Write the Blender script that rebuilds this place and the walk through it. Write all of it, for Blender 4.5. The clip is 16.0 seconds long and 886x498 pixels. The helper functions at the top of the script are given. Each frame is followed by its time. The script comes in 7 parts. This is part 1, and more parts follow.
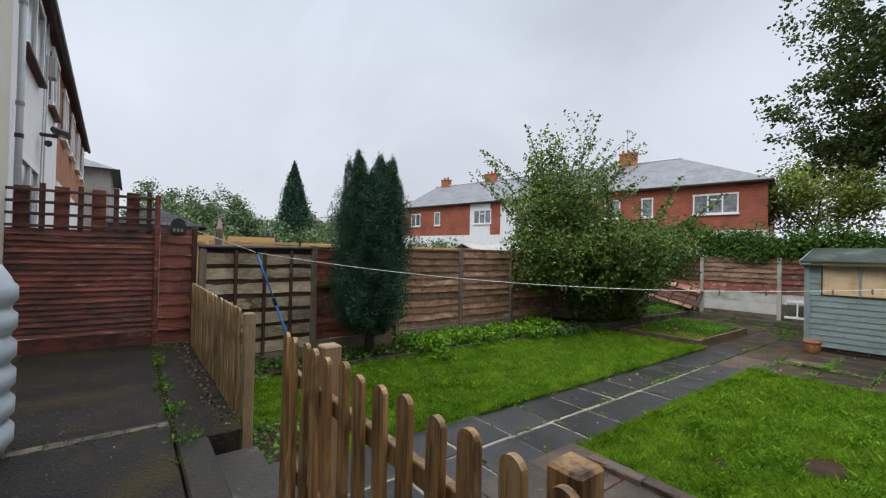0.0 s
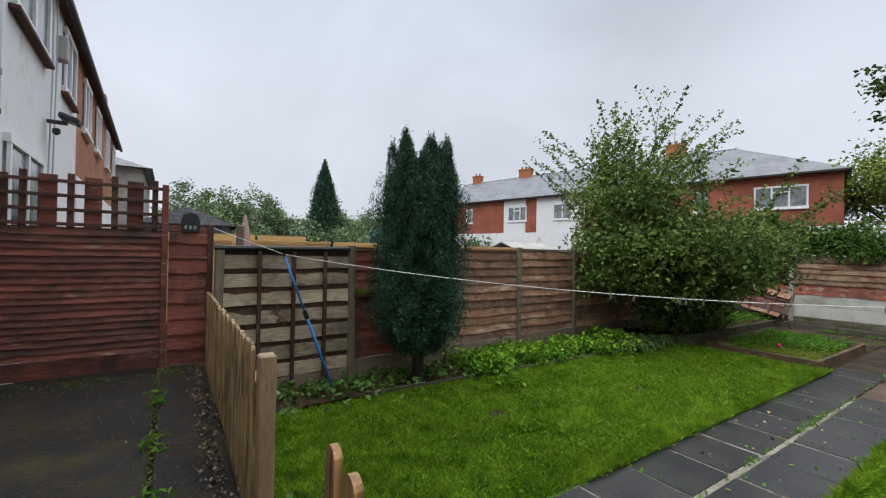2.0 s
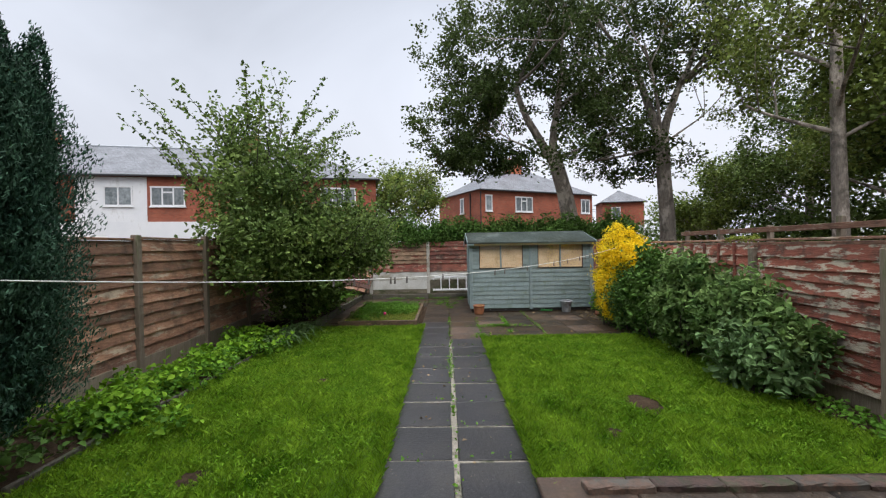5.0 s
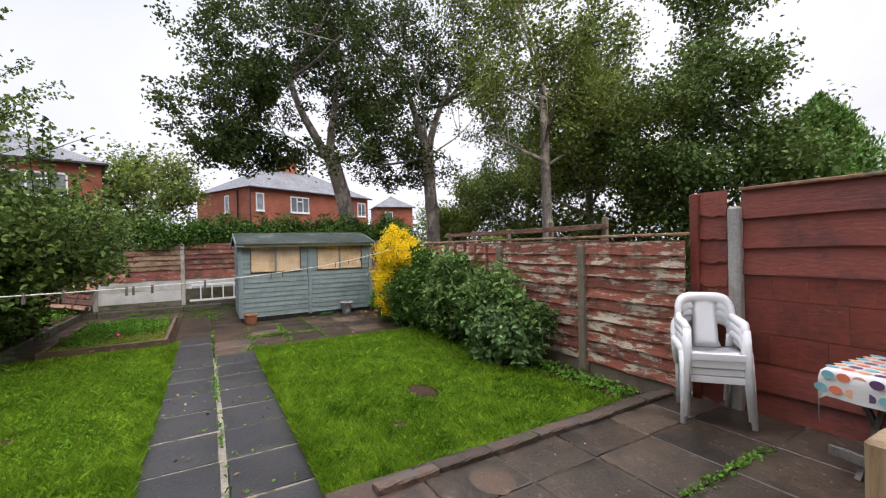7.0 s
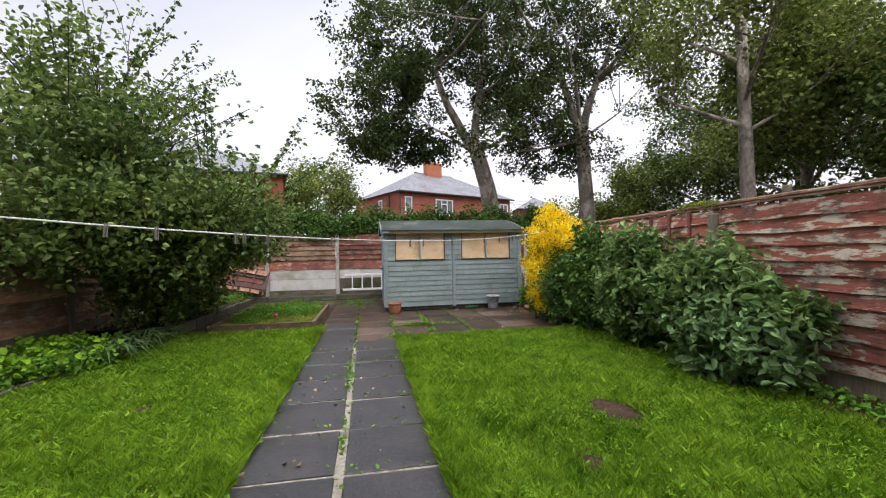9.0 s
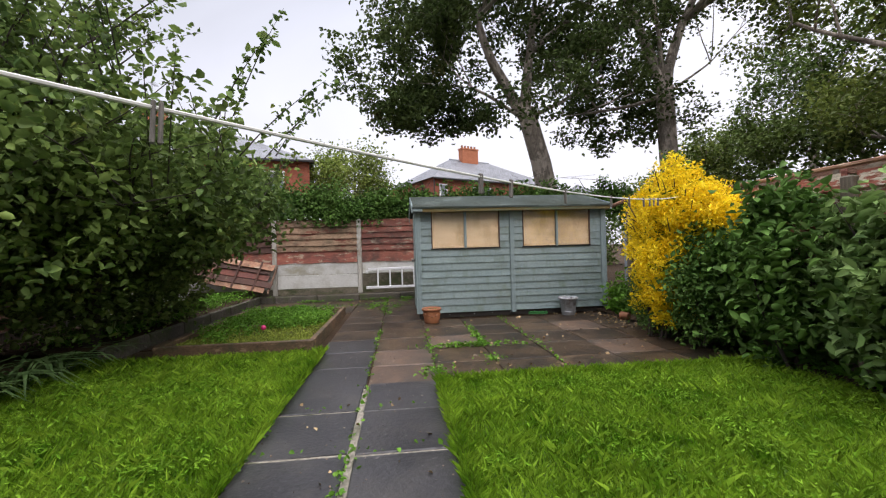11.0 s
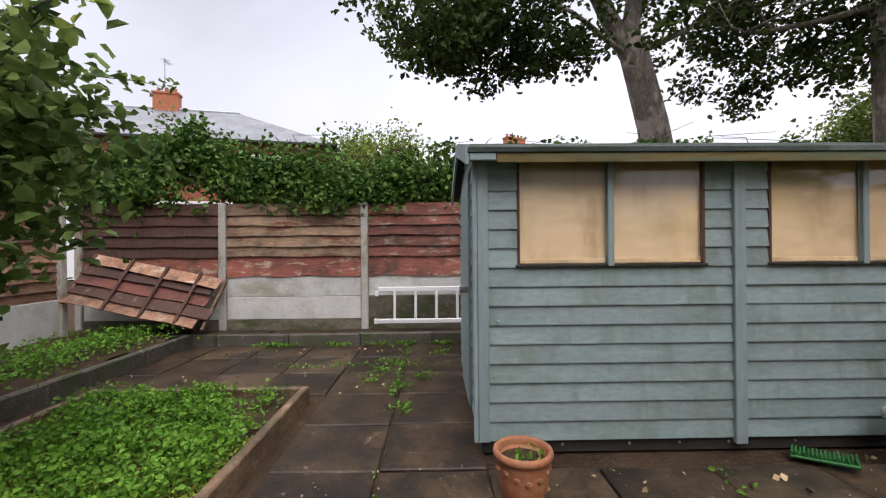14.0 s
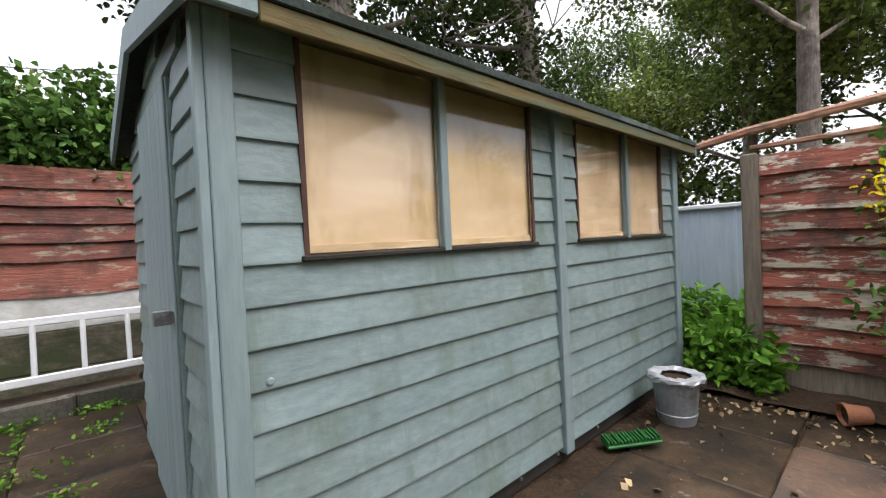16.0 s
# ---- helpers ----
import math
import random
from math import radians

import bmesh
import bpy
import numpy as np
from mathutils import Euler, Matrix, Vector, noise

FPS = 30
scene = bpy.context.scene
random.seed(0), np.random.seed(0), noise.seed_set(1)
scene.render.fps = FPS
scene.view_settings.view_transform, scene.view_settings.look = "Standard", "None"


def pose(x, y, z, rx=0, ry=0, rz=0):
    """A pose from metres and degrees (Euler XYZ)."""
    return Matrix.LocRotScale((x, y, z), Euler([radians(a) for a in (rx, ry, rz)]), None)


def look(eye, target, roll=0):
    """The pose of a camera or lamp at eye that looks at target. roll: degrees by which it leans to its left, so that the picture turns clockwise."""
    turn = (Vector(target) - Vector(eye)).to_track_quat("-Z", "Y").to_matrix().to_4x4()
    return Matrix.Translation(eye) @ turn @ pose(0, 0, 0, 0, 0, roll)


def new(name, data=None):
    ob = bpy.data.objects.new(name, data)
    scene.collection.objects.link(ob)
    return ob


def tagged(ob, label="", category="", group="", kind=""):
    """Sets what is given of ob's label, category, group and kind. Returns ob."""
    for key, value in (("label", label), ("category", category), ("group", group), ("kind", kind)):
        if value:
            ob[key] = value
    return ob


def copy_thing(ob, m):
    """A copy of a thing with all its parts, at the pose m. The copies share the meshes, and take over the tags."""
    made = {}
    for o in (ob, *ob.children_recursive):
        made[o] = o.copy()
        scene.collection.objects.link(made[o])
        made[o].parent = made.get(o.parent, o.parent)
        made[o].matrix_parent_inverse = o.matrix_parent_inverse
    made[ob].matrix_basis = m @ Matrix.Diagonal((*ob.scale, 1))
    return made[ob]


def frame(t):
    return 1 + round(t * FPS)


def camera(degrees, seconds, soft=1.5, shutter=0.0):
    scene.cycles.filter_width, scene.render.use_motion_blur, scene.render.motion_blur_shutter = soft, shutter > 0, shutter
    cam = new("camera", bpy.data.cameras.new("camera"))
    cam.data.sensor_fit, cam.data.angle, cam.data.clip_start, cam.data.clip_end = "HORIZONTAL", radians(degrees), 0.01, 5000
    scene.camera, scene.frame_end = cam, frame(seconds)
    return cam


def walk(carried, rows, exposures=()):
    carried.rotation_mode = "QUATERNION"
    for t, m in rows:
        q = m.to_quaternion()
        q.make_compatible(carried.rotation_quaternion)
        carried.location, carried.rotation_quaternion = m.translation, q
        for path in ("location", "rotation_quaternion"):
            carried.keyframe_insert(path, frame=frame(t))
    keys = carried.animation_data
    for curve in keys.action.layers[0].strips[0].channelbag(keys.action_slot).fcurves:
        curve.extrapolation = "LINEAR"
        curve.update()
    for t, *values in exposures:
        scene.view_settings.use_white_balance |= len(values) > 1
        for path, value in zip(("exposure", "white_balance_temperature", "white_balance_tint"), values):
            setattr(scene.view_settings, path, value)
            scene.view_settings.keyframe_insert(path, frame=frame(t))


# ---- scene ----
cam = camera(94.0, 16.0, soft=1.2)
PATH = [
    (0, (0.517, 0.168, 1.749), (1.726, 1.761, 1.776), 1.2),
    (0.5, (0.645, 0.405, 1.756), (1.799, 2.039, 1.78), 1.2),
    (1, (0.783, 0.715, 1.754), (1.906, 2.369, 1.779), 1.2),
    (1.5, (0.847, 1.08, 1.76), (1.959, 2.742, 1.78), 1.2),
    (2, (0.862, 1.455, 1.78), (1.964, 3.124, 1.797), 1.1),
    (2.5, (0.899, 1.844, 1.809), (2.106, 3.439, 1.827), 0.8),
    (3, (0.917, 2.202, 1.859), (2.345, 3.602, 1.865), 0.5),
    (3.5, (0.928, 2.52, 1.812), (2.614, 3.596, 1.817), 0.2),
    (4, (0.973, 2.733, 1.761), (2.827, 3.482, 1.759), -0.2),
    (4.5, (0.947, 2.906, 1.719), (2.912, 3.28, 1.708), -0.6),
    (5, (0.9, 3.01, 1.677), (2.9, 3.025, 1.667), -1.0),
    (5.2, (0.901, 3.036, 1.672), (2.898, 2.939, 1.66), -1.0),
    (6.25, (1.05, 3.04, 1.66), (2.94, 2.39, 1.645), -1.2),
    (7.3, (1.12, 3.031, 1.615), (2.829, 1.992, 1.595), -1.4),
    (7.5, (1.17, 3.029, 1.582), (2.884, 1.999, 1.565), -1.3),
    (8, (1.433, 2.941, 1.474), (3.294, 2.209, 1.486), -1.2),
    (8.5, (1.844, 2.857, 1.344), (3.781, 2.36, 1.372), -1.1),
    (9, (2.364, 2.792, 1.214), (4.33, 2.426, 1.241), -1.2),
    (9.2, (2.581, 2.76, 1.185), (4.551, 2.416, 1.216), -1.2),
    (11.3, (5.373, 2.607, 1.069), (7.366, 2.443, 1.065), -1.2),
    (11.5, (5.682, 2.547, 1.033), (7.678, 2.414, 1.033), -0.7),
    (12, (6.382, 2.526, 0.935), (8.379, 2.411, 0.934), -0.5),
    (12.5, (7.089, 2.542, 0.89), (9.087, 2.449, 0.892), -0.7),
    (13, (7.787, 2.616, 0.964), (9.786, 2.542, 0.967), -0.4),
    (13.5, (8.448, 2.624, 1.068), (10.447, 2.57, 1.074), -0.5),
    (14, (9.086, 2.641, 1.206), (11.086, 2.607, 1.209), -0.5),
    (14.5, (9.628, 2.63, 1.274), (11.628, 2.61, 1.274), -0.3),
    (15, (10.046, 2.601, 1.262), (12.046, 2.605, 1.257), -0.4),
    (15.3, (10.203, 2.595, 1.22), (12.188, 2.355, 1.204), -0.8),
    (15.5, (10.269, 2.592, 1.196), (12.205, 2.09, 1.175), -1.5),
    (15.7, (10.31, 2.589, 1.161), (12.131, 1.761, 1.137), -2.0),
    (16, (10.348, 2.659, 1.138), (11.841, 1.329, 1.099), -2.7),
]
walk(cam, [(t, look(eye, target, roll)) for t, eye, target, roll in PATH],
     [(0, 0.1, 6500, 10), (3.5, 0.08, 6500, 10), (5, 0.22, 6550, 12), (7.5, 0.45, 6700, 17), (9, 0.5, 6700, 17), (11.5, 0.4, 6700, 17), (12.5, 0.5, 6800, 19), (13.5, 0.5, 6750, 18), (14.5, 0.34, 6700, 18), (15.2, 0.38, 6700, 18), (16, 0.88, 6600, 15)])

# ---- world, sun ----
world = bpy.data.worlds.new("overcast_sky")
scene.world = world
world.use_nodes = True
wn, wl = world.node_tree.nodes, world.node_tree.links
wn.clear()
w_out = wn.new("ShaderNodeOutputWorld")
w_bg = wn.new("ShaderNodeBackground")
w_sky = wn.new("ShaderNodeTexSky")
w_sky.sky_type = "NISHITA"
w_sky.sun_disc = False
w_sky.sun_elevation = radians(48)
w_sky.sun_rotation = radians(150)
w_sky.dust_density = 6.0
w_scale = wn.new("ShaderNodeMix")
w_scale.data_type = "RGBA"
w_scale.blend_type = "MULTIPLY"
w_scale.inputs[0].default_value = 1.0
w_scale.inputs[7].default_value = (0.05, 0.05, 0.05, 1)
w_tc = wn.new("ShaderNodeTexCoord")
w_sep = wn.new("ShaderNodeSeparateXYZ")
w_ramp = wn.new("ShaderNodeValToRGB")
w_ramp.color_ramp.elements[0].position = 0.0
w_ramp.color_ramp.elements[0].color = (0.78, 0.82, 0.90, 1)
w_ramp.color_ramp.elements[1].position = 1.0
w_ramp.color_ramp.elements[1].color = (3.6, 3.7, 3.9, 1)
w_mid = w_ramp.color_ramp.elements.new(0.56)
w_mid.color = (0.67, 0.735, 0.84, 1)
w_noise = wn.new("ShaderNodeTexNoise")
w_noise.inputs["Scale"].default_value = 1.7
w_noise.inputs["Distortion"].default_value = 0.6
w_noise.inputs["Detail"].default_value = 5.0
w_noise.inputs["Roughness"].default_value = 0.5
w_cl = wn.new("ShaderNodeMapRange")
w_cl.inputs[1].default_value, w_cl.inputs[2].default_value = 0.3, 0.7
w_cl.inputs[3].default_value, w_cl.inputs[4].default_value = 0.84, 1.12
w_mul = wn.new("ShaderNodeMix")
w_mul.data_type = "RGBA"
w_mul.blend_type = "MULTIPLY"
w_mul.inputs[0].default_value = 1.0
w_mix = wn.new("ShaderNodeMix")
w_mix.data_type = "RGBA"
w_mix.inputs[0].default_value = 0.88
wl.new(w_tc.outputs["Generated"], w_sep.inputs[0])
wl.new(w_sep.outputs[2], w_ramp.inputs[0])
wl.new(w_tc.outputs["Generated"], w_noise.inputs["Vector"])
wl.new(w_noise.outputs[0], w_cl.inputs[0])
wl.new(w_ramp.outputs[0], w_mul.inputs[6])
wl.new(w_cl.outputs[0], w_mul.inputs[7])
wl.new(w_sky.outputs[0], w_scale.inputs[6])
wl.new(w_scale.outputs[2], w_mix.inputs[6])
wl.new(w_mul.outputs[2], w_mix.inputs[7])
wl.new(w_mix.outputs[2], w_bg.inputs[0])
w_bg.inputs[1].default_value = 1.0
wl.new(w_bg.outputs[0], w_out.inputs[0])

sun = new("sun", bpy.data.lights.new("sun", "SUN"))
sun.data.energy, sun.data.angle, sun.data.color = 1.1, radians(40), (1.0, 0.97, 0.93)
sun.matrix_basis = look((0, 0, 30), (24, 9, 0))

# ---- materials ----
MATS = {}


def mat(name, c1, c2, rough=0.8, big=1.2, fine=18.0, stretch=(1, 1, 1), bump=0.3, vary=0.25, stain=None, stain_at=0.6,
        stain_scale=2.0, metal=0.0, trans=0.0, island=False, spec=0.5, bdist=0.01, sharp=0.06, flake=None, dirt=None):
    """A surface with two scales of colour change, stains of their own shape, relief and a shift from piece to piece."""
    if name in MATS:
        return MATS[name]
    m = bpy.data.materials.new(name)
    m.use_nodes = True
    n, l = m.node_tree.nodes, m.node_tree.links
    n.clear()
    out, bsdf = n.new("ShaderNodeOutputMaterial"), n.new("ShaderNodeBsdfPrincipled")
    geo, info = n.new("ShaderNodeNewGeometry"), n.new("ShaderNodeObjectInfo")
    rnd = geo.outputs["Random Per Island"] if island else info.outputs["Random"]
    mp = n.new("ShaderNodeVectorMath")
    mp.operation = "MULTIPLY_ADD"
    mp.inputs[1].default_value = stretch
    shift = n.new("ShaderNodeVectorMath")
    shift.operation = "SCALE"
    shift.inputs[0].default_value = (13.7, 7.3, 5.1)
    l.new(info.outputs["Random"], shift.inputs["Scale"])
    l.new(geo.outputs["Position"], mp.inputs[0])
    l.new(shift.outputs[0], mp.inputs[2])
    a, b = n.new("ShaderNodeTexNoise"), n.new("ShaderNodeTexNoise")
    for tex, sc, det in ((a, big, 4.0), (b, fine, 5.0)):
        tex.inputs["Scale"].default_value, tex.inputs["Detail"].default_value = sc, det
        tex.inputs["Roughness"].default_value = 0.6
        l.new(mp.outputs[0], tex.inputs["Vector"])
    add = n.new("ShaderNodeMath")
    add.operation = "ADD"
    l.new(a.outputs[0], add.inputs[0])
    l.new(b.outputs[0], add.inputs[1])
    rng = n.new("ShaderNodeMapRange")
    rng.inputs[1].default_value, rng.inputs[2].default_value = 0.72, 1.28
    l.new(add.outputs[0], rng.inputs[0])
    mix = n.new("ShaderNodeMix")
    mix.data_type = "RGBA"
    mix.inputs[6].default_value, mix.inputs[7].default_value = (*c1, 1), (*c2, 1)
    l.new(rng.outputs[0], mix.inputs[0])
    col = mix.outputs[2]
    if stain:
        c = n.new("ShaderNodeTexNoise")
        c.inputs["Scale"].default_value, c.inputs["Detail"].default_value = stain_scale, 6.0
        c.inputs["Roughness"].default_value = 0.7
        if flake:
            fl = n.new("ShaderNodeVectorMath")
            fl.operation = "MULTIPLY_ADD"
            fl.inputs[1].default_value = flake
            l.new(geo.outputs["Position"], fl.inputs[0])
            l.new(shift.outputs[0], fl.inputs[2])
            l.new(fl.outputs[0], c.inputs["Vector"])
        else:
            l.new(mp.outputs[0], c.inputs["Vector"])
        st = n.new("ShaderNodeMapRange")
        st.inputs[1].default_value, st.inputs[2].default_value = stain_at - sharp, stain_at + sharp
        l.new(c.outputs[0], st.inputs[0])
        mx = n.new("ShaderNodeMix")
        mx.data_type = "RGBA"
        l.new(st.outputs[0], mx.inputs[0])
        l.new(col, mx.inputs[6])
        mx.inputs[7].default_value = (*stain, 1)
        col = mx.outputs[2]
    if dirt:
        dc, d_at, d_scale, d_soft, d_most = dirt
        dn = n.new("ShaderNodeTexNoise")
        dn.inputs["Scale"].default_value, dn.inputs["Detail"].default_value = d_scale, 9.0
        dn.inputs["Roughness"].default_value = 0.68
        dv = n.new("ShaderNodeVectorMath")
        dv.operation = "ADD"
        l.new(geo.outputs["Position"], dv.inputs[0])
        l.new(shift.outputs[0], dv.inputs[1])
        l.new(dv.outputs[0], dn.inputs["Vector"])
        dr = n.new("ShaderNodeMapRange")
        dr.inputs[1].default_value, dr.inputs[2].default_value = d_at - d_soft, d_at + d_soft
        dr.inputs[4].default_value = d_most
        l.new(dn.outputs[0], dr.inputs[0])
        dm = n.new("ShaderNodeMix")
        dm.data_type = "RGBA"
        l.new(dr.outputs[0], dm.inputs[0])
        l.new(col, dm.inputs[6])
        dm.inputs[7].default_value = (*dc, 1)
        col = dm.outputs[2]
    if vary:
        hs = n.new("ShaderNodeHueSaturation")
        vr = n.new("ShaderNodeMapRange")
        vr.inputs[3].default_value, vr.inputs[4].default_value = 1 - vary, 1 + vary
        l.new(rnd, vr.inputs[0])
        l.new(vr.outputs[0], hs.inputs["Value"])
        l.new(col, hs.inputs["Color"])
        col = hs.outputs[0]
    l.new(col, bsdf.inputs["Base Color"])
    bsdf.inputs["Metallic"].default_value = metal
    bsdf.inputs["Specular IOR Level"].default_value = spec
    rr = n.new("ShaderNodeMapRange")
    rr.inputs[3].default_value, rr.inputs[4].default_value = max(rough - 0.15, 0.05), min(rough + 0.12, 1.0)
    l.new(a.outputs[0], rr.inputs[0])
    l.new(rr.outputs[0], bsdf.inputs["Roughness"])
    if bump:
        bp = n.new("ShaderNodeBump")
        bp.inputs["Strength"].default_value, bp.inputs["Distance"].default_value = bump, bdist
        l.new(b.outputs[0], bp.inputs["Height"])
        l.new(bp.outputs[0], bsdf.inputs["Normal"])
    if trans:
        tr, ms = n.new("ShaderNodeBsdfTranslucent"), n.new("ShaderNodeMixShader")
        l.new(col, tr.inputs[0])
        ms.inputs[0].default_value = trans
        l.new(bsdf.outputs[0], ms.inputs[1])
        l.new(tr.outputs[0], ms.inputs[2])
        l.new(ms.outputs[0], out.inputs[0])
    else:
        l.new(bsdf.outputs[0], out.inputs[0])
    MATS[name] = m
    return m


def course(name, c1, c2, mortar, width, height, rough=0.85, gap=0.01, tone=0.5):
    """Far brickwork or slates: courses of real size in the wall's own plane (object x, z)."""
    m = bpy.data.materials.new(name)
    m.use_nodes = True
    n, l = m.node_tree.nodes, m.node_tree.links
    bsdf = n["Principled BSDF"]
    uv = n.new("ShaderNodeUVMap")
    br = n.new("ShaderNodeTexBrick")
    br.inputs["Scale"].default_value = 1.0
    br.inputs["Brick Width"].default_value, br.inputs["Row Height"].default_value = width, height
    br.inputs["Mortar Size"].default_value = gap
    br.inputs["Color1"].default_value, br.inputs["Color2"].default_value = (*c1, 1), (*c2, 1)
    br.inputs["Mortar"].default_value = (*mortar, 1)
    no = n.new("ShaderNodeTexNoise")
    no.inputs["Scale"].default_value, no.inputs["Detail"].default_value = 0.8, 6.0
    mr = n.new("ShaderNodeMapRange")
    mr.inputs[1].default_value, mr.inputs[2].default_value = 0.3, 0.7
    mr.inputs[3].default_value, mr.inputs[4].default_value = 1 - tone * 0.5, 1 + tone * 0.4
    mx = n.new("ShaderNodeMix")
    mx.data_type, mx.blend_type = "RGBA", "MULTIPLY"
    mx.inputs[0].default_value = 1.0
    l.new(uv.outputs[0], br.inputs["Vector"])
    l.new(uv.outputs[0], no.inputs["Vector"])
    l.new(no.outputs[0], mr.inputs[0])
    l.new(br.outputs[0], mx.inputs[6])
    l.new(mr.outputs[0], mx.inputs[7])
    l.new(mx.outputs[2], bsdf.inputs["Base Color"])
    bsdf.inputs["Roughness"].default_value = rough
    bp = n.new("ShaderNodeBump")
    bp.inputs["Strength"].default_value, bp.inputs["Distance"].default_value = 0.5, 0.01
    bp.invert = True
    l.new(br.outputs["Fac"], bp.inputs["Height"])
    l.new(bp.outputs[0], bsdf.inputs["Normal"])
    return m


def glassy(name, tint=(0.9, 0.95, 0.95), rough=0.03):
    m = bpy.data.materials.new(name)
    m.use_nodes = True
    b = m.node_tree.nodes["Principled BSDF"]
    b.inputs["Base Color"].default_value = (*tint, 1)
    b.inputs["Roughness"].default_value = rough
    b.inputs["Transmission Weight"].default_value = 1.0
    b.inputs["IOR"].default_value = 1.45
    return m


RED = (0.16, 0.045, 0.031)
M_fence_red_x = mat("fence_red_x", RED, (0.30, 0.095, 0.062), 0.75, 1.6, 22, (0.35, 1, 3), 0.9, 0.35, (0.33, 0.23, 0.17), 0.63, 7.0, sharp=0.025, flake=(0.5, 1, 1.8), dirt=((0.03, 0.02, 0.015), 0.56, 3.2, 0.10, 0.8))
M_fence_red_y = mat("fence_red_y", (0.15, 0.042, 0.03), (0.31, 0.105, 0.068), 0.75, 1.6, 22, (1, 0.35, 3), 0.9, 0.35, (0.36, 0.28, 0.20), 0.585, 7.0, sharp=0.03, flake=(1, 0.5, 1.8), dirt=((0.03, 0.02, 0.015), 0.56, 3.2, 0.10, 0.8))
M_fence_worn_x = mat("fence_worn_x", (0.18, 0.078, 0.048), (0.42, 0.24, 0.15), 0.85, 2.0, 24, (0.35, 1, 3), 1.0, 0.45, (0.40, 0.32, 0.235), 0.575, 6.0, sharp=0.035, flake=(0.45, 1, 2.0), dirt=((0.04, 0.03, 0.02), 0.57, 3.5, 0.10, 0.75))
M_fence_peel_x = mat("fence_peel_x", (0.17, 0.045, 0.028), (0.33, 0.11, 0.07), 0.85, 2.0, 24, (0.4, 1, 2.5), 1.0, 0.35, (0.46, 0.40, 0.31), 0.535, 8.0, sharp=0.018, flake=(0.42, 1, 1.7), dirt=((0.05, 0.035, 0.025), 0.57, 4.5, 0.08, 0.85))
M_slat_red = mat("slat_red", (0.10, 0.028, 0.019), (0.26, 0.075, 0.05), 0.7, 1.6, 24, (0.35, 1, 3), 0.9, 0.4, (0.32, 0.23, 0.18), 0.62, 9.0, sharp=0.03, flake=(0.35, 1, 2.5), dirt=((0.022, 0.014, 0.01), 0.55, 3.0, 0.1, 0.85))
M_fence_worn_y = mat("fence_worn_y", (0.16, 0.095, 0.058), (0.35, 0.235, 0.15), 0.85, 2.0, 22, (1, 0.3, 3), 1.0, 0.35, (0.17, 0.042, 0.027), 0.57, 4.0, sharp=0.035, flake=(1, 0.4, 1.8), dirt=((0.04, 0.034, 0.02), 0.55, 3.0, 0.12, 0.8))
M_fence_grey_x = mat("fence_grey_x", (0.21, 0.17, 0.115), (0.50, 0.42, 0.295), 0.85, 2.2, 26, (0.3, 1, 2.6), 1.0, 0.25, (0.13, 0.055, 0.035), 0.63, 3.0, sharp=0.04, flake=(0.6, 1, 1.5), dirt=((0.07, 0.06, 0.035), 0.57, 2.4, 0.11, 0.8))
M_fence_dark = mat("fence_dark", (0.045, 0.02, 0.014), (0.115, 0.052, 0.036), 0.8, 2.5, 26, (1, 1, 0.4), 0.8, 0.25, (0.16, 0.12, 0.085), 0.64, 7.0, sharp=0.03)
M_step = mat("worn_step", (0.018, 0.017, 0.014), (0.07, 0.063, 0.052), 0.7, 2, 40, (1, 1, 1), 0.6, 0.1, (0.30, 0.28, 0.25), 0.66, 4)
M_fence_fresh = mat("fence_fresh", (0.42, 0.25, 0.09), (0.58, 0.37, 0.15), 0.75, 1.4, 14, (0.3, 1, 2), 0.4, 0.15)
M_post_wood = mat("post_wood", (0.13, 0.10, 0.075), (0.24, 0.20, 0.15), 0.85, 2, 22, (3, 3, 0.3), 0.7, 0.2, (0.10, 0.12, 0.05), 0.62, 4)
M_picket = mat("picket_wood", (0.05, 0.020, 0.007), (0.52, 0.30, 0.12), 0.5, 2.6, 9, (5, 5, 0.4), 0.7, 0.3, (0.44, 0.31, 0.16), 0.60, 2.2, sharp=0.05, flake=(4, 4, 0.5), dirt=((0.04, 0.024, 0.012), 0.60, 3.0, 0.08, 0.75))
M_picket_pale = mat("picket_pale", (0.26, 0.17, 0.09), (0.46, 0.33, 0.19), 0.6, 3, 26, (4, 4, 0.5), 0.4, 0.2)
M_picket_old = mat("picket_old", (0.10, 0.055, 0.024), (0.56, 0.38, 0.19), 0.65, 2.6, 9, (5, 5, 0.4), 0.7, 0.3, (0.09, 0.045, 0.02), 0.60, 3, sharp=0.05, flake=(4, 4, 0.6))
M_bed_edge = mat("bed_edging", (0.055, 0.033, 0.018), (0.20, 0.125, 0.07), 0.65, 2.5, 26, (1, 1, 2), 0.8, 0.25, (0.28, 0.19, 0.12), 0.62, 5, sharp=0.03, dirt=((0.035, 0.04, 0.018), 0.55, 3.5, 0.08, 0.8))
M_shed = mat("shed_paint_y", (0.165, 0.225, 0.228), (0.255, 0.325, 0.322), 0.55, 2.0, 30, (1, 0.5, 1.4), 0.28, 0.12, (0.15, 0.20, 0.175), 0.60, 3.0, sharp=0.08, flake=(1, 1.6, 0.35), dirt=((0.075, 0.098, 0.055), 0.62, 1.5, 0.12, 0.55))
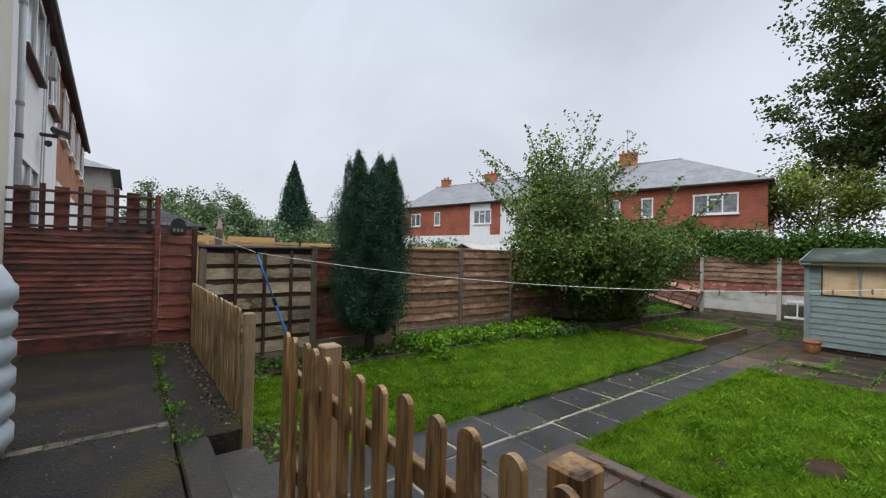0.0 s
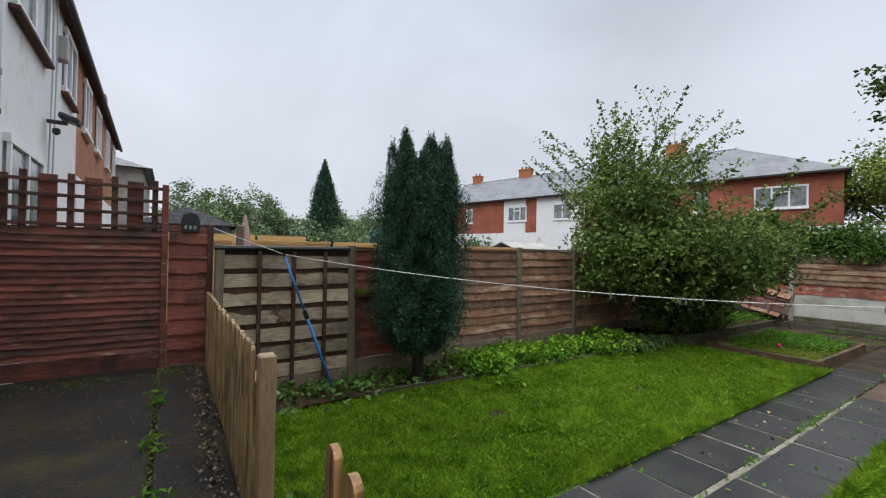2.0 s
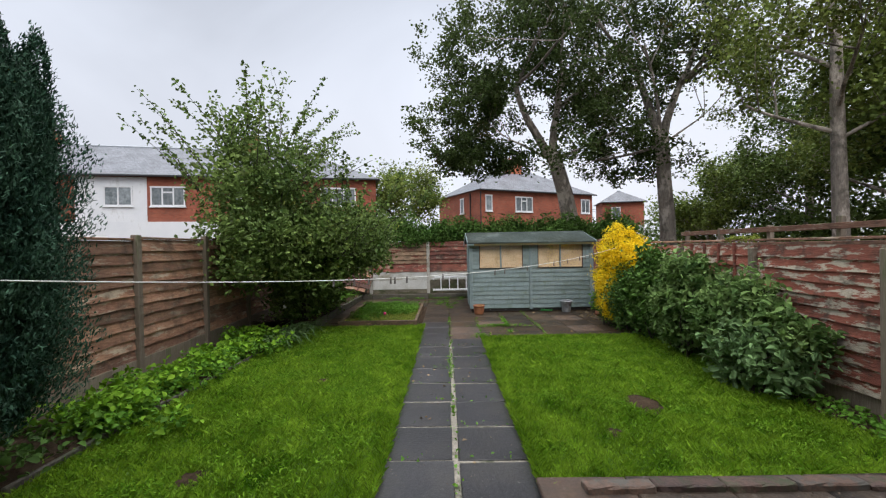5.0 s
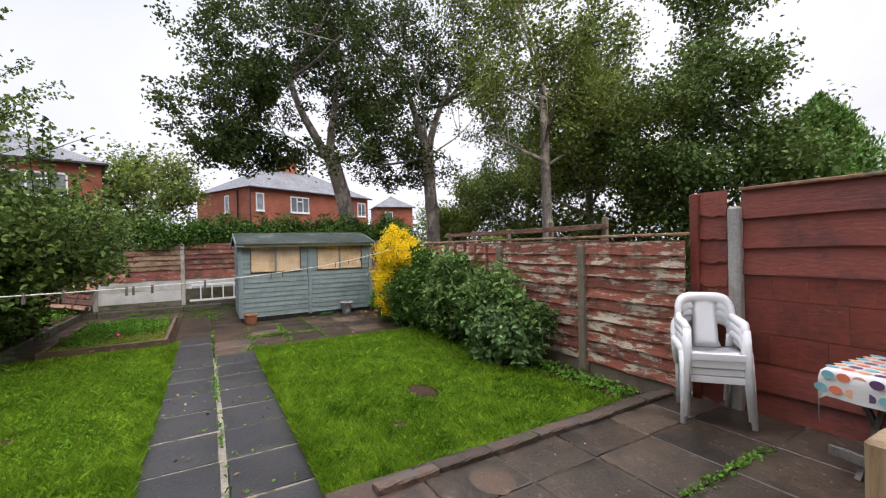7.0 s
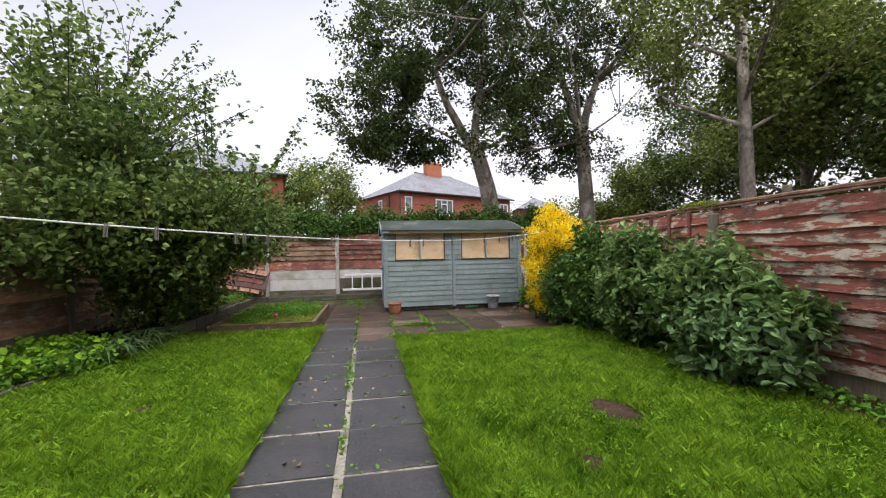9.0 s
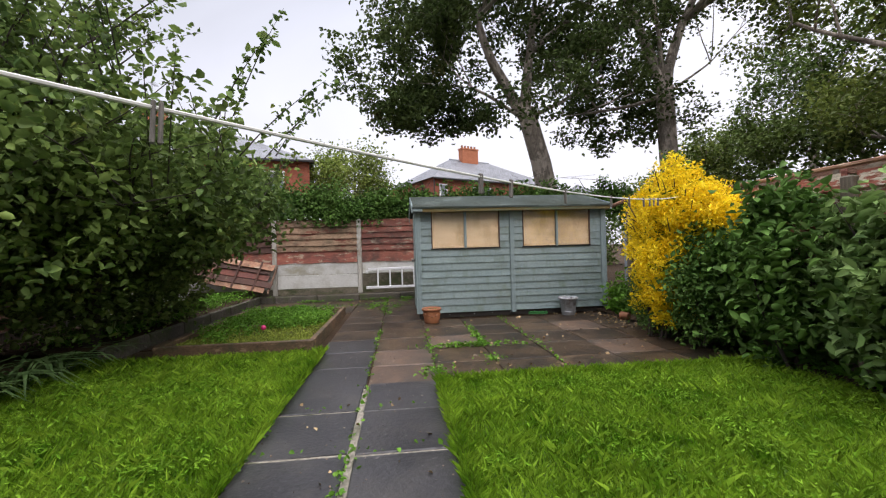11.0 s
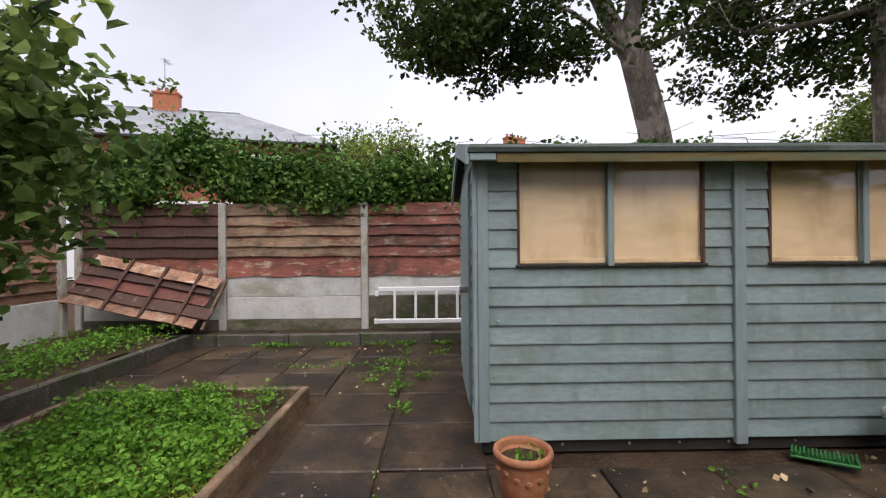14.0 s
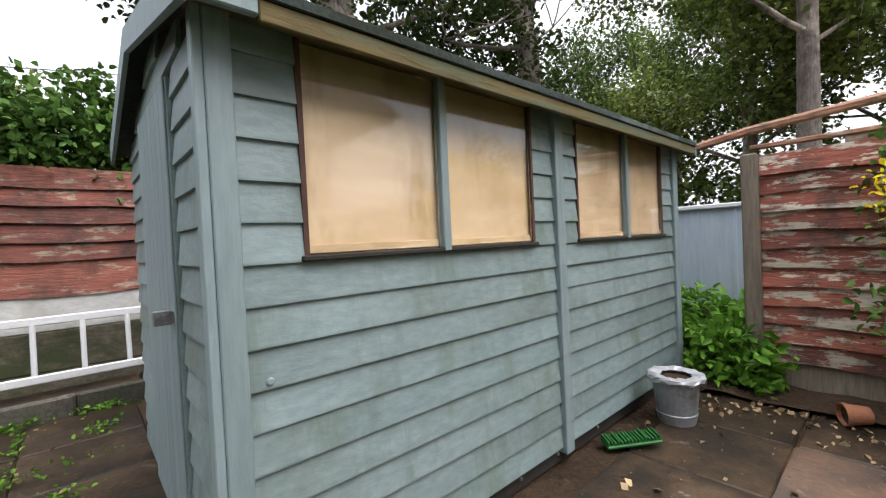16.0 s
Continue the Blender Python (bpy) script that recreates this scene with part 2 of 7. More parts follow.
M_shed_x = mat("shed_paint_x", (0.165, 0.225, 0.228), (0.255, 0.325, 0.322), 0.55, 2.0, 30, (1, 0.5, 1.4), 0.28, 0.12, (0.15, 0.20, 0.175), 0.60, 3.0, sharp=0.08, flake=(1.6, 1, 0.35), dirt=((0.075, 0.098, 0.055), 0.62, 1.5, 0.12, 0.55))
M_shed_trim = mat("shed_trim", (0.185, 0.245, 0.25), (0.255, 0.325, 0.33), 0.6, 2, 22, (2, 2, 0.3), 0.35, 0.08)
M_felt = mat("roof_felt", (0.034, 0.044, 0.040), (0.085, 0.105, 0.096), 0.95, 1.5, 60, (1, 1, 1), 0.5, 0.05, (0.125, 0.15, 0.14), 0.6, 1.5, spec=0.12, dirt=((0.03, 0.034, 0.022), 0.55, 1.1, 0.1, 0.8))
M_fascia = mat("mossy_fascia", (0.06, 0.046, 0.013), (0.19, 0.135, 0.04), 0.8, 3, 20, (1, 0.25, 2), 0.5, 0.1, (0.09, 0.11, 0.06), 0.55, 5)
M_ply = mat("plywood", (0.62, 0.41, 0.24), (0.76, 0.55, 0.36), 0.6, 1.6, 9, (1, 0.35, 1.6), 0.1, 0.08, (0.42, 0.26, 0.12), 0.64, 2.5, flake=(1, 1.6, 0.5), sharp=0.1, dirt=((0.36, 0.22, 0.10), 0.58, 1.9, 0.12, 0.55))
M_dark = mat("dark_timber", (0.012, 0.01, 0.009), (0.03, 0.025, 0.02), 0.8, 3, 20, (1, 1, 1), 0.3, 0.1)
M_slab = mat("slate_slab", (0.012, 0.012, 0.014), (0.044, 0.043, 0.046), 0.38, 1.6, 34, (1, 1, 1), 0.7, 0.18, (0.17, 0.165, 0.15), 0.68, 15.0, bdist=0.006, sharp=0.03, dirt=((0.07, 0.064, 0.055), 0.57, 2.6, 0.10, 0.4))
M_slab_brown = mat("brown_slab", (0.030, 0.019, 0.011), (0.088, 0.058, 0.034), 0.46, 1.5, 30, (1, 1, 1), 0.8, 0.32, (0.19, 0.155, 0.12), 0.66, 10.0, bdist=0.005, sharp=0.04, spec=0.24, dirt=((0.016, 0.013, 0.010), 0.51, 2.4, 0.07, 0.85))
M_slab_pink = mat("pink_slab", (0.07, 0.043, 0.028), (0.15, 0.093, 0.06), 0.48, 1.5, 30, (1, 1, 1), 0.7, 0.15, (0.30, 0.24, 0.19), 0.655, 9.0, bdist=0.006, sharp=0.04, dirt=((0.04, 0.033, 0.028), 0.53, 2.2, 0.10, 0.85))
M_slab_side = mat("side_slab", (0.034, 0.025, 0.018), (0.115, 0.085, 0.06), 0.38, 1.5, 34, (1, 1, 1), 0.9, 0.2, (0.20, 0.175, 0.145), 0.63, 13.0, bdist=0.006, sharp=0.035, dirt=((0.012, 0.011, 0.010), 0.52, 2.0, 0.10, 0.8))
M_mortar = mat("mortar", (0.15, 0.135, 0.105), (0.36, 0.33, 0.27), 0.9, 5, 40, (1, 1, 1), 0.6, 0, (0.05, 0.06, 0.025), 0.58, 4)
M_tarmac = mat("wet_tarmac", (0.004, 0.004, 0.005), (0.030, 0.028, 0.027), 0.5, 1.4, 48, (1, 1, 1), 1.0, 0, (0.05, 0.04, 0.014), 0.57, 1.6, spec=0.22, bdist=0.016, sharp=0.08, dirt=((0.09, 0.075, 0.06), 0.63, 26.0, 0.03, 0.7))
M_concrete = mat("concrete", (0.25, 0.245, 0.23), (0.42, 0.415, 0.395), 0.85, 1.4, 40, (1, 1, 1), 0.4, 0.08, (0.20, 0.18, 0.12), 0.60, 1.6)
M_gravel_board = mat("gravel_board", (0.46, 0.46, 0.43), (0.62, 0.62, 0.59), 0.85, 1.4, 40, (1, 0.5, 1), 0.3, 0.06, (0.34, 0.32, 0.24), 0.60, 1.3, dirt=((0.22, 0.20, 0.14), 0.60, 2.2, 0.12, 0.6))
M_gravel_old = mat("mossy_gravel_board", (0.07, 0.06, 0.042), (0.20, 0.175, 0.125), 0.9, 1.6, 40, (1, 0.5, 1), 0.5, 0.1, (0.045, 0.055, 0.02), 0.56, 2.6)
M_seam = mat("worn_seam", (0.06, 0.048, 0.036), (0.21, 0.175, 0.135), 0.85, 5, 44, (1, 1, 1), 0.9, 0.25, (0.03, 0.026, 0.02), 0.56, 9)
M_edge_dark = mat("dark_edging", (0.014, 0.013, 0.011), (0.055, 0.048, 0.038), 0.8, 2.2, 40, (1, 1, 1), 0.9, 0.1, (0.13, 0.11, 0.085), 0.66, 7, sharp=0.04)
M_conc_post = mat("concrete_post", (0.36, 0.345, 0.30), (0.52, 0.50, 0.45), 0.85, 2, 40, (1, 1, 0.5), 0.4, 0.08, (0.24, 0.17, 0.11), 0.58, 3)
M_kerb = mat("mossy_kerb", (0.045, 0.04, 0.032), (0.115, 0.10, 0.08), 0.8, 2.5, 36, (1, 1, 1), 0.9, 0.2, (0.18, 0.16, 0.135), 0.63, 9, sharp=0.03, dirt=((0.04, 0.058, 0.014), 0.54, 3.5, 0.08, 0.8))
M_soil = mat("soil", (0.028, 0.019, 0.012), (0.075, 0.05, 0.032), 0.95, 3, 40, (1, 1, 1), 1.0, 0, (0.10, 0.07, 0.045), 0.64, 8, bdist=0.02, spec=0.08)
M_turf = mat("turf", (0.05, 0.115, 0.008), (0.10, 0.20, 0.016), 0.9, 1.5, 60, (1, 1, 1), 0.9, 0, bdist=0.02)
M_grass = mat("grass_blades", (0.055, 0.155, 0.006), (0.29, 0.46, 0.04), 0.5, 1.7, 5, (1, 1, 1), 0, 0.45, trans=0.35, island=True, spec=0.12)
M_weed = mat("weed_leaf", (0.075, 0.20, 0.02), (0.17, 0.34, 0.045), 0.5, 2, 9, (1, 1, 1), 0, 0.35, trans=0.3, island=True, spec=0.12)
M_golden = mat("golden_leaf", (0.86, 0.62, 0.012), (0.99, 0.84, 0.06), 0.5, 2, 9, (1, 1, 1), 0, 0.25, trans=0.45, island=True, spec=0.12)
M_shrub = mat("shrub_leaf", (0.055, 0.125, 0.032), (0.21, 0.31, 0.10), 0.55, 1.2, 6, (1, 1, 1), 0, 0.45, trans=0.25, island=True, spec=0.12)
M_pale_leaf = mat("pale_leaf", (0.10, 0.19, 0.075), (0.19, 0.30, 0.12), 0.55, 1.2, 6, (1, 1, 1), 0, 0.35, trans=0.25, island=True, spec=0.12)
M_plum = mat("plum_leaf", (0.046, 0.095, 0.026), (0.215, 0.30, 0.08), 0.5, 0.9, 6, (1, 1, 1), 0, 0.55, (0.24, 0.25, 0.05), 0.65, 3, trans=0.32, island=True, spec=0.12)
M_ivy = mat("ivy_leaf", (0.046, 0.112, 0.022), (0.13, 0.235, 0.052), 0.55, 1.2, 6, (1, 1, 1), 0, 0.5, trans=0.2, island=True, spec=0.12)
M_conifer = mat("conifer_leaf", (0.016, 0.05, 0.033), (0.06, 0.125, 0.075), 0.6, 2.5, 8, (1, 1, 1), 0, 0.45, trans=0.1, island=True, spec=0.12)
M_tree = mat("maple_leaf", (0.034, 0.062, 0.018), (0.105, 0.145, 0.044), 0.5, 0.35, 3, (1, 1, 1), 0, 0.5, (0.11, 0.07, 0.02), 0.66, 0.5, trans=0.34, island=True, spec=0.12)
M_tree_lt = mat("ash_leaf", (0.09, 0.15, 0.03), (0.26, 0.31, 0.075), 0.5, 0.35, 3, (1, 1, 1), 0, 0.5, (0.13, 0.12, 0.03), 0.64, 0.5, trans=0.25, island=True, spec=0.12)
M_wood = mat("woodland_leaf", (0.05, 0.10, 0.025), (0.18, 0.25, 0.065), 0.5, 0.35, 3, (1, 1, 1), 0, 0.5, (0.14, 0.11, 0.03), 0.66, 0.5, trans=0.22, island=True, spec=0.12)
# far foliage: distance haze is put into this paler leaf green
M_far_hazed = mat("far_leaf_hazed", (0.09, 0.15, 0.07), (0.18, 0.25, 0.12), 0.6, 0.3, 2, (1, 1, 1), 0, 0.4, trans=0.2, island=True, spec=0.12)
M_yucca = mat("sword_leaf", (0.05, 0.10, 0.035), (0.11, 0.18, 0.06), 0.55, 2, 9, (1, 1, 1), 0, 0.35, trans=0.2, island=True, spec=0.12)
M_bark = mat("bark", (0.15, 0.128, 0.105), (0.34, 0.295, 0.245), 0.9, 2, 16, (2.5, 2.5, 0.5), 1.0, 0.1, (0.52, 0.45, 0.38), 0.54, 2.4, bdist=0.03, sharp=0.04, flake=(1, 1, 0.5), dirt=((0.05, 0.045, 0.035), 0.60, 3.0, 0.1, 0.8))
M_bark_dk = mat("dark_bark", (0.03, 0.024, 0.02), (0.08, 0.065, 0.055), 0.9, 3, 20, (2, 2, 0.5), 0.8, 0.1)
M_render_white = mat("white_render", (0.72, 0.74, 0.76), (0.84, 0.85, 0.86), 0.9, 0.8, 50, (1, 1, 0.5), 0.5, 0, (0.52, 0.52, 0.50), 0.62, 0.8)
M_render_cream = mat("cream_render", (0.60, 0.575, 0.50), (0.74, 0.715, 0.64), 0.9, 0.8, 60, (1, 1, 1), 0.6, 0)
M_upvc = mat("white_upvc", (0.72, 0.73, 0.74), (0.80, 0.81, 0.82), 0.35, 2, 20, (1, 1, 1), 0, 0.03)
M_white_plastic = mat("white_plastic", (0.85, 0.86, 0.88), (0.89, 0.90, 0.91), 0.36, 4, 30, (1, 1, 1), 0.05, 0.02, (0.68, 0.58, 0.47), 0.76, 6)
M_pipe = mat("grey_pipe", (0.34, 0.37, 0.40), (0.42, 0.45, 0.48), 0.5, 2, 20, (1, 1, 1), 0.05, 0.05)
M_butt = mat("water_butt_plastic", (0.36, 0.42, 0.47), (0.45, 0.51, 0.56), 0.4, 2, 20, (1, 1, 1), 0.1, 0.05)
M_black = mat("black_plastic", (0.012, 0.012, 0.013), (0.03, 0.03, 0.032), 0.5, 3, 20, (1, 1, 1), 0.1, 0.1)
# opaque panes: reflected sky and curtains are painted as grey base colour
M_grey_pane = mat("grey_window_pane", (0.06, 0.075, 0.08), (0.26, 0.29, 0.30), 0.08, 1, 5, (1, 1, 1), 0, 0.4, spec=0.6)
M_alu = mat("aluminium", (0.76, 0.77, 0.78), (0.88, 0.89, 0.90), 0.4, 3, 30, (1, 1, 1), 0.1, 0.05, metal=0.15)
M_zinc = mat("galvanised", (0.22, 0.23, 0.24), (0.36, 0.37, 0.385), 0.5, 6, 30, (1, 1, 1), 0.3, 0.05, (0.16, 0.15, 0.14), 0.58, 8, metal=0.5)
M_terracotta = mat("terracotta", (0.24, 0.085, 0.035), (0.36, 0.15, 0.07), 0.7, 6, 40, (1, 1, 1), 0.4, 0.15, (0.14, 0.08, 0.05), 0.6, 9)
M_blue = mat("blue_plastic", (0.015, 0.16, 0.50), (0.03, 0.22, 0.60), 0.4, 3, 20, (1, 1, 1), 0, 0.05)
M_line = mat("washing_line", (0.62, 0.62, 0.58), (0.72, 0.72, 0.68), 0.6, 3, 20, (1, 1, 1), 0, 0)
M_chim = mat("chimney_brick", (0.32, 0.10, 0.045), (0.46, 0.17, 0.085), 0.85, 3, 9, (1, 1, 2), 0.4, 0.1)
M_patio_red = mat("patio_red", (0.155, 0.030, 0.019), (0.25, 0.055, 0.033), 0.6, 1.4, 26, (0.5, 1, 1.5), 0.6, 0.05, (0.34, 0.24, 0.17), 0.69, 8.0, sharp=0.03, flake=(0.6, 1, 1.6), dirt=((0.04, 0.015, 0.012), 0.58, 3.0, 0.12, 0.8))
M_sheet = mat("blue_grey_sheet", (0.42, 0.50, 0.58), (0.54, 0.62, 0.70), 0.5, 2, 12, (3, 3, 0.4), 0.2, 0.05)
M_dead = mat("fallen_leaf", (0.20, 0.12, 0.05), (0.40, 0.30, 0.16), 0.7, 3, 20, (1, 1, 1), 0, 0.5, island=True)
M_table = mat("grey_teak", (0.10, 0.09, 0.08), (0.20, 0.185, 0.165), 0.75, 3, 22, (3, 3, 1), 0.5, 0.1)
M_cloth = mat("tablecloth", (0.68, 0.68, 0.66), (0.76, 0.76, 0.74), 0.5, 4, 40, (1, 1, 1), 0.1, 0)
M_brick_far = course("red_brick", (0.30, 0.075, 0.04), (0.40, 0.11, 0.06), (0.25, 0.12, 0.08), 0.225, 0.075)
M_slate_far = course("grey_slate", (0.12, 0.13, 0.145), (0.19, 0.20, 0.22), (0.07, 0.075, 0.085), 0.25, 0.2, 0.5, 0.012)
M_orange_far = course("orange_brick", (0.34, 0.12, 0.055), (0.44, 0.17, 0.08), (0.28, 0.17, 0.11), 0.225, 0.075)
M_glass = glassy("pane_glass")
M_clover = mat("clover_leaf", (0.09, 0.22, 0.012), (0.22, 0.38, 0.035), 0.75, 2, 9, (1, 1, 1), 0, 0.4, trans=0.3, island=True, spec=0.1)
M_moss = mat("moss", (0.045, 0.06, 0.008), (0.13, 0.15, 0.025), 0.9, 3, 9, (1, 1, 1), 0, 0.4, island=True)
M_chip = mat("stone_chip", (0.06, 0.046, 0.035), (0.30, 0.23, 0.17), 0.9, 3, 30, (1, 1, 1), 0, 0.6, island=True, spec=0.1)
ROUND = (M_tree, M_weed, M_clover, M_plum, M_shrub, M_pale_leaf, M_ivy, M_golden)

# ---- building helpers ----
R = np.random.default_rng(7)


def world_of(ob):
    m = ob.matrix_basis
    return world_of(ob.parent) @ ob.matrix_parent_inverse @ m if ob.parent else m.copy()


def put(name, mesh, parent=None, m=None, label=""):
    """One object on a mesh at the world pose m, under a thing if given."""
    ob = new(name, mesh)
    if parent:
        ob.parent = parent
        ob.matrix_parent_inverse = world_of(parent).inverted()
    ob.matrix_basis = m if m is not None else Matrix()
    return tagged(ob, label)


def part(name, bm, material, parent=None, label="", m=None, smooth=False):
    me = mesh_of(name, bm, material, smooth)
    return put(name, me, parent, m, label)


def mesh_of(name, bm, material, smooth=False):
    me = bpy.data.meshes.new(name)
    bm.normal_update()
    bm.to_mesh(me)
    bm.free()
    me.materials.append(material)
    if smooth:
        for p in me.polygons:
            p.use_smooth = True
    return me


def thing(name, x, y, z, label, category, group="", kind=""):
    ob = new(name)
    ob.empty_display_size = 0.1
    ob.matrix_basis = pose(x, y, z)
    return tagged(ob, label, category, group, kind)


def add_box(bm, x0, x1, y0, y1, z0, z1, bevel=0.0):
    r = bmesh.ops.create_cube(bm, size=1.0)
    bmesh.ops.scale(bm, vec=(x1 - x0, y1 - y0, z1 - z0), verts=r["verts"])
    bmesh.ops.translate(bm, vec=((x0 + x1) / 2, (y0 + y1) / 2, (z0 + z1) / 2), verts=r["verts"])
    if bevel:
        edges = list({e for v in r["verts"] for e in v.link_edges})
        bmesh.ops.bevel(bm, geom=edges, offset=bevel, segments=1, affect="EDGES")
    return bm


def box(x0, x1, y0, y1, z0, z1, bevel=0.0):
    return add_box(bmesh.new(), x0, x1, y0, y1, z0, z1, bevel)


def tube(bm, pts, radii, sides=8, cap=True):
    """A tapered tube along points."""
    rings = []
    for i, p in enumerate(pts):
        p = Vector(p)
        d = (Vector(pts[min(i + 1, len(pts) - 1)]) - Vector(pts[max(i - 1, 0)])).normalized()
        u = d.orthogonal().normalized() if i == 0 else (u - d * u.dot(d)).normalized()
        v = d.cross(u)
        rings.append([bm.verts.new(p + (u * math.cos(k * 2 * math.pi / sides) + v * math.sin(k * 2 * math.pi / sides)) * radii[i]) for k in range(sides)])
    for a, b in zip(rings, rings[1:]):
        for k in range(sides):
            bm.faces.new((a[k], a[(k + 1) % sides], b[(k + 1) % sides], b[k]))
    if cap:
        bm.faces.new(rings[0][::-1])
        bm.faces.new(rings[-1])
    return bm


def lathe(profile, sides=24):
    """A turned body from (radius, height) pairs."""
    bm = bmesh.new()
    rings = [[bm.verts.new((r * math.cos(k * 2 * math.pi / sides), r * math.sin(k * 2 * math.pi / sides), z)) for k in range(sides)] for r, z in profile]
    for a, b in zip(rings, rings[1:]):
        for k in range(sides):
            bm.faces.new((a[k], a[(k + 1) % sides], b[(k + 1) % sides], b[k]))
    return bm


def prism(outline, depth):
    """An outline in x, z pushed along y."""
    bm = bmesh.new()
    f = [bm.verts.new((x, 0, z)) for x, z in outline]
    b = [bm.verts.new((x, depth, z)) for x, z in outline]
    n = len(outline)
    bm.faces.new(f)
    bm.faces.new(b[::-1])
    for k in range(n):
        bm.faces.new((f[k], b[k], b[(k + 1) % n], f[(k + 1) % n]))
    bmesh.ops.recalc_face_normals(bm, faces=bm.faces[:])
    return bm


def leaf_mesh(name, centres, lo, hi, material, aspect=0.55, up=0.4, aim=None, aim_w=0.0, fold=0.18):
    """Many single leaves, each a folded blade of its own, round the given centres."""
    n = len(centres)
    nrm = R.normal(size=(n, 3))
    nrm[:, 2] += up * 2
    nrm /= np.linalg.norm(nrm, axis=1)[:, None]
    d = R.normal(size=(n, 3))
    if aim is not None:
        d = d * (1 - aim_w) + np.asarray(aim) * aim_w * 2
    d -= nrm * (d * nrm).sum(1)[:, None]
    d /= np.linalg.norm(d, axis=1)[:, None] + 1e-9
    s = np.cross(nrm, d)
    L = R.uniform(lo, hi, n)[:, None]
    c = np.asarray(centres)
    if material in ROUND:
        side = s * L * aspect * 0.5
        lift = nrm * L * fold
        v = np.empty((n, 6, 3))
        v[:, 0] = c - d * L * 0.5
        v[:, 1] = c - side * 0.92 + lift - d * L * 0.2
        v[:, 2] = c - side * 0.72 + lift * 0.8 + d * L * 0.2
        v[:, 3] = c + d * L * 0.5 - lift * 0.5
        v[:, 4] = c + side * 0.72 + lift * 0.8 + d * L * 0.2
        v[:, 5] = c + side * 0.92 + lift - d * L * 0.2
        return quads(name, v, material, ((0, 1, 2, 3), (0, 3, 4, 5)))
    v = np.empty((n, 4, 3))
    v[:, 0] = c - d * L * 0.5
    v[:, 1] = c - s * L * aspect * 0.5 + nrm * L * fold - d * L * 0.05
    v[:, 2] = c + d * L * 0.5
    v[:, 3] = c + s * L * aspect * 0.5 + nrm * L * fold - d * L * 0.05
    return quads(name, v, material)


def quads(name, v, material, faces=((0, 1, 2, 3),)):
    n, per = v.shape[:2]
    me = bpy.data.meshes.new(name)
    me.vertices.add(n * per)
    me.vertices.foreach_set("co", np.ascontiguousarray(v, dtype=np.float32).ravel())
    ids = (np.arange(n, dtype=np.int32)[:, None, None] * per + np.array(faces, dtype=np.int32)[None]).ravel()
    me.loops.add(len(ids))
    me.loops.foreach_set("vertex_index", ids)
    me.polygons.add(len(ids) // 4)
    me.polygons.foreach_set("loop_start", np.arange(0, len(ids), 4, dtype=np.int32))
    me.update(calc_edges=True)
    me.validate()
    me.materials.append(material)
    return me


def clumps(centre, radii, count, per, spread, shell=0.55, flat=1.0):
    """Leaf places: clumps scattered through an uneven ellipsoid, thicker near its skin."""
    u = R.normal(size=(count, 3))
    u /= np.linalg.norm(u, axis=1)[:, None]
    r = shell + (1 - shell) * R.random(count) ** 0.6
    lump = 1 + 0.16 * np.sin(u[:, 0] * 5.1 + centre[0]) + 0.14 * np.sin(u[:, 1] * 6.3 + centre[1]) + 0.12 * np.sin(u[:, 2] * 7.7)
    c = np.asarray(centre) + u * np.asarray(radii) * (r * lump)[:, None]
    p = np.repeat(c, per, axis=0)
    return p + R.normal(size=p.shape) * np.array((spread, spread, spread * flat))


def blades(name, xy, z, lo, hi, width, material, lean=0.5):
    """Upright thin blades as narrow folded quads."""
    n = len(xy)
    h = R.uniform(lo, hi, n)
    a = R.uniform(0, 2 * np.pi, n)
    w = R.uniform(0.6, 1.3, n) * width
    ln = R.uniform(0.1, lean, n) * h
    b = R.uniform(0, 2 * np.pi, n)
    base = np.c_[xy, np.broadcast_to(z, n)]
    sx = np.c_[np.cos(a) * w, np.sin(a) * w, np.zeros(n)]
    tip = np.c_[np.cos(b) * ln, np.sin(b) * ln, h]
    v = np.empty((n, 4, 3))
    v[:, 0], v[:, 1] = base - sx, base + sx
    v[:, 2], v[:, 3] = base + tip * [1, 1, 1] + sx * 0.15, base + tip * [0.35, 0.35, 0.6] - sx * 0.7
    return quads(name, v, material)

# ---- ground ----
def sheet(name, x0, x1, y0, y1, z, material, nx=2, ny=2, wob=0.0, label="", cat="ground", kind="structure"):
    bm = bmesh.new()
    g = [[bm.verts.new((x0 + (x1 - x0) * i / nx, y0 + (y1 - y0) * j / ny, z + wob * noise.noise(Vector((i * 0.9, j * 0.9, x0))))) for j in range(ny + 1)] for i in range(nx + 1)]
    for i in range(nx):
        for j in range(ny):
            bm.faces.new((g[i][j], g[i + 1][j], g[i + 1][j + 1], g[i][j + 1]))
    ob = part(name, bm, material, smooth=True)
    return tagged(ob, label, cat, kind=kind)


sheet("ground", -1500, 1500, -1500, 1500, -0.06, M_soil, label="wide dark earth reaching the horizon")
lawn_n = sheet("lawn_north", 1.42, 9.62, 3.52, 6.15, 0.0, M_turf, 40, 16, 0.02, "mown wet green lawn beside the paved path", "lawn")
lawn_s = sheet("lawn_south", 3.68, 8.32, -0.62, 2.39, 0.0, M_turf, 30, 20, 0.02, "mown wet green lawn with bare patches", "lawn")
sheet("soil_border_north", 1.3, 14.4, 6.1, 7.5, 0.05, M_soil, 60, 6, 0.06, "dark soil border along the fence", "soil")
sheet("soil_border_south", 3.6, 11.6, -1.3, -0.55, 0.03, M_soil, 40, 6, 0.05, "dark soil border under the shrubs", "soil")
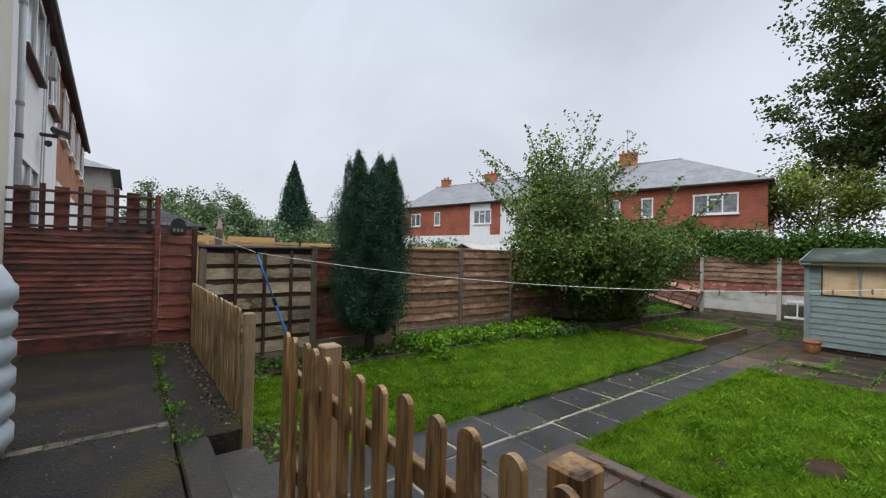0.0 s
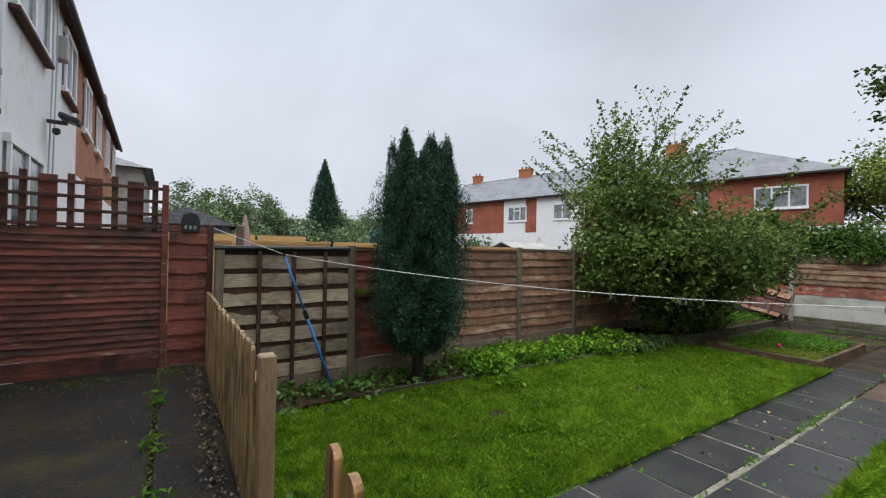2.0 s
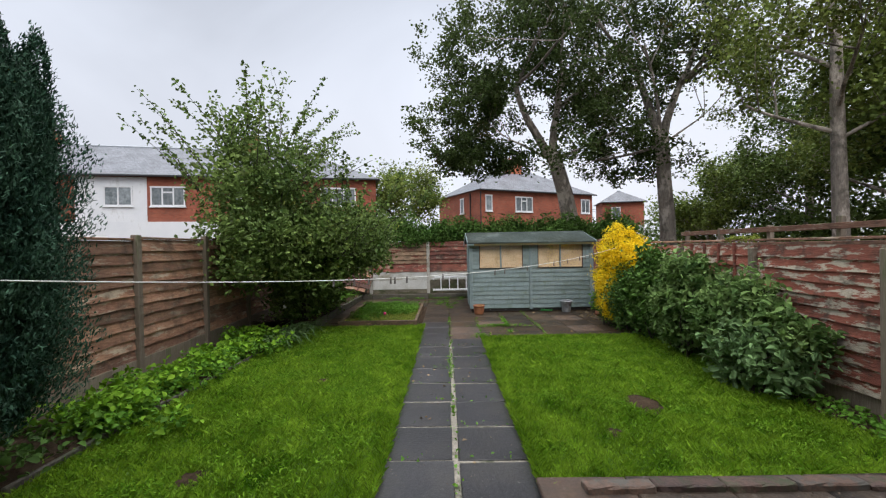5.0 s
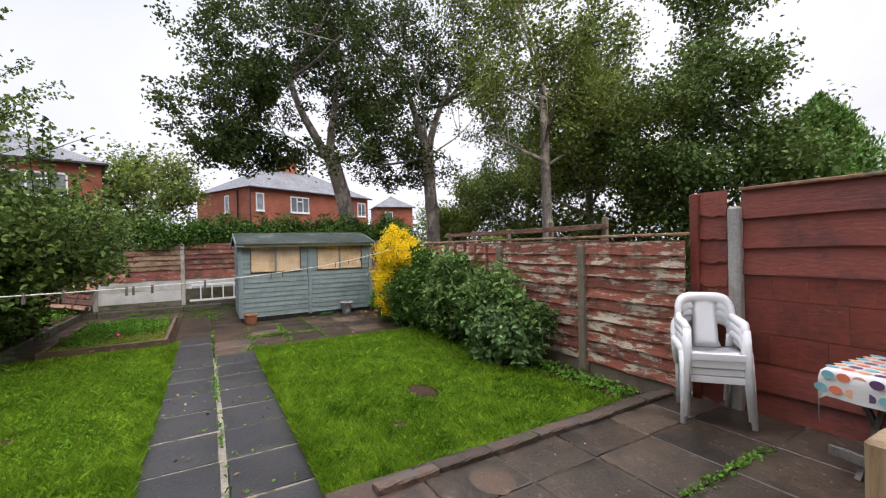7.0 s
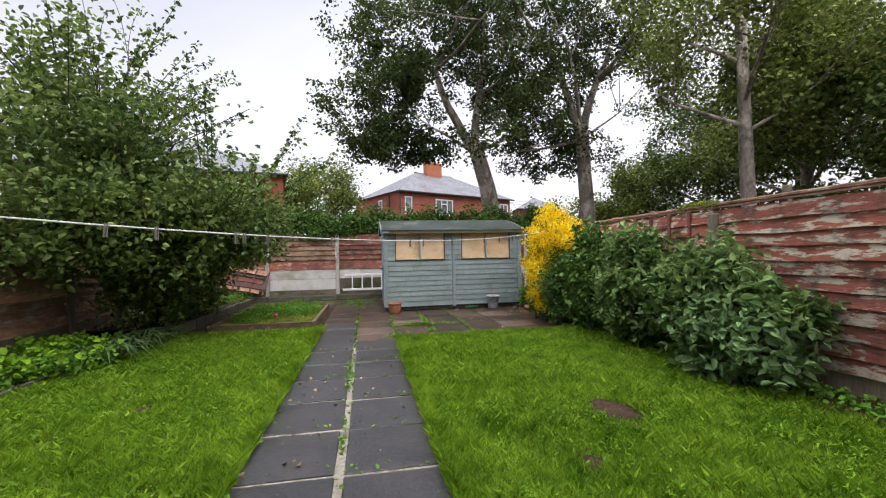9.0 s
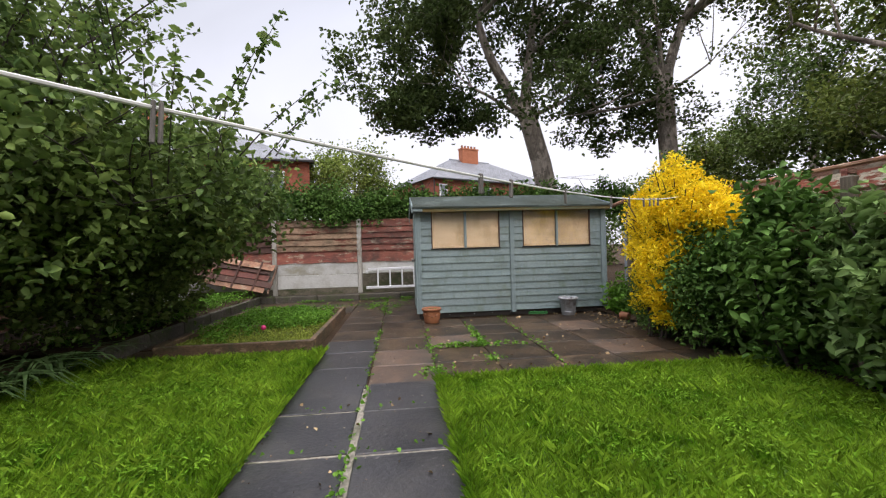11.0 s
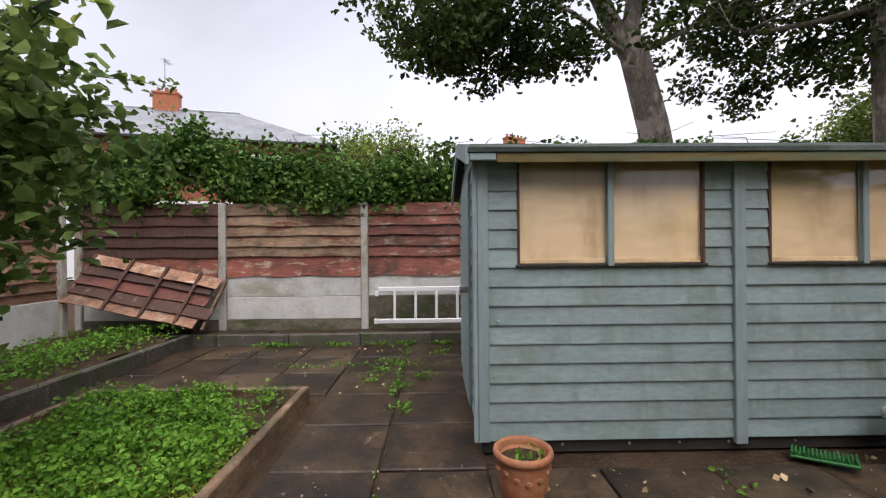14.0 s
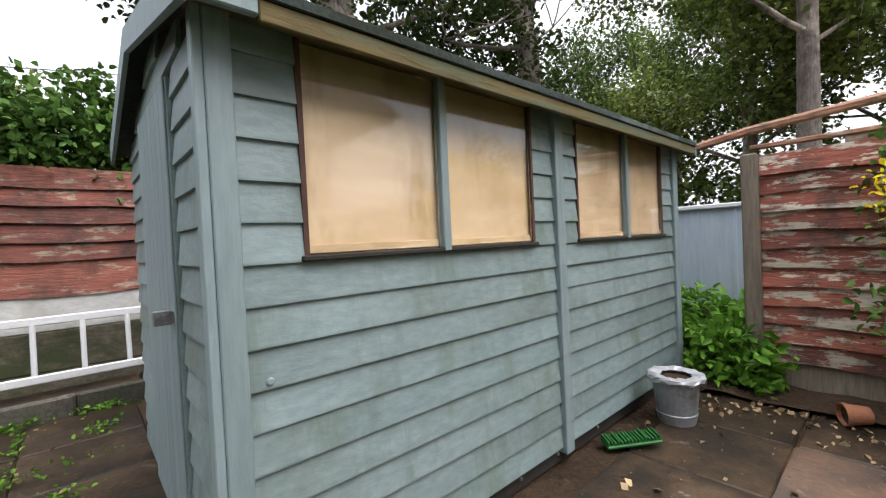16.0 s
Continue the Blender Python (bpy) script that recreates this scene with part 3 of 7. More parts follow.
sheet("soil_corner", 1.4, 2.0, 3.56, 4.4, 0.022, M_soil, 8, 8, 0.02, "bare dark soil at the foot of the steps", "soil")
sheet("mortar_bed", 1.6, 8.3, 2.36, 3.55, -0.006, M_mortar, label="pale mortar bed under the path slabs", cat="mortar")
sheet("patio_bed", 8.3, 14.46, -0.75, 5.75, -0.018, M_soil, label="mossy sand bed under the patio slabs", cat="mortar")
sheet("side_patio_bed", 1.25, 3.52, -1.3, 2.36, 0.07, M_mortar, label="pale mortar bed under patio slabs", cat="mortar")

def bare(name, x, y, rx, ry, seed):
    """A worn patch of bare soil with a ragged edge, lying just over the turf."""
    rr = random.Random(seed)
    bm = bmesh.new()
    c = bm.verts.new((x, y, 0.03))
    ring = []
    for k in range(28):
        f = 1 + rr.uniform(-0.22, 0.22)
        ring.append(bm.verts.new((x + rx * f * math.cos(k * math.pi / 14), y + ry * f * math.sin(k * math.pi / 14), 0.012)))
    for k in range(28):
        bm.faces.new((c, ring[k], ring[(k + 1) % 28]))
    return tagged(part(name, bm, M_soil), "bare dark soil patch worn in the lawn", "soil", kind="structure")


BARE = ((5.2, 0.98, 0.27, 0.16), (4.55, 1.55, 0.10, 0.08), (3.9, 4.9, 0.12, 0.1), (6.1, 4.6, 0.1, 0.08))
for k, b in enumerate(BARE):
    bare("bare_patch", *b, k)

# terrace beside the house
part_terr = part("terrace", add_box(box(-0.8, 0.78, -3.0, 6.9, -0.05, 0.48, 0.01), 0.795, 1.2, 3.42, 6.9, -0.05, 0.475, 0.015), M_tarmac)
tagged(part_terr, "raised wet black tarmac terrace beside the house", "terrace", kind="structure")
tagged(part("terrace_edge", box(0.795, 0.98, -3.0, 3.4, -0.05, 0.474, 0.012), M_edge_dark), "worn dark concrete edging of the terrace", "kerb", kind="structure")
seam = thing("terrace_seam", 0, 3.75, 0.48, "cracked brown mortar seam across the tarmac", "seam", kind="structure")
xx = -0.8
while xx < 0.76:
    ww = R.uniform(0.07, 0.2)
    bm = box(xx, min(xx + ww - 0.004, 0.775), -R.uniform(0.03, 0.055), R.uniform(0.025, 0.055), 0.46, 0.482 + R.uniform(0, 0.004), 0.003)
    for v in bm.verts:
        v.co.y += R.uniform(-0.012, 0.012)
    part("mortar_piece", bm, M_seam, seam, m=pose(0, 3.75, 0, 0, 0, 2))
    xx += ww
stairs = thing("garden_steps", 1.2, 2.9, 0, "worn concrete steps down to the garden path", "steps", kind="structure")
for k, (xa, xb, zt) in enumerate(((0.985, 1.3, 0.33), (1.305, 1.62, 0.17))):
    part("step", box(xa, xb, 2.25, 3.40, -0.05, zt, 0.015), M_step, stairs)

# ---- fences ----
def lap_board(name, L, h, material, seed, axis="x", segs=5, thick=0.016, wav=0.014):
    """A rough-sawn lap board with a wavy lower edge; origin at its left lower corner."""
    rr = random.Random(seed)
    bm = bmesh.new()
    rows = []
    for i in range(segs + 1):
        x = L * i / segs
        w = rr.uniform(-wav, wav)
        t = rr.uniform(-0.003, 0.003)
        pr = [(x, 0.004 + t, h), (x, -0.004 + t, h), (x, -thick * 2.2 + t, w), (x, -thick * 1.0 + t, w)]
        rows.append([bm.verts.new(p if axis == "x" else (-p[1] * -1, p[0], p[2])) for p in pr])
    for a, b in zip(rows, rows[1:]):
        for k in range(4):
            bm.faces.new((a[k], a[(k + 1) % 4], b[(k + 1) % 4], b[k]))
    bm.faces.new(rows[0])
    bm.faces.new(rows[-1][::-1])
    bmesh.ops.recalc_face_normals(bm, faces=bm.faces[:])
    return mesh_of(name, bm, material)


def panel(x, y, z0, z1, L, meshes, parent, count, turn=0, tilt=0.0):
    """Boards up one panel from the point x, y along the turned x axis."""
    h = (z1 - z0) / count
    for k in range(count):
        me = meshes[R.integers(len(meshes))]
        put("board", me, parent, pose(x, y, z0 + k * h, tilt + R.uniform(-0.8, 0.8), R.uniform(-0.25, 0.25), turn) @ Matrix.Diagonal((L, 1, h * 1.12 / 0.16, 1)))


def boards(name, material, n=4):
    return [lap_board(name, 1.0, 0.16, material, 11 + k) for k in range(n)]


B_red, B_worn, B_grey = boards("board", M_fence_red_x), boards("board", M_fence_worn_x), boards("board", M_fence_grey_x)
B_red_y, B_worn_y = boards("board", M_fence_red_y), boards("board", M_fence_worn_y)
B_peel, B_slat = boards("board", M_fence_peel_x), boards("slat", M_slat_red)
B_fresh, B_dark = boards("board", M_fence_fresh), boards("board", M_fence_dark)

NPOSTS = [1.32, 2.94, 4.57, 6.2, 7.83, 9.46, 11.1, 12.75, 14.4]
fence_n = thing("fence_north", 6, 7.0, 0, "weathered brown lap-board garden fence with posts", "fence", kind="structure")
def yn(x):
    return 6.88 + 0.048 * (x - 2.94)


SKEW = math.degrees(math.atan(0.048))
for i, x in enumerate(NPOSTS):
    zt = 1.80 + 0.015 * (x - 2.9)
    part("post", box(-0.045, 0.045, -0.085, 0.005, 0.0, zt + 0.05, 0.008), M_conc_post if x > 11 else M_post_wood, fence_n, m=pose(x, yn(x), 0, 0, R.uniform(-0.6, 0.6), SKEW))
for i, (xa, xb) in enumerate(zip(NPOSTS, NPOSTS[1:])):
    zt = 1.78 + 0.015 * (xa - 2.9)
    zb = 0.2 if i == 0 else (0.62 if xa > 11 else 0.3)
    L = xb - xa - 0.1
    at = pose(xa + 0.05, yn(xa + 0.05), 0, 0, 0, SKEW)
    use = B_grey if i == 0 else (B_red if i == 1 else B_worn)
    if i:
        panel(xa + 0.05, yn(xa + 0.05) - 0.005, zb, zt, L, use, fence_n, 11, SKEW)
    else:
        panel(xa + 0.05, yn(xa + 0.05) + 0.0, zb, zt, L, B_dark, fence_n, 6, SKEW)
        for k in range(7):
            put("board", B_grey[k % 4], fence_n, pose(xa + 0.05, yn(xa + 0.05) - 0.028, 0.22 + k * 0.222, R.uniform(-1, 1), R.uniform(-0.3, 0.3), SKEW) @ Matrix.Diagonal((L, 0.7, 0.155 / 0.16, 1)))
    part("gravel_board", box(0, L, -0.05, -0.01, 0.0, zb, 0.006), M_gravel_board if xa > 11 else M_post_wood, fence_n, m=at)
    part("capping", box(0, L, -0.045, 0.02, zt + 0.02, zt + 0.05, 0.005), M_fence_dark if i < 2 else M_fence_worn_x, fence_n, m=at)
    if i == 0:
        for bx in (0.38, 0.78, 1.18):
            part("batten", box(bx - 0.022, bx + 0.022, -0.10, -0.062, 0.15, zt, 0.005), M_fence_dark, fence_n, m=at)
        part("top_rail", tube(bmesh.new(), [(-0.1, -0.07, zt + 0.03), (L, -0.07, zt + 0.045)], [0.028, 0.028], 8), M_black, fence_n, m=at)

# red gate-like fence with trellis at the head of the terrace
YR = 6.95
red = thing("fence_trellis", 0, YR, 0.48, "dark red slatted fence with a square trellis above", "fence", kind="structure")
for k in range(19):
    zz = 0.66 + k * 0.068
    put("slat", B_slat[k % 4], red, pose(-0.72, YR - 0.02, zz, R.uniform(-1, 1), R.uniform(-0.15, 0.15), 0) @ Matrix.Diagonal((1.50, 1, 0.078 / 0.16, 1)))
part("base_board", box(-0.72, 0.8, YR - 0.05, YR - 0.01, 0.48, 0.655, 0.006), M_slat_red, red)
part("post", box(0.78, 0.84, YR - 0.08, YR + 0.0, 0.45, 2.46, 0.008), M_slat_red, red)
part("post", box(-0.78, -0.72, YR - 0.08, YR + 0.0, 0.45, 2.55, 0.008), M_fence_dark, red)
for k in range(9):
    xx = -0.66 + k * 0.172
    wide, deep = (0.07, 0.012) if k % 2 else (0.027, 0.0)
    part("trellis_upright", box(xx - wide, xx + wide, YR - 0.04 + deep, YR - 0.018 + deep, 1.93, (2.50 if k % 2 == 0 else 2.46) + R.uniform(-0.015, 0.015), 0.004), M_slat_red if k % 2 else M_fence_dark, red)
for k in range(4):
    zz = 1.99 + k * 0.14
    part("trellis_rail", box(-0.72, 0.78, YR - 0.062, YR - 0.042, zz - 0.017, zz + 0.017, 0.004), M_fence_dark, red)
for k in range(9):
    put("slat", B_red[k % 4], red, pose(0.85, YR + 0.02, 0.47 + k * 0.17, R.uniform(-1, 1), R.uniform(-0.4, 0.4), 0) @ Matrix.Diagonal((0.38, 1, 0.19 / 0.16, 1)))
part("post", box(1.22, 1.28, YR - 0.04, YR + 0.02, 0.3, 2.05, 0.008), M_fence_dark, red)

# east fence: concrete posts, gravel boards, red strips and waney boards
XE = 14.80
EPOSTS = [-2.17, -0.24, 1.69, 3.62, 5.55, 7.48]
fence_e = thing("fence_east", XE, 3, 0, "concrete-post fence with pale gravel boards and red planks", "fence", kind="structure")
for i, y in enumerate(EPOSTS):
    part("concrete_post", box(XE - 0.06, XE + 0.05, y - 0.05, y + 0.05, 0.0, 1.86, 0.012), M_conc_post, fence_e)
for i, (ya, yb) in enumerate(zip(EPOSTS, EPOSTS[1:])):
    L = yb - ya - 0.11
    pale = (M_gravel_board, M_gravel_old)[i < 3]
    for za, zb, gm in ((0.1, 0.27, M_gravel_old), (0.274, 0.58, pale), (0.584, 0.857, M_gravel_board)):
        part("gravel_board", box(XE - 0.03, XE + 0.02, ya + 0.055, yb - 0.055, za, zb, 0.006), gm, fence_e)
    put("strip_board", B_red_y[i % 4], fence_e, pose(XE - 0.01, yb - 0.055, 0.86, 0, 0, -90) @ Matrix.Diagonal((L, 1, 0.28 / 0.16, 1)))
    use = B_dark if i == 4 else (B_worn_y if i == 3 else B_red_y)
    panel(XE - 0.01, yb - 0.055, 1.13, 1.84, L, use, fence_e, 5, -90)

# south fence: worn waney boards, then a taller red part beside the patio
YS = -1.0
fence_s = thing("fence_south", 7, YS, 0, "weathered red and grey waney-board fence with timber posts", "fence", kind="structure")
SPOSTS = [3.35, 4.62, 6.25, 7.88, 9.5, 11.08]
for x in SPOSTS[1:]:
    part("post", box(x - 0.05, x + 0.05, YS + 0.0, YS + 0.10, 0.0, 1.60 + 0.05 * (x > 11), 0.012), M_post_wood, fence_s)
for i, (xa, xb) in enumerate(zip(SPOSTS, SPOSTS[1:])):
    panel(xb - 0.03, YS + 0.02, 0.2, 1.62, xb - xa - 0.06, B_peel, fence_s, 11, 180)
    part("capping", box(xa, xb, YS - 0.02, YS + 0.05, 1.68, 1.71, 0.006), M_fence_worn_x, fence_s)
    part("gravel_board", box(xa + 0.02, xb - 0.02, YS - 0.02, YS + 0.02, 0.0, 0.2, 0.006), M_post_wood, fence_s)
for k in range(5):
    bx = 6.6 + 0.33 * k
    part("batten", box(bx - 0.02, bx + 0.02, YS + 0.04, YS + 0.07, 0.9, 1.66, 0.005), M_fence_red_x, fence_s)
YT = -1.22
tall = thing("fence_patio", 2, YT, 0, "tall red-painted plank fence beside the side patio", "fence", kind="structure")
PL_long = boards('plank', M_patio_red)
PL_short = [mesh_of('short_plank', box(-0.5, 0.5, -0.01, 0.01, 0, 1, 0.002), M_patio_red) for k in range(3)]
zz = 0.08
for k, hh in enumerate((0.22, 0.24, 0.26, 0.30, 0.22, 0.24, 0.27, 0.24)):
    if k in (2, 3, 4):
        xx = 2.98
        while xx > -0.9:
            ww = R.uniform(0.17, 0.26)
            put("short_plank", PL_short[R.integers(3)], tall, pose(xx - ww / 2, YT + 0.012 + R.uniform(-0.003, 0.003), zz, R.uniform(-0.5, 0.5), R.uniform(-0.3, 0.3), 0) @ Matrix.Diagonal((ww - 0.001, 1, hh - 0.004, 1)))
            xx -= ww
        part("backing", box(-0.9, 2.98, YT - 0.02, YT - 0.006, zz - 0.01, zz + hh), M_fence_dark, tall)
    else:
        put("plank", PL_long[k % 4], tall, pose(3.0, YT, zz, 0.4, R.uniform(-0.2, 0.2), 180) @ Matrix.Diagonal((3.9, 1.5, hh * 1.04 / 0.16, 1)))
    zz += hh
part("capping", box(-0.9, 3.0, YT - 0.03, YT + 0.05, zz, zz + 0.03, 0.006), M_fence_worn_x, tall)
part("concrete_post", box(2.98, 3.08, YT + 0.0, YT + 0.11, 0.0, 1.93, 0.02), M_concrete, tall)
for k in range(9):
    put("plank", PL_long[k % 4], tall, pose(3.36, YT + 0.06, 0.1 + k * 0.22, 0, R.uniform(-0.5, 0.5), 180) @ Matrix.Diagonal((0.27, 1, 0.23 / 0.16, 1)))
part("post", box(3.33, 3.41, YT + 0.02, YT + 0.12, 0.05, 2.08, 0.008), M_patio_red, tall)

# picket fences on the terrace edge
def picket_mesh(name, h, w, material, seed):
    pts = [(-w / 2, 0), (w / 2, 0), (w / 2, h - w / 2)]
    pts += [(w / 2 * math.cos(a), h - w / 2 + w / 2 * math.sin(a)) for a in [math.pi * k / 8 for k in range(1, 8)]]
    pts += [(-w / 2, h - w / 2)]
    return mesh_of(name, prism(pts, 0.02), material)


P_new = [picket_mesh("picket", 0.90, 0.07, M_picket, k) for k in range(2)]
P_old = [picket_mesh("picket", 0.85, 0.06, M_picket_old, k) for k in range(2)]
pk_n = thing("picket_fence", 1.22, 5.2, 0.475, "weathered brown picket fence along the terrace edge", "fence")
for k in range(27):
    y = 3.72 + k * 0.118
    put("picket", P_old[k % 2], pk_n, pose(1.235, y, 0.44 - 0.0 * k, R.uniform(-0.8, 0.8), R.uniform(-1, 1), 90 + R.uniform(-2, 2)))
for zc in (0.66, 1.08):
    part("rail", box(1.237, 1.272, 3.62, 6.86, zc - 0.03, zc + 0.03, 0.004), M_picket_old, pk_n)
part("post", box(1.225, 1.305, 3.56, 3.64, 0.0, 1.27, 0.008), M_picket_pale, pk_n)
pk_s = thing("picket_fence", 1.25, 1.2, 0.475, "brown stained round-topped picket fence beside the terrace", "fence")
for k in range(27):
    y = 2.40 - k * 0.147
    put("picket", P_new[k % 2], pk_s, pose(1.197, y, 0.42 + R.uniform(-0.008, 0.008), R.uniform(-0.6, 0.6), R.uniform(-0.8, 0.8), 90 + R.uniform(-2, 2)))
for zc in (0.62, 1.10):
    part("rail", box(1.205, 1.24, -1.5, 2.47, zc - 0.035, zc + 0.035, 0.004), M_picket, pk_s)
for y in (2.06, 0.70, -0.8):
    pm = part("post", box(1.242, 1.332, y - 0.045, y + 0.045, 0.0, 1.31, 0.008), M_picket_pale if y > 2 else M_picket, pk_s)

# ---- shed ----
shed = thing("garden_shed", 12.4, 0.84, 0, "blue-grey painted weatherboard shed with boarded windows", "shed")
SX0, SX1, SY0, SY1 = 11.5, 13.35, -0.73, 2.40
BASE, EAVE, RIDGE = 0.078, 1.775, 2.035
part("bearer", box(SX0 + 0.03, SX1, SY0 + 0.02, SY1 - 0.02, 0.0, BASE, 0.0), M_dark, shed)
part("inner_shell", box(SX0 + 0.035, SX1 - 0.02, SY0 + 0.03, SY1 - 0.03, BASE, 1.09), M_dark, shed)


def clad(name, L, h, material, along_y=True):
    """A feather-edged board 1 m long along the wall, its lower edge proud."""
    bm = bmesh.new()
    t0, t1 = 0.005, 0.017
    pr = [(0, 0), (-t1, 0.002), (-t1, 0.008), (-t0, h), (0, h)]
    a = [bm.verts.new((p[0], 0, p[1])) for p in pr]
    b = [bm.verts.new((p[0], L, p[1])) for p in pr]
    for k in range(5):
        bm.faces.new((a[k], a[(k + 1) % 5], b[(k + 1) % 5], b[k]))
    bm.faces.new(a[::-1])
    bm.faces.new(b)
    bmesh.ops.recalc_face_normals(bm, faces=bm.faces[:])
    return mesh_of(name, bm, material)


PITCH = 0.1130
C_front = clad("board", 1.0, PITCH * 1.02, M_shed)
C_side = clad("board", 1.0, PITCH * 1.02, M_shed_x)


def course_front(z, ya, yb):
    put("board", C_front, shed, pose(SX0 + 0.02, ya, z, 0, R.uniform(-0.5, 0.5), R.uniform(-0.1, 0.1)) @ Matrix.Diagonal((1, yb - ya, 1, 1)))


WINS = ((1.048, 2.164, 1.614), (-0.486, 0.665, 0.09))
MIDY = 0.85
for k in range(9):
    z = BASE + k * PITCH
    course_front(z, MIDY + 0.035, SY1 - 0.065)
    course_front(z, SY0 + 0.065, MIDY - 0.035)
for k in range(9, 15):
    z = BASE + k * PITCH
    if z > EAVE - 0.09:
        break
    for ya, yb in ((WINS[0][1], SY1 - 0.065), (MIDY + 0.035, WINS[0][0]), (WINS[1][1], MIDY - 0.035), (SY0 + 0.065, WINS[1][0])):
        course_front(z, ya, yb)
for y in (SY1 - 0.0325, SY0 + 0.0325):
    part("corner_trim", box(SX0 - 0.012, SX0 + 0.05, y - 0.0325, y + 0.0325, BASE, EAVE - 0.02, 0.004), M_shed_trim, shed)
part("centre_batten", box(SX0 - 0.018, SX0 + 0.03, MIDY - 0.035, MIDY + 0.035, BASE - 0.03, EAVE - 0.02, 0.004), M_shed_trim, shed)
part("front_lining", box(SX0 + 0.022, SX0 + 0.034, SY0 + 0.03, SY1 - 0.03, BASE, 1.095), M_dark, shed)
for ya, yb, ym in WINS:
    w = part("window", box(SX0 + 0.03, SX0 + 0.05, ya, yb, 1.11, 1.74), M_ply, shed, "tan plywood board behind glass")
    part("sill", box(SX0 - 0.012, SX0 + 0.028, ya - 0.01, yb + 0.01, 1.098, 1.114, 0.003), M_dark, w)
    for yy in (ya + 0.008, yb - 0.008):
        part("jamb", box(SX0 + 0.002, SX0 + 0.028, yy - 0.008, yy + 0.008, 1.115, 1.74), M_fence_dark, w)
    part("mullion", box(SX0 - 0.014, SX0 + 0.026, ym - 0.019, ym + 0.019, 1.10, 1.74, 0.004), M_shed_trim, w)
    for y0, y1 in ((ya + 0.017, ym - 0.02), (ym + 0.02, yb - 0.017)):
        g = part("pane", box(SX0 + 0.012, SX0 + 0.016, y0, y1, 1.118, 1.735), M_glass, w)
        g.visible_shadow = False
        part("bead", box(SX0 + 0.018, SX0 + 0.029, y0, y1, 1.118, 1.145, 0.002), M_ply, w)
# end walls
for yw, sgn in ((SY1, 1), (SY0, -1)):
    for k in range(18):
        z = BASE + k * PITCH
        if z > 2.0:
            break
        inset = max(0.0, (z + 0.08 - EAVE) / (RIDGE - EAVE)) * (SX1 - SX0) / 2
        xa, xb = SX0 + 0.06 + inset, SX1 - 0.04 - inset
        spans = ((xa, min(12.0, xb)), (12.74, xb)) if sgn > 0 and z < 1.72 else ((xa, xb),)
        for a, b in spans:
            if b - a > 0.05:
                turned = Matrix(((0, -1, 0, 0), (-sgn, 0, 0, 0), (0, 0, 1, 0), (0, 0, 0, 1)))
                m = Matrix.Translation((b, yw - 0.02 * sgn, z)) @ turned
                put("board", C_side, shed, m @ Matrix.Diagonal((1, b - a, 1, 1)))
    gb = prism([(SX0 + 0.03, BASE), (SX1 - 0.03, BASE), (SX1 - 0.03, EAVE), ((SX0 + SX1) / 2, RIDGE - 0.02), (SX0 + 0.03, EAVE)], 0.012)
    part("end_lining", gb, M_dark, shed, m=pose(0, yw - 0.032 if sgn > 0 else yw + 0.02, 0))
    part("corner_trim", box(SX0 - 0.01, SX0 + 0.035, yw - 0.012 + (0.0135 if sgn > 0 else -0.0135), yw + 0.012 + (0.0135 if sgn > 0 else -0.0135), BASE, EAVE + 0.02, 0.003), M_shed_trim, shed)
    part("barge_board", prism([(SX0 - 0.13, EAVE - 0.075), (SX0 - 0.13, EAVE + 0.035), ((SX0 + SX1) / 2, RIDGE + 0.035), (SX1 + 0.13, EAVE + 0.035), (SX1 + 0.13, EAVE - 0.075), ((SX0 + SX1) / 2, RIDGE - 0.06)], 0.018), M_shed_trim, shed, m=pose(0, yw + (0.055 if sgn > 0 else -0.073), -0.02))
door = part("door", box(12.01, 12.73, SY1 - 0.03, SY1 + 0.006, BASE + 0.01, 1.74, 0.004), M_shed_x, shed)
for k in range(7):
    part("plank", box(12.012 + k * 0.1025, 12.11 + k * 0.1025, SY1 + 0.006, SY1 + 0.014, BASE + 0.012, 1.735, 0.003), M_shed_trim, door)
part("latch", add_box(box(12.03, 12.12, SY1 + 0.014, SY1 + 0.024, 0.90, 0.94, 0.003), 12.03, 12.055, SY1 + 0.02, SY1 + 0.075, 0.895, 0.945, 0.004), M_zinc, door, "tarnished metal latch")
for xe, sg in ((SX0 - 0.13, 1), (SX1 + 0.13, -1)):
    run = (SX0 + SX1) / 2 - xe
    bm = bmesh.new()
    rows = []
    for i in range(7):
        f = i / 6
        rows.append([(xe + run * f, SY0 - 0.06 + (SY1 - SY0 + 0.12) * j / 14, EAVE - 0.005 + (RIDGE + 0.03 - EAVE) * f + 0.006 * noise.noise(Vector((i, j * 0.7, sg)))) for j in range(15)])
    top = [[bm.verts.new(p) for p in r] for r in rows]
    low = [[bm.verts.new((p[0], p[1], p[2] - 0.028)) for p in r] for r in rows]
    for i in range(6):
        for j in range(14):
            bm.faces.new((top[i][j], top[i + 1][j], top[i + 1][j + 1], top[i][j + 1]))
            bm.faces.new((low[i][j], low[i][j + 1], low[i + 1][j + 1], low[i + 1][j]))
    for j in range(14):
        bm.faces.new((top[0][j], top[0][j + 1], low[0][j + 1], low[0][j]))
    for i in range(6):
        for j in (0, 14):
            bm.faces.new((top[i][j], low[i][j], low[i + 1][j], top[i + 1][j]))
    bmesh.ops.recalc_face_normals(bm, faces=bm.faces[:])
    part("roof", bm, M_felt, shed, "green mineral felt roof", smooth=False)
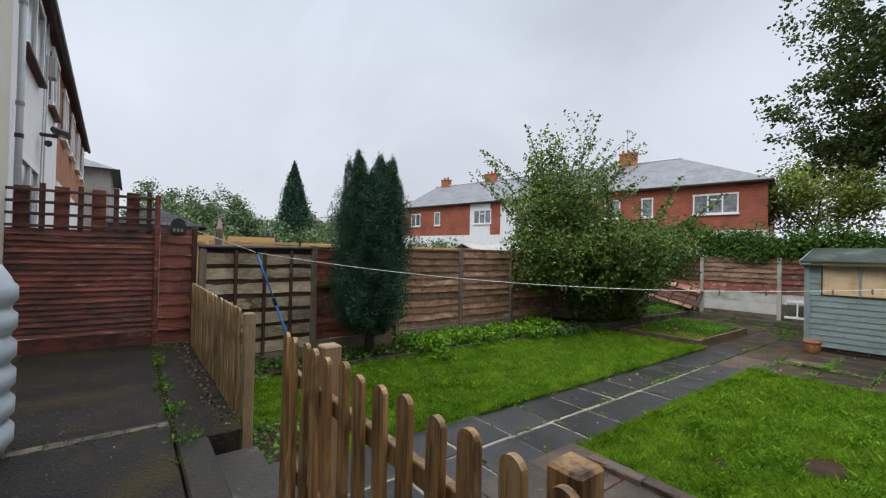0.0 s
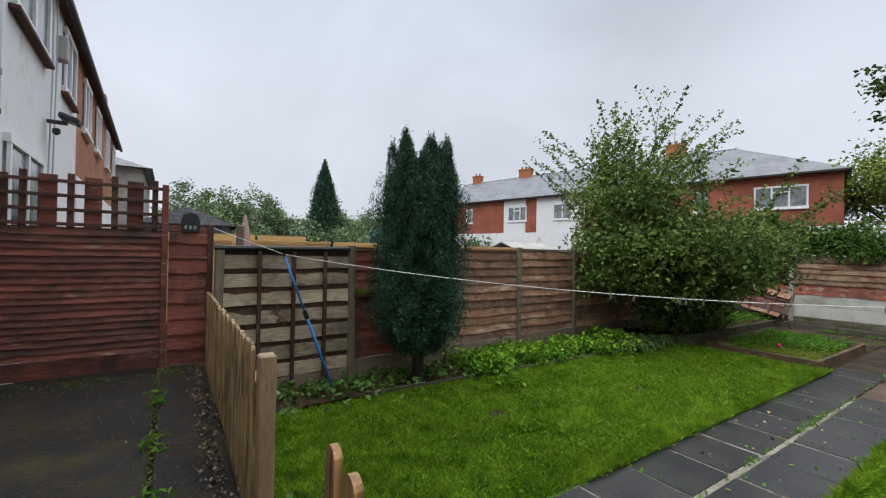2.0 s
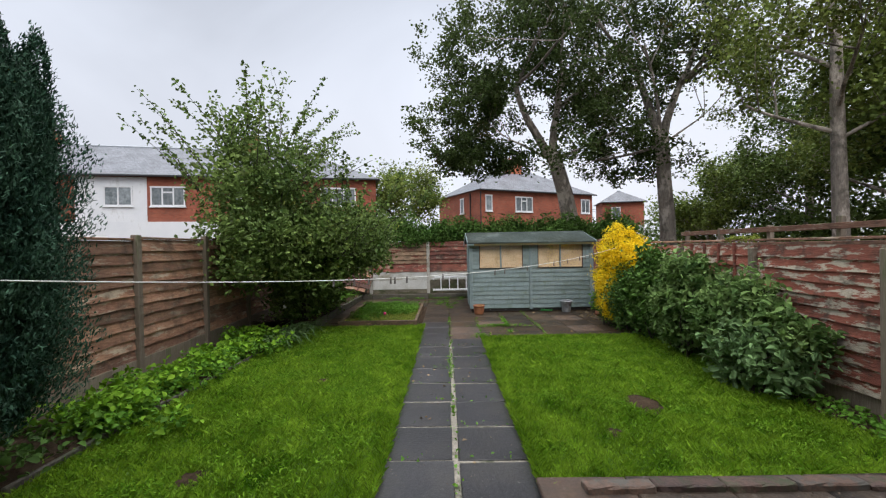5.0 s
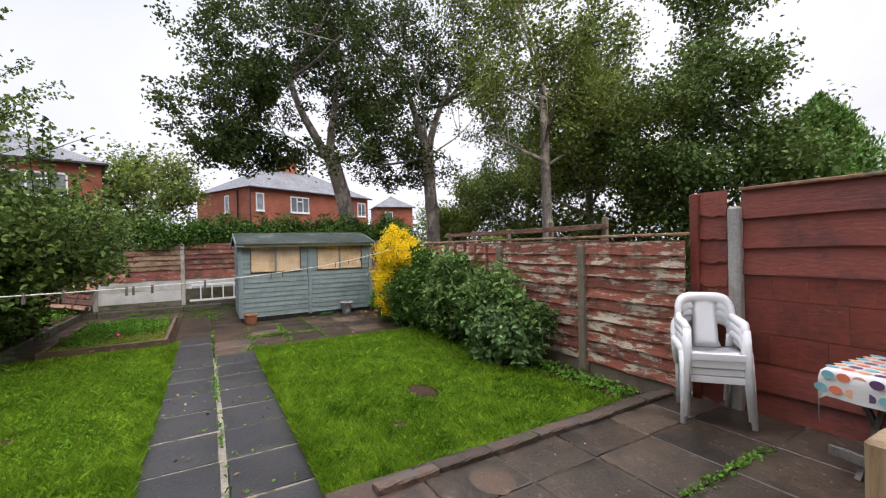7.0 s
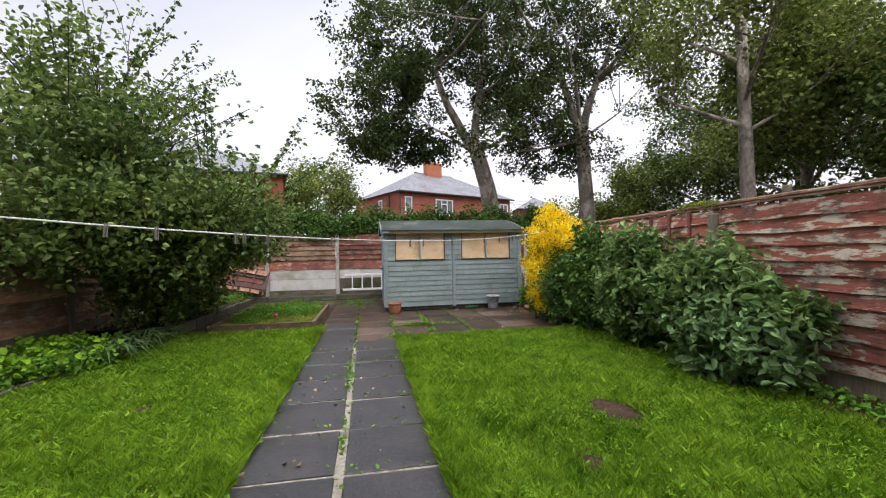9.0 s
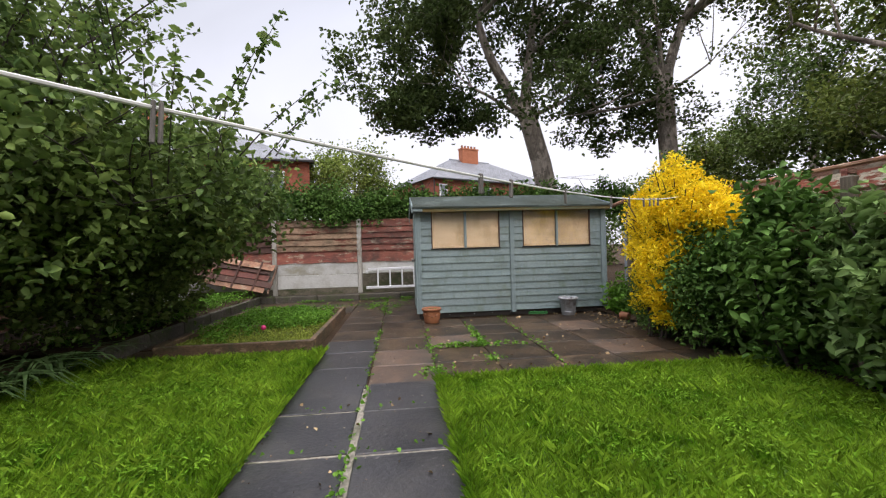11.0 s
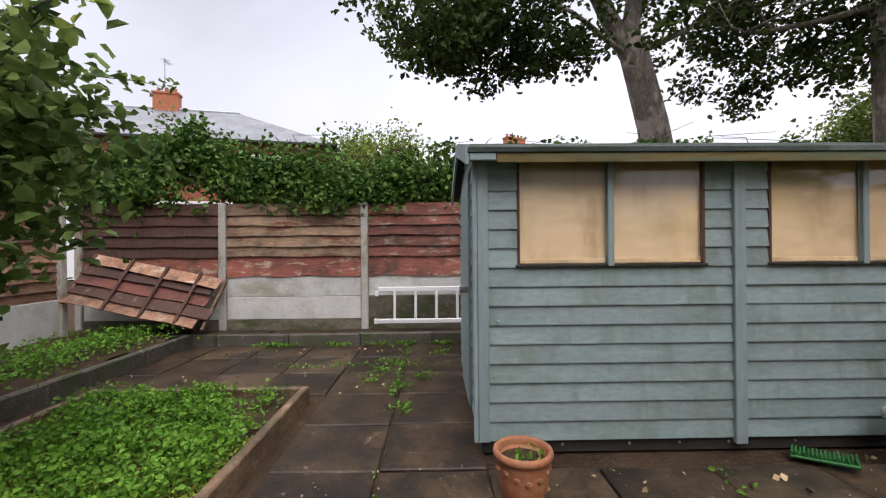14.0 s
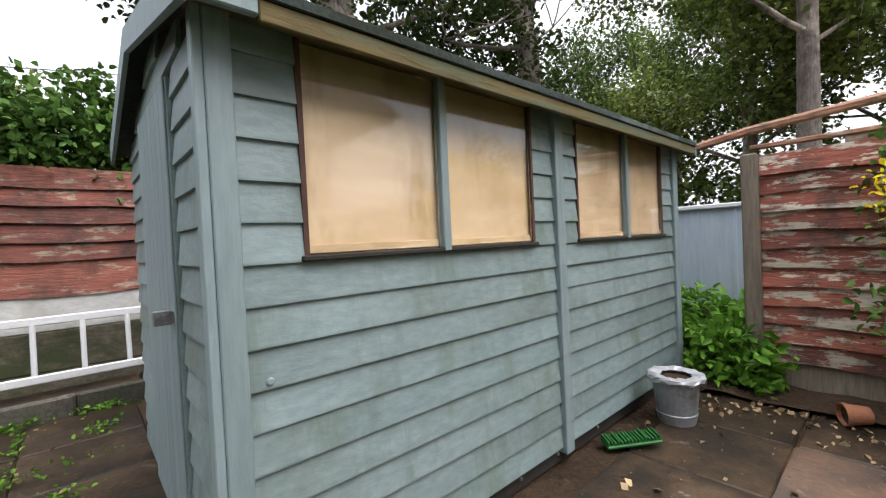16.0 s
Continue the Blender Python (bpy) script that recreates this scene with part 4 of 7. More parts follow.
part("fascia", box(SX0 - 0.128, SX0 - 0.108, SY0 - 0.05, SY1 - 0.10, EAVE - 0.088, EAVE - 0.034, 0.003), M_fascia, shed, "mossy ochre timber fascia")
part("felt_edge", box(SX0 - 0.137, SX0 - 0.131, SY0 - 0.06, SY1 + 0.06, EAVE - 0.032, EAVE - 0.002, 0.002), M_felt, shed, "folded felt edge")
part("soffit", box(SX0 - 0.106, SX0 + 0.03, SY0 - 0.04, SY1 + 0.04, EAVE - 0.03, EAVE - 0.008), M_fascia, shed)
part("corner_block", box(SX0 - 0.13, SX0 - 0.104, SY1 - 0.098, SY1 + 0.052, EAVE - 0.075, EAVE - 0.034, 0.004), M_shed_trim, shed)

for ky, kz in ((2.28, 0.78), (1.2, 0.42)):
    part("knot", lathe([(0, 0.003), (0.008, 0.003), (0.011, 0.0)], 10), M_shed_trim, shed, m=pose(SX0 - 0.001, ky, kz, 0, -90, 0))
for ky in (2.3, 1.9, 1.5, 1.2, 0.9, 0.5):
    part("bolt", lathe([(0, 0.006), (0.007, 0.006), (0.010, 0.0)], 8), M_zinc, shed, m=pose(SX0 + 0.029, ky, 0.045, 0, -90, 0))

# ---- raised bed, kerbs, brick edging ----
bed = thing("raised_bed", 11, 4.5, 0, "low timber-edged raised bed overgrown with weeds", "planter")
for b in ((9.66, 9.72, 3.66, 5.35, 0.0), (9.72, 12.40, 3.66, 3.72, 0.0), (12.34, 12.40, 3.72, 5.35, 0.0), (9.72, 12.34, 5.29, 5.35, 0.0)):
    part("edging_board", box(*b[:4], -0.03, 0.13, 0.008), M_bed_edge, bed)
part("inner_board", box(10.92, 10.95, 4.35, 5.285, 0.0, 0.115, 0.006), M_bed_edge, bed)
part("soil", box(9.72, 12.34, 3.72, 5.29, -0.02, 0.07), M_soil, bed)
kerb_e = thing("kerb_strip", 14.5, 3, 0, "mossy concrete kerb and slab strip under the fence", "kerb", kind="structure")
for k in range(9):
    y = -1.9 + k * 0.92
    part("kerbstone", box(14.40, 14.47, y + 0.004, y + 0.916, -0.05, 0.145 + R.uniform(-0.008, 0.008), 0.016), M_kerb, kerb_e)
for k in range(10):
    y = -1.9 + k * 0.84
    part("slab", box(14.475, 14.75, y + 0.006, y + 0.834, 0.0, 0.135 + R.uniform(-0.008, 0.004), 0.01), M_slab_brown, kerb_e)
kerb_n = thing("kerb_border", 12, 5.9, 0, "low mossy concrete kerb holding the planted border", "kerb", kind="structure")
for k in range(6):
    xa, xb = 9.55 + k * 0.81, 9.55 + (k + 1) * 0.81
    part("kerbstone", box(xa + 0.004, xb - 0.004, 5.76, 5.83, -0.05, 0.165 + R.uniform(-0.008, 0.008), 0.016), M_kerb, kerb_n)
sheet("soil_border_east", 9.55, 14.74, 5.83, 7.5, 0.15, M_soil, 30, 8, 0.06, "dark overgrown soil of the corner border", "soil")
def edging_bm(seed):
    rr = random.Random(seed)
    bm = box(-0.055, 0.055, -0.222, 0.222, -0.034, 0.034, 0.008)
    bmesh.ops.subdivide_edges(bm, edges=[e for e in bm.edges if abs(e.verts[0].co.y - e.verts[1].co.y) > 0.3], cuts=6)
    for v in bm.verts:
        v.co += Vector((rr.uniform(-0.007, 0.007), rr.uniform(-0.004, 0.004), rr.uniform(-0.006, 0.006)))
    return bm


edge = thing("stone_edging", 3.58, 0.6, 0, "low double edging of dark weathered stones", "edging", kind="structure")
bk = [mesh_of("edging_stone", edging_bm(k), m) for k, m in enumerate((mat("old_brick_dark", (0.045, 0.03, 0.025), (0.11, 0.065, 0.05), 0.75, 5, 40, (1, 1, 1), 0.7, 0.35, (0.04, 0.05, 0.02), 0.56, 6), mat("old_brick", (0.06, 0.04, 0.03), (0.14, 0.085, 0.06), 0.8, 5, 40, (1, 1, 1), 0.6, 0.3, (0.07, 0.065, 0.055), 0.52, 6)))]
for row, (xx, zz) in enumerate(((3.58, 0.105), (3.575, 0.035))):
    for k in range(7):
        y = 2.02 - k * 0.452 - 0.17 * row
        put("edging_stone", bk[0] if (row + k) % 3 else bk[1], edge, pose(xx + R.uniform(-0.012, 0.012), y - 0.1, zz - 0.012 * (1 - row), R.uniform(-0.8, 0.8), R.uniform(-5, 5), R.uniform(-1.5, 1.5)))
border_n = thing("lawn_edging", 5, 6.1, 0, "thin grey stone strip between lawn and border", "edging", kind="structure")
for k in range(6):
    part("edging_stone", box(2.9 + k * 0.8, 3.69 + k * 0.8, 6.08 - 0.02 * k, 6.115 - 0.02 * k, -0.03, 0.075 + R.uniform(-0.01, 0.01), 0.008), M_kerb, border_n)

# ---- paving, slab by slab ----
def slab_mesh(material, s, seed, th=0.05):
    rr = random.Random(seed)
    bm = box(-s[0] / 2, s[0] / 2, -s[1] / 2, s[1] / 2, -th, 0.0, 0.007)
    for v in bm.verts:
        v.co.x += rr.uniform(-0.004, 0.004)
        v.co.y += rr.uniform(-0.004, 0.004)
    return mesh_of("slab", bm, material)


path = thing("garden_path", 5, 2.96, 0, "straight path of two rows of dark wet paving slabs", "path", kind="structure")
S_path = [slab_mesh(M_slab, (0.59, 0.556), k) for k in range(4)]
x = 1.98
while x < 8.2:
    for yc in (2.67, 3.25):
        put("slab", S_path[R.integers(4)], path, pose(x + R.uniform(-0.012, 0.012) + (0.02 if yc > 3 else 0), yc + (0.01 if yc > 3 else -0.01) + R.uniform(-0.006, 0.006), 0.002 + R.uniform(-0.002, 0.003), R.uniform(-0.15, 0.15), R.uniform(-0.15, 0.15), R.uniform(-0.5, 0.5)))
    x += 0.612
patio = thing("patio", 11, 2, 0, "wet brown and grey paved patio with weeds in the joints", "patio", kind="structure")
S_p = [slab_mesh(M_slab_brown, (0.595, 0.595), 20 + k) for k in range(3)] + [slab_mesh(M_slab, (0.595, 0.595), 30)]
S_pink = slab_mesh(M_slab_pink, (0.595, 0.595), 40)
ys = [-0.36 + k * 0.605 for k in range(11)]
x = 8.62
row = 0
while x < 14.3:
    for k, yc in enumerate(ys):
        if 9.5 < x < 12.5 and 3.6 < yc < 5.4 or SX0 + 0.1 < x < SX1 - 0.1 and SY0 + 0.1 < yc < SY1 - 0.2:
            continue
        if x < 9.6 and yc > 3.6 or yc > 5.75:
            continue
        me = S_pink if (row, k) in ((0, 5), (1, 5), (1, 1), (2, 4), (3, 1)) else (S_p[3] if k == 6 and row < 3 else S_p[R.integers(3)])
        put("slab", me, patio, pose(x + R.uniform(-0.008, 0.008), yc + R.uniform(-0.006, 0.006), R.uniform(-0.004, 0.002), R.uniform(-0.2, 0.2), R.uniform(-0.2, 0.2), R.uniform(-0.6, 0.6)))
    x += 0.607
    row += 1
S_side = [slab_mesh(M_slab_side, (0.597, 0.597), 50 + k) for k in range(3)]
side = thing("side_patio", 2.4, 0.6, 0, "paved side patio of mixed wet stone slabs", "patio", kind="structure")
for i in range(4):
    for j in range(6):
        me = S_pink if (i, j) in ((3, 5),) else S_side[R.integers(3)]
        put("slab", me, side, pose(1.62 + i * 0.605, -0.9 + j * 0.605, 0.085 + R.uniform(-0.003, 0.003), R.uniform(-0.25, 0.25), R.uniform(-0.25, 0.25), R.uniform(-0.6, 0.6)))

ring = bmesh.new()
bmesh.ops.create_circle(ring, cap_ends=True, segments=40, radius=0.14)
for v in ring.verts:
    v.co.x *= 1.25 + 0.05 * math.sin(v.co.y * 60)
tagged(part("pot_mark", ring, M_slab_pink, m=pose(3.29, 1.44, 0.0905)), "pale round mark left on the paving", "stain", kind="structure")

# ---- trees and shrubs ----
def grow(rr, start, way, length, radius, level, tubes, tips, spread=0.6, rise=0.25, kids=3, min_level=0):
    """A bent limb that divides; collects tubes and the places where leaves hang."""
    pts, rad = [Vector(start)], [radius]
    d = Vector(way).normalized()
    n = 5
    for k in range(n):
        d = (d + Vector((rr.uniform(-1, 1), rr.uniform(-1, 1), rr.uniform(-0.5, 1) * rise * 2)) * 0.13).normalized()
        pts.append(pts[-1] + d * length / n)
        rad.append(radius * (1 - 0.5 * (k + 1) / n))
    tubes.append((pts, rad))
    if level <= 1:
        tips.extend(pts[2:])
    if level <= min_level:
        return
    for k in range(kids):
        j = rr.choice((3, 4, 5)) if k else 5
        side = Vector((rr.uniform(-1, 1), rr.uniform(-1, 1), rr.uniform(-0.3, 0.9)))
        w = (d * (1 - spread) + side.normalized() * spread * 1.3).normalized()
        grow(rr, pts[j], w, length * rr.uniform(0.6, 0.82), rad[j] * 0.72, level - 1, tubes, tips, spread, rise, kids, min_level)


def tree(name, trunk_pts, trunk_rad, limbs, leaf, bark, per, spread, size, label, seed, level=2, kids=3, extra=None, category="tree", lim_spread=0.6):
    """A tapered trunk, dividing limbs and a crown of single leaves on the limb ends."""
    rr = random.Random(seed)
    b = trunk_pts[0]
    t = thing(name, b[0], b[1], b[2], label, category)
    tips = []
    part("trunk", tube(bmesh.new(), trunk_pts, trunk_rad, 12), bark, t, smooth=True)
    for start, way, length, radius in limbs:
        tubes = []
        grow(rr, start, way, length, radius, level, tubes, tips, lim_spread, 0.25, kids)
        bm = bmesh.new()
        for p, r in tubes:
            tube(bm, p, r, 6 if r[0] > 0.03 else 4, False)
        part("limb", bm, bark, t, smooth=True)
    c = np.array([tuple(p) for p in tips])
    p = np.repeat(c, per, axis=0)
    p = p + R.normal(size=p.shape) * spread
    if extra is not None:
        p = np.vstack([p, extra])
    put("crown", leaf_mesh("crown", p, size[0], size[1], leaf, 0.7, 0.5), t)
    return t


def shrub(name, lumps, leaf, size, label, stems=(), aspect=0.55, stem_mat=None, category="shrub", up=0.5, leaf2=None):
    """A bush: bent stems and leaves in uneven clumps. lumps: centre, radii, clumps, leaves a clump, spread."""
    c = lumps[0][0]
    t = thing(name, c[0], c[1], 0.03, label, category)
    rr = random.Random(len(lumps) * 7 + int(c[0] * 10))
    for cc, rad, *_ in lumps:
        for k in range(7):
            e = Vector(cc) + Vector((rr.uniform(-1, 1) * rad[0], rr.uniform(-1, 1) * rad[1], rr.uniform(0.0, 0.9) * rad[2])) * 0.8
            s = Vector((cc[0] + rr.uniform(-0.15, 0.15), cc[1] + rr.uniform(-0.12, 0.12), 0.0))
            mid = s.lerp(e, 0.5) + Vector((rr.uniform(-0.1, 0.1), rr.uniform(-0.1, 0.1), 0.1))
            part("stem", tube(bmesh.new(), [s, mid, e], [0.018, 0.012, 0.004], 5, False), stem_mat or M_bark_dk, t, smooth=True)
    for k, (cc, rad, cnt, per, spr, *lf) in enumerate(lumps):
        put("foliage", leaf_mesh("foliage", clumps(cc, rad, cnt, per, spr), size[0], size[1], lf[0] if lf else leaf, aspect, up), t)
    return t


def conifer(name, x, y, z0, z1, r, leaf, label, spires, n=26000, fine=1.0, prof=((0, 0.06, 0.2, 0.5, 0.8, 0.93, 1), (0.5, 0.8, 1, 0.97, 0.72, 0.42, 0.04)), rag=0.05):
    """A conifer of upright feathery sprays; spires: offset x, y, top, radius, share of the sprays."""
    t = thing(name, x, y, 0.05, label, "conifer")
    part("trunk", tube(bmesh.new(), [(x, y, 0), (x, y, z0 + 0.4)], [0.09, 0.06], 8), M_bark_dk, t, smooth=True)
    pts = []
    for sx, sy, st, sr, share in spires:
        m = int(n * share)
        f = R.random(m) ** 0.9
        rad = np.interp(f, prof[0], prof[1])
        a = R.uniform(0, 2 * np.pi, m)
        k = (0.66 + 0.46 * R.random(m) ** 1.6) * (1 + 0.13 * np.sin(a * 5 + f * 7 + sx * 9) + 0.12 * np.sin(a * 11 - f * 19) + 0.08 * np.sin(a * 7 + f * 41))
        pts.append(np.c_[x + sx * (0.55 + 0.45 * f) + np.cos(a) * sr * rad * k, y + sy * (0.55 + 0.45 * f) + np.sin(a) * sr * rad * k, z0 + (st - z0) * f + R.normal(0, rag, m)])
    p = np.vstack(pts)
    out = p - np.array((x, y, 0))
    out[:, 2] = 0
    out /= np.linalg.norm(out, axis=1)[:, None] + 1e-6
    aim = out * 0.45 + np.array((0, 0, 0.9))
    put("crown", leaf_mesh("crown", p, 0.08 * fine, 0.16 * fine, leaf, 0.3, 0.0, aim, 0.72, 0.1), t)
    return t


COLUMN = ((0, 0.04, 0.12, 0.35, 0.75, 0.9, 0.97, 1), (0.4, 0.7, 0.95, 1.0, 0.95, 0.82, 0.5, 0.15))
CONE = ((0, 0.1, 0.4, 0.7, 0.9, 1), (0.8, 1.0, 0.78, 0.48, 0.2, 0.02))
DOME = ((0, 0.1, 0.45, 0.7, 0.88, 1), (0.8, 1.0, 0.93, 0.72, 0.42, 0.03))
tops = [(0.0, 0.0, 2.95, 0.57, 0.45)]
for k in range(17):
    a = k * 2.4
    d = 0.12 + 0.36 * (k / 16) ** 0.6
    tops.append((d * math.cos(a), d * math.sin(a), (3.3, 3.0, 3.22, 2.85, 3.26, 3.12)[k % 6] + R.uniform(-0.05, 0.05), R.uniform(0.12, 0.18), 0.05))
conifer("conifer_tree", 3.68, 6.28, 0.5, 3.3, 0.6, M_conifer, "dark green columnar conifer by the garden fence", tops, 180000, 0.32, COLUMN, 0.05)
conifer("conifer_tree", 13.1, 40.8, 2.2, 10.1, 1.2, M_conifer, "tall dark conical conifer beyond the gardens", ((0, 0, 10.1, 1.75, 1.0), (0.3, 0, 8.6, 1.6, 0.6)), 11000, 2.2, CONE, 0.2)
conifer("conifer_tree", 6.2, -13, 0, 5.8, 2.0, mat("bright_conifer", (0.09, 0.22, 0.03), (0.17, 0.33, 0.06), 0.6, 2, 8, (1, 1, 1), 0, 0.4, trans=0.15, island=True), "rounded bright green conifer beyond the fence", ((0, 0, 5.75, 1.6, 1.0), (0, 0, 5.0, 1.45, 0.6)), 30000, 1.5, DOME, 0.08)

# plum-like tree over the border
plum_limbs = [((9.9, 6.05, 0.9), w, l, 0.045) for w, l in (((-0.7, 0.3, 1.0), 1.7), ((0.4, -0.25, 1.0), 1.5), ((-0.1, -0.8, 0.75), 1.4), ((-0.25, 0.45, 1.2), 2.0), ((-1.0, 0.1, 0.6), 1.6), ((0.6, -0.7, 0.5), 1.3), ((-0.6, -0.6, 0.5), 1.3), ((-0.35, 0.3, 1.3), 2.3))]
plum_fill = np.vstack([clumps((8.8, 6.2, 1.9), (1.7, 1.2, 0.9), 520, 22, 0.12, 0.3),
                       clumps((9.9, 5.4, 1.85), (1.45, 1.25, 0.75), 330, 22, 0.11, 0.3),
                       clumps((10.9, 5.1, 1.8), (1.0, 0.8, 0.6), 170, 22, 0.11, 0.3), clumps((11.3, 5.7, 1.35), (0.75, 0.6, 0.5), 90, 20, 0.11, 0.3),
                       clumps((8.8, 6.55, 2.8), (1.45, 1.15, 0.75), 260, 16, 0.13, 0.3),
                       clumps((8.95, 6.8, 3.55), (1.0, 0.9, 0.75), 150, 13, 0.12, 0.2), clumps((8.95, 6.85, 4.2), (0.5, 0.5, 0.6), 40, 10, 0.1, 0.2),
                       clumps((9.9, 6.3, 1.0), (0.9, 0.5, 0.75), 220, 22, 0.12, 0.2), clumps((10.6, 6.15, 1.15), (1.0, 0.65, 0.7), 220, 22, 0.12, 0.2), clumps((11.3, 6.2, 0.95), (0.8, 0.6, 0.85), 170, 20, 0.12, 0.2)])
plum = tree("plum_tree", [(9.95, 6.15, 0.0), (9.9, 6.1, 0.5), (9.9, 6.05, 0.95)], [0.09, 0.075, 0.07], plum_limbs, M_plum, M_bark_dk, 6, 0.10, (0.05, 0.11),
            "spreading small-leaved fruit tree overhanging the lawn", 5, 2, 3, plum_fill, lim_spread=0.5)
# long leafy shoots that stand out of the crown
shoot_p = []
for k in range(70):
    a = R.uniform(0, 2 * np.pi)
    s = Vector((8.9 + 1.1 * math.cos(a), 6.7 + 0.9 * math.sin(a), R.uniform(2.6, 3.9)))
    if k % 3 == 0:
        s = Vector((9.8 + 1.3 * math.cos(a), 5.2 + 1.1 * math.sin(a), R.uniform(1.6, 2.6)))
    out = Vector((math.cos(a) * 0.75, math.sin(a) * 0.75, R.uniform(0.35, 1.5))).normalized()
    L = R.uniform(0.8, 1.7)
    pts = [s + out * L * f + Vector((0, 0, -0.22 * f * f)) for f in (0, 0.25, 0.5, 0.75, 1.0)]
    part("shoot", tube(bmesh.new(), pts, [0.008, 0.006, 0.005, 0.003, 0.0015], 4, False), M_bark_dk, plum)
    for f in np.linspace(0.08, 1, 50):
        j = min(int(f * 4), 3)
        q = pts[j].lerp(pts[j + 1], f * 4 - j)
        shoot_p.append(np.array(q) + R.normal(0, 0.035, 3))
put("shoot_leaves", leaf_mesh("shoot_leaves", np.array(shoot_p), 0.045, 0.085, M_plum, 0.7, 0.5), plum)

# golden and green shrubs by the south fence
gold = shrub("golden_shrub", [((9.58, -0.64, 1.42), (0.54, 0.42, 0.55), 520, 60, 0.045, M_golden), ((9.45, -0.38, 0.82), (0.44, 0.28, 0.6), 360, 52, 0.045, M_golden), ((9.1, -0.64, 1.32), (0.4, 0.32, 0.34), 250, 56, 0.045, M_golden), ((10.1, -0.68, 1.2), (0.26, 0.22, 0.36), 90, 50, 0.05, M_golden), ((9.5, -0.55, 1.1), (0.34, 0.28, 0.56), 110, 36, 0.06, M_ivy), ((9.7, -0.48, 0.45), (0.4, 0.28, 0.4), 140, 36, 0.06, M_ivy)], M_golden, (0.024, 0.05), "bright golden-yellow evergreen shrub by the patio")
sprig_p = []
for k in range(46):
    a, h = R.uniform(0, 2 * np.pi), R.uniform(0.7, 1.75)
    c = Vector((9.45 + 0.5 * math.cos(a), -0.55 + 0.38 * math.sin(a), h))
    way = Vector((math.cos(a) * 0.7, math.sin(a) * 0.6, R.uniform(0.5, 1.4))).normalized() * R.uniform(0.14, 0.32)
    part("sprig", tube(bmesh.new(), [c, c + way * 0.6, c + way], [0.006, 0.005, 0.002], 4, False), M_bark_dk, gold)
    for f in np.linspace(0.1, 1, 22):
        sprig_p.append(np.array(c + way * f) + R.normal(0, 0.028, 3))
put("sprig_leaves", leaf_mesh("sprig_leaves", np.array(sprig_p), 0.026, 0.05, M_golden, 0.55, 0.5), gold)
shrub("evergreen_shrub", [((8.95, -0.55, 0.6), (0.55, 0.4, 0.55), 260, 26, 0.08), ((9.9, -0.8, 1.2), (0.5, 0.3, 0.9), 150, 24, 0.08)], M_ivy, (0.04, 0.085), "dark green evergreen shrub beside the golden one")
shrub("green_shrub", [((5.8, -0.55, 0.62), (0.66, 0.38, 0.46), 190, 26, 0.065), ((5.45, -0.4, 0.42), (0.5, 0.34, 0.32), 90, 22, 0.065, M_pale_leaf), ((5.9, -0.6, 0.98), (0.5, 0.3, 0.4), 60, 12, 0.07)], M_shrub, (0.06, 0.125), "broad-leaved green shrub spilling onto the lawn")
shrub("green_shrub", [((7.0, -0.56, 0.72), (0.8, 0.4, 0.55), 230, 26, 0.065), ((7.2, -0.62, 1.15), (0.65, 0.3, 0.42), 80, 14, 0.06), ((8.1, -0.62, 0.8), (0.6, 0.4, 0.65), 150, 26, 0.08, M_ivy)], M_shrub, (0.06, 0.125), "dense green shrub by the weathered fence")
shrub("green_shrub", [((11.5, -1.4, 0.28), (0.42, 0.38, 0.3), 80, 20, 0.07), ((11.2, -0.82, 0.22), (0.25, 0.15, 0.18), 40, 18, 0.06)], M_weed, (0.06, 0.11), "low green bush beside the shed")

# ivy over the east fence
ivy = thing("ivy_hedge", 15.1, 3, 1.8, "dark green ivy and bramble over the fence top", "hedge")
ivy_p = []
for k in range(44):
    yy = -3.2 + k * 0.26
    zt = 2.12 + 0.10 * math.sin(k * 0.9) + 0.38 * math.exp(-((yy - 6.2) / 1.3) ** 2)
    ivy_p.append(clumps((15.05, yy, zt), (0.36, 0.34, 0.44), 34, 26, 0.085, 0.3))
ivy_p.append(clumps((14.74, 6.7, 2.0), (0.10, 0.8, 0.25), 40, 26, 0.08, 0.2))
ivy_p.append(clumps((14.78, 4.2, 1.95), (0.10, 1.6, 0.22), 60, 22, 0.08, 0.2))
put("foliage", leaf_mesh("foliage", np.vstack(ivy_p), 0.05, 0.10, M_ivy, 0.75, 0.3), ivy)
for k in range(40):
    y0 = -3 + k * 0.3
    a = Vector((15.0 + random.uniform(-0.1, 0.2), y0, 2.2 + random.uniform(0, 0.4)))
    part("stem", tube(bmesh.new(), [a, a + Vector((random.uniform(-0.2, 0.2), random.uniform(-0.4, 0.4), 0.25)), a + Vector((random.uniform(-0.3, 0.3), random.uniform(-0.9, 0.9), 0.35))], [0.008, 0.005, 0.003], 4, False), M_bark_dk, ivy)

# tall trees beyond
T1 = [(17.5, -2.25, 0), (17.42, -2.05, 2.2), (17.35, -1.75, 3.7), (17.2, -1.25, 5.3)]
T1_fill = np.vstack([clumps(c, r, 2 * n, 46, 0.17, 0.3, 0.7) for c, r, n in (((16.8, 1.9, 6.2), (2.0, 2.2, 1.8), 75), ((17.0, 1.0, 9.0), (2.6, 3.0, 2.2), 110), ((17.3, -2.6, 7.4), (1.9, 1.5, 1.5), 45),
                     ((17.6, -1.5, 11.0), (2.5, 3.0, 1.6), 60), ((16.6, 1.4, 4.9), (1.1, 2.1, 0.7), 42), ((17.0, -3.9, 5.3), (1.5, 1.7, 1.2), 34))])
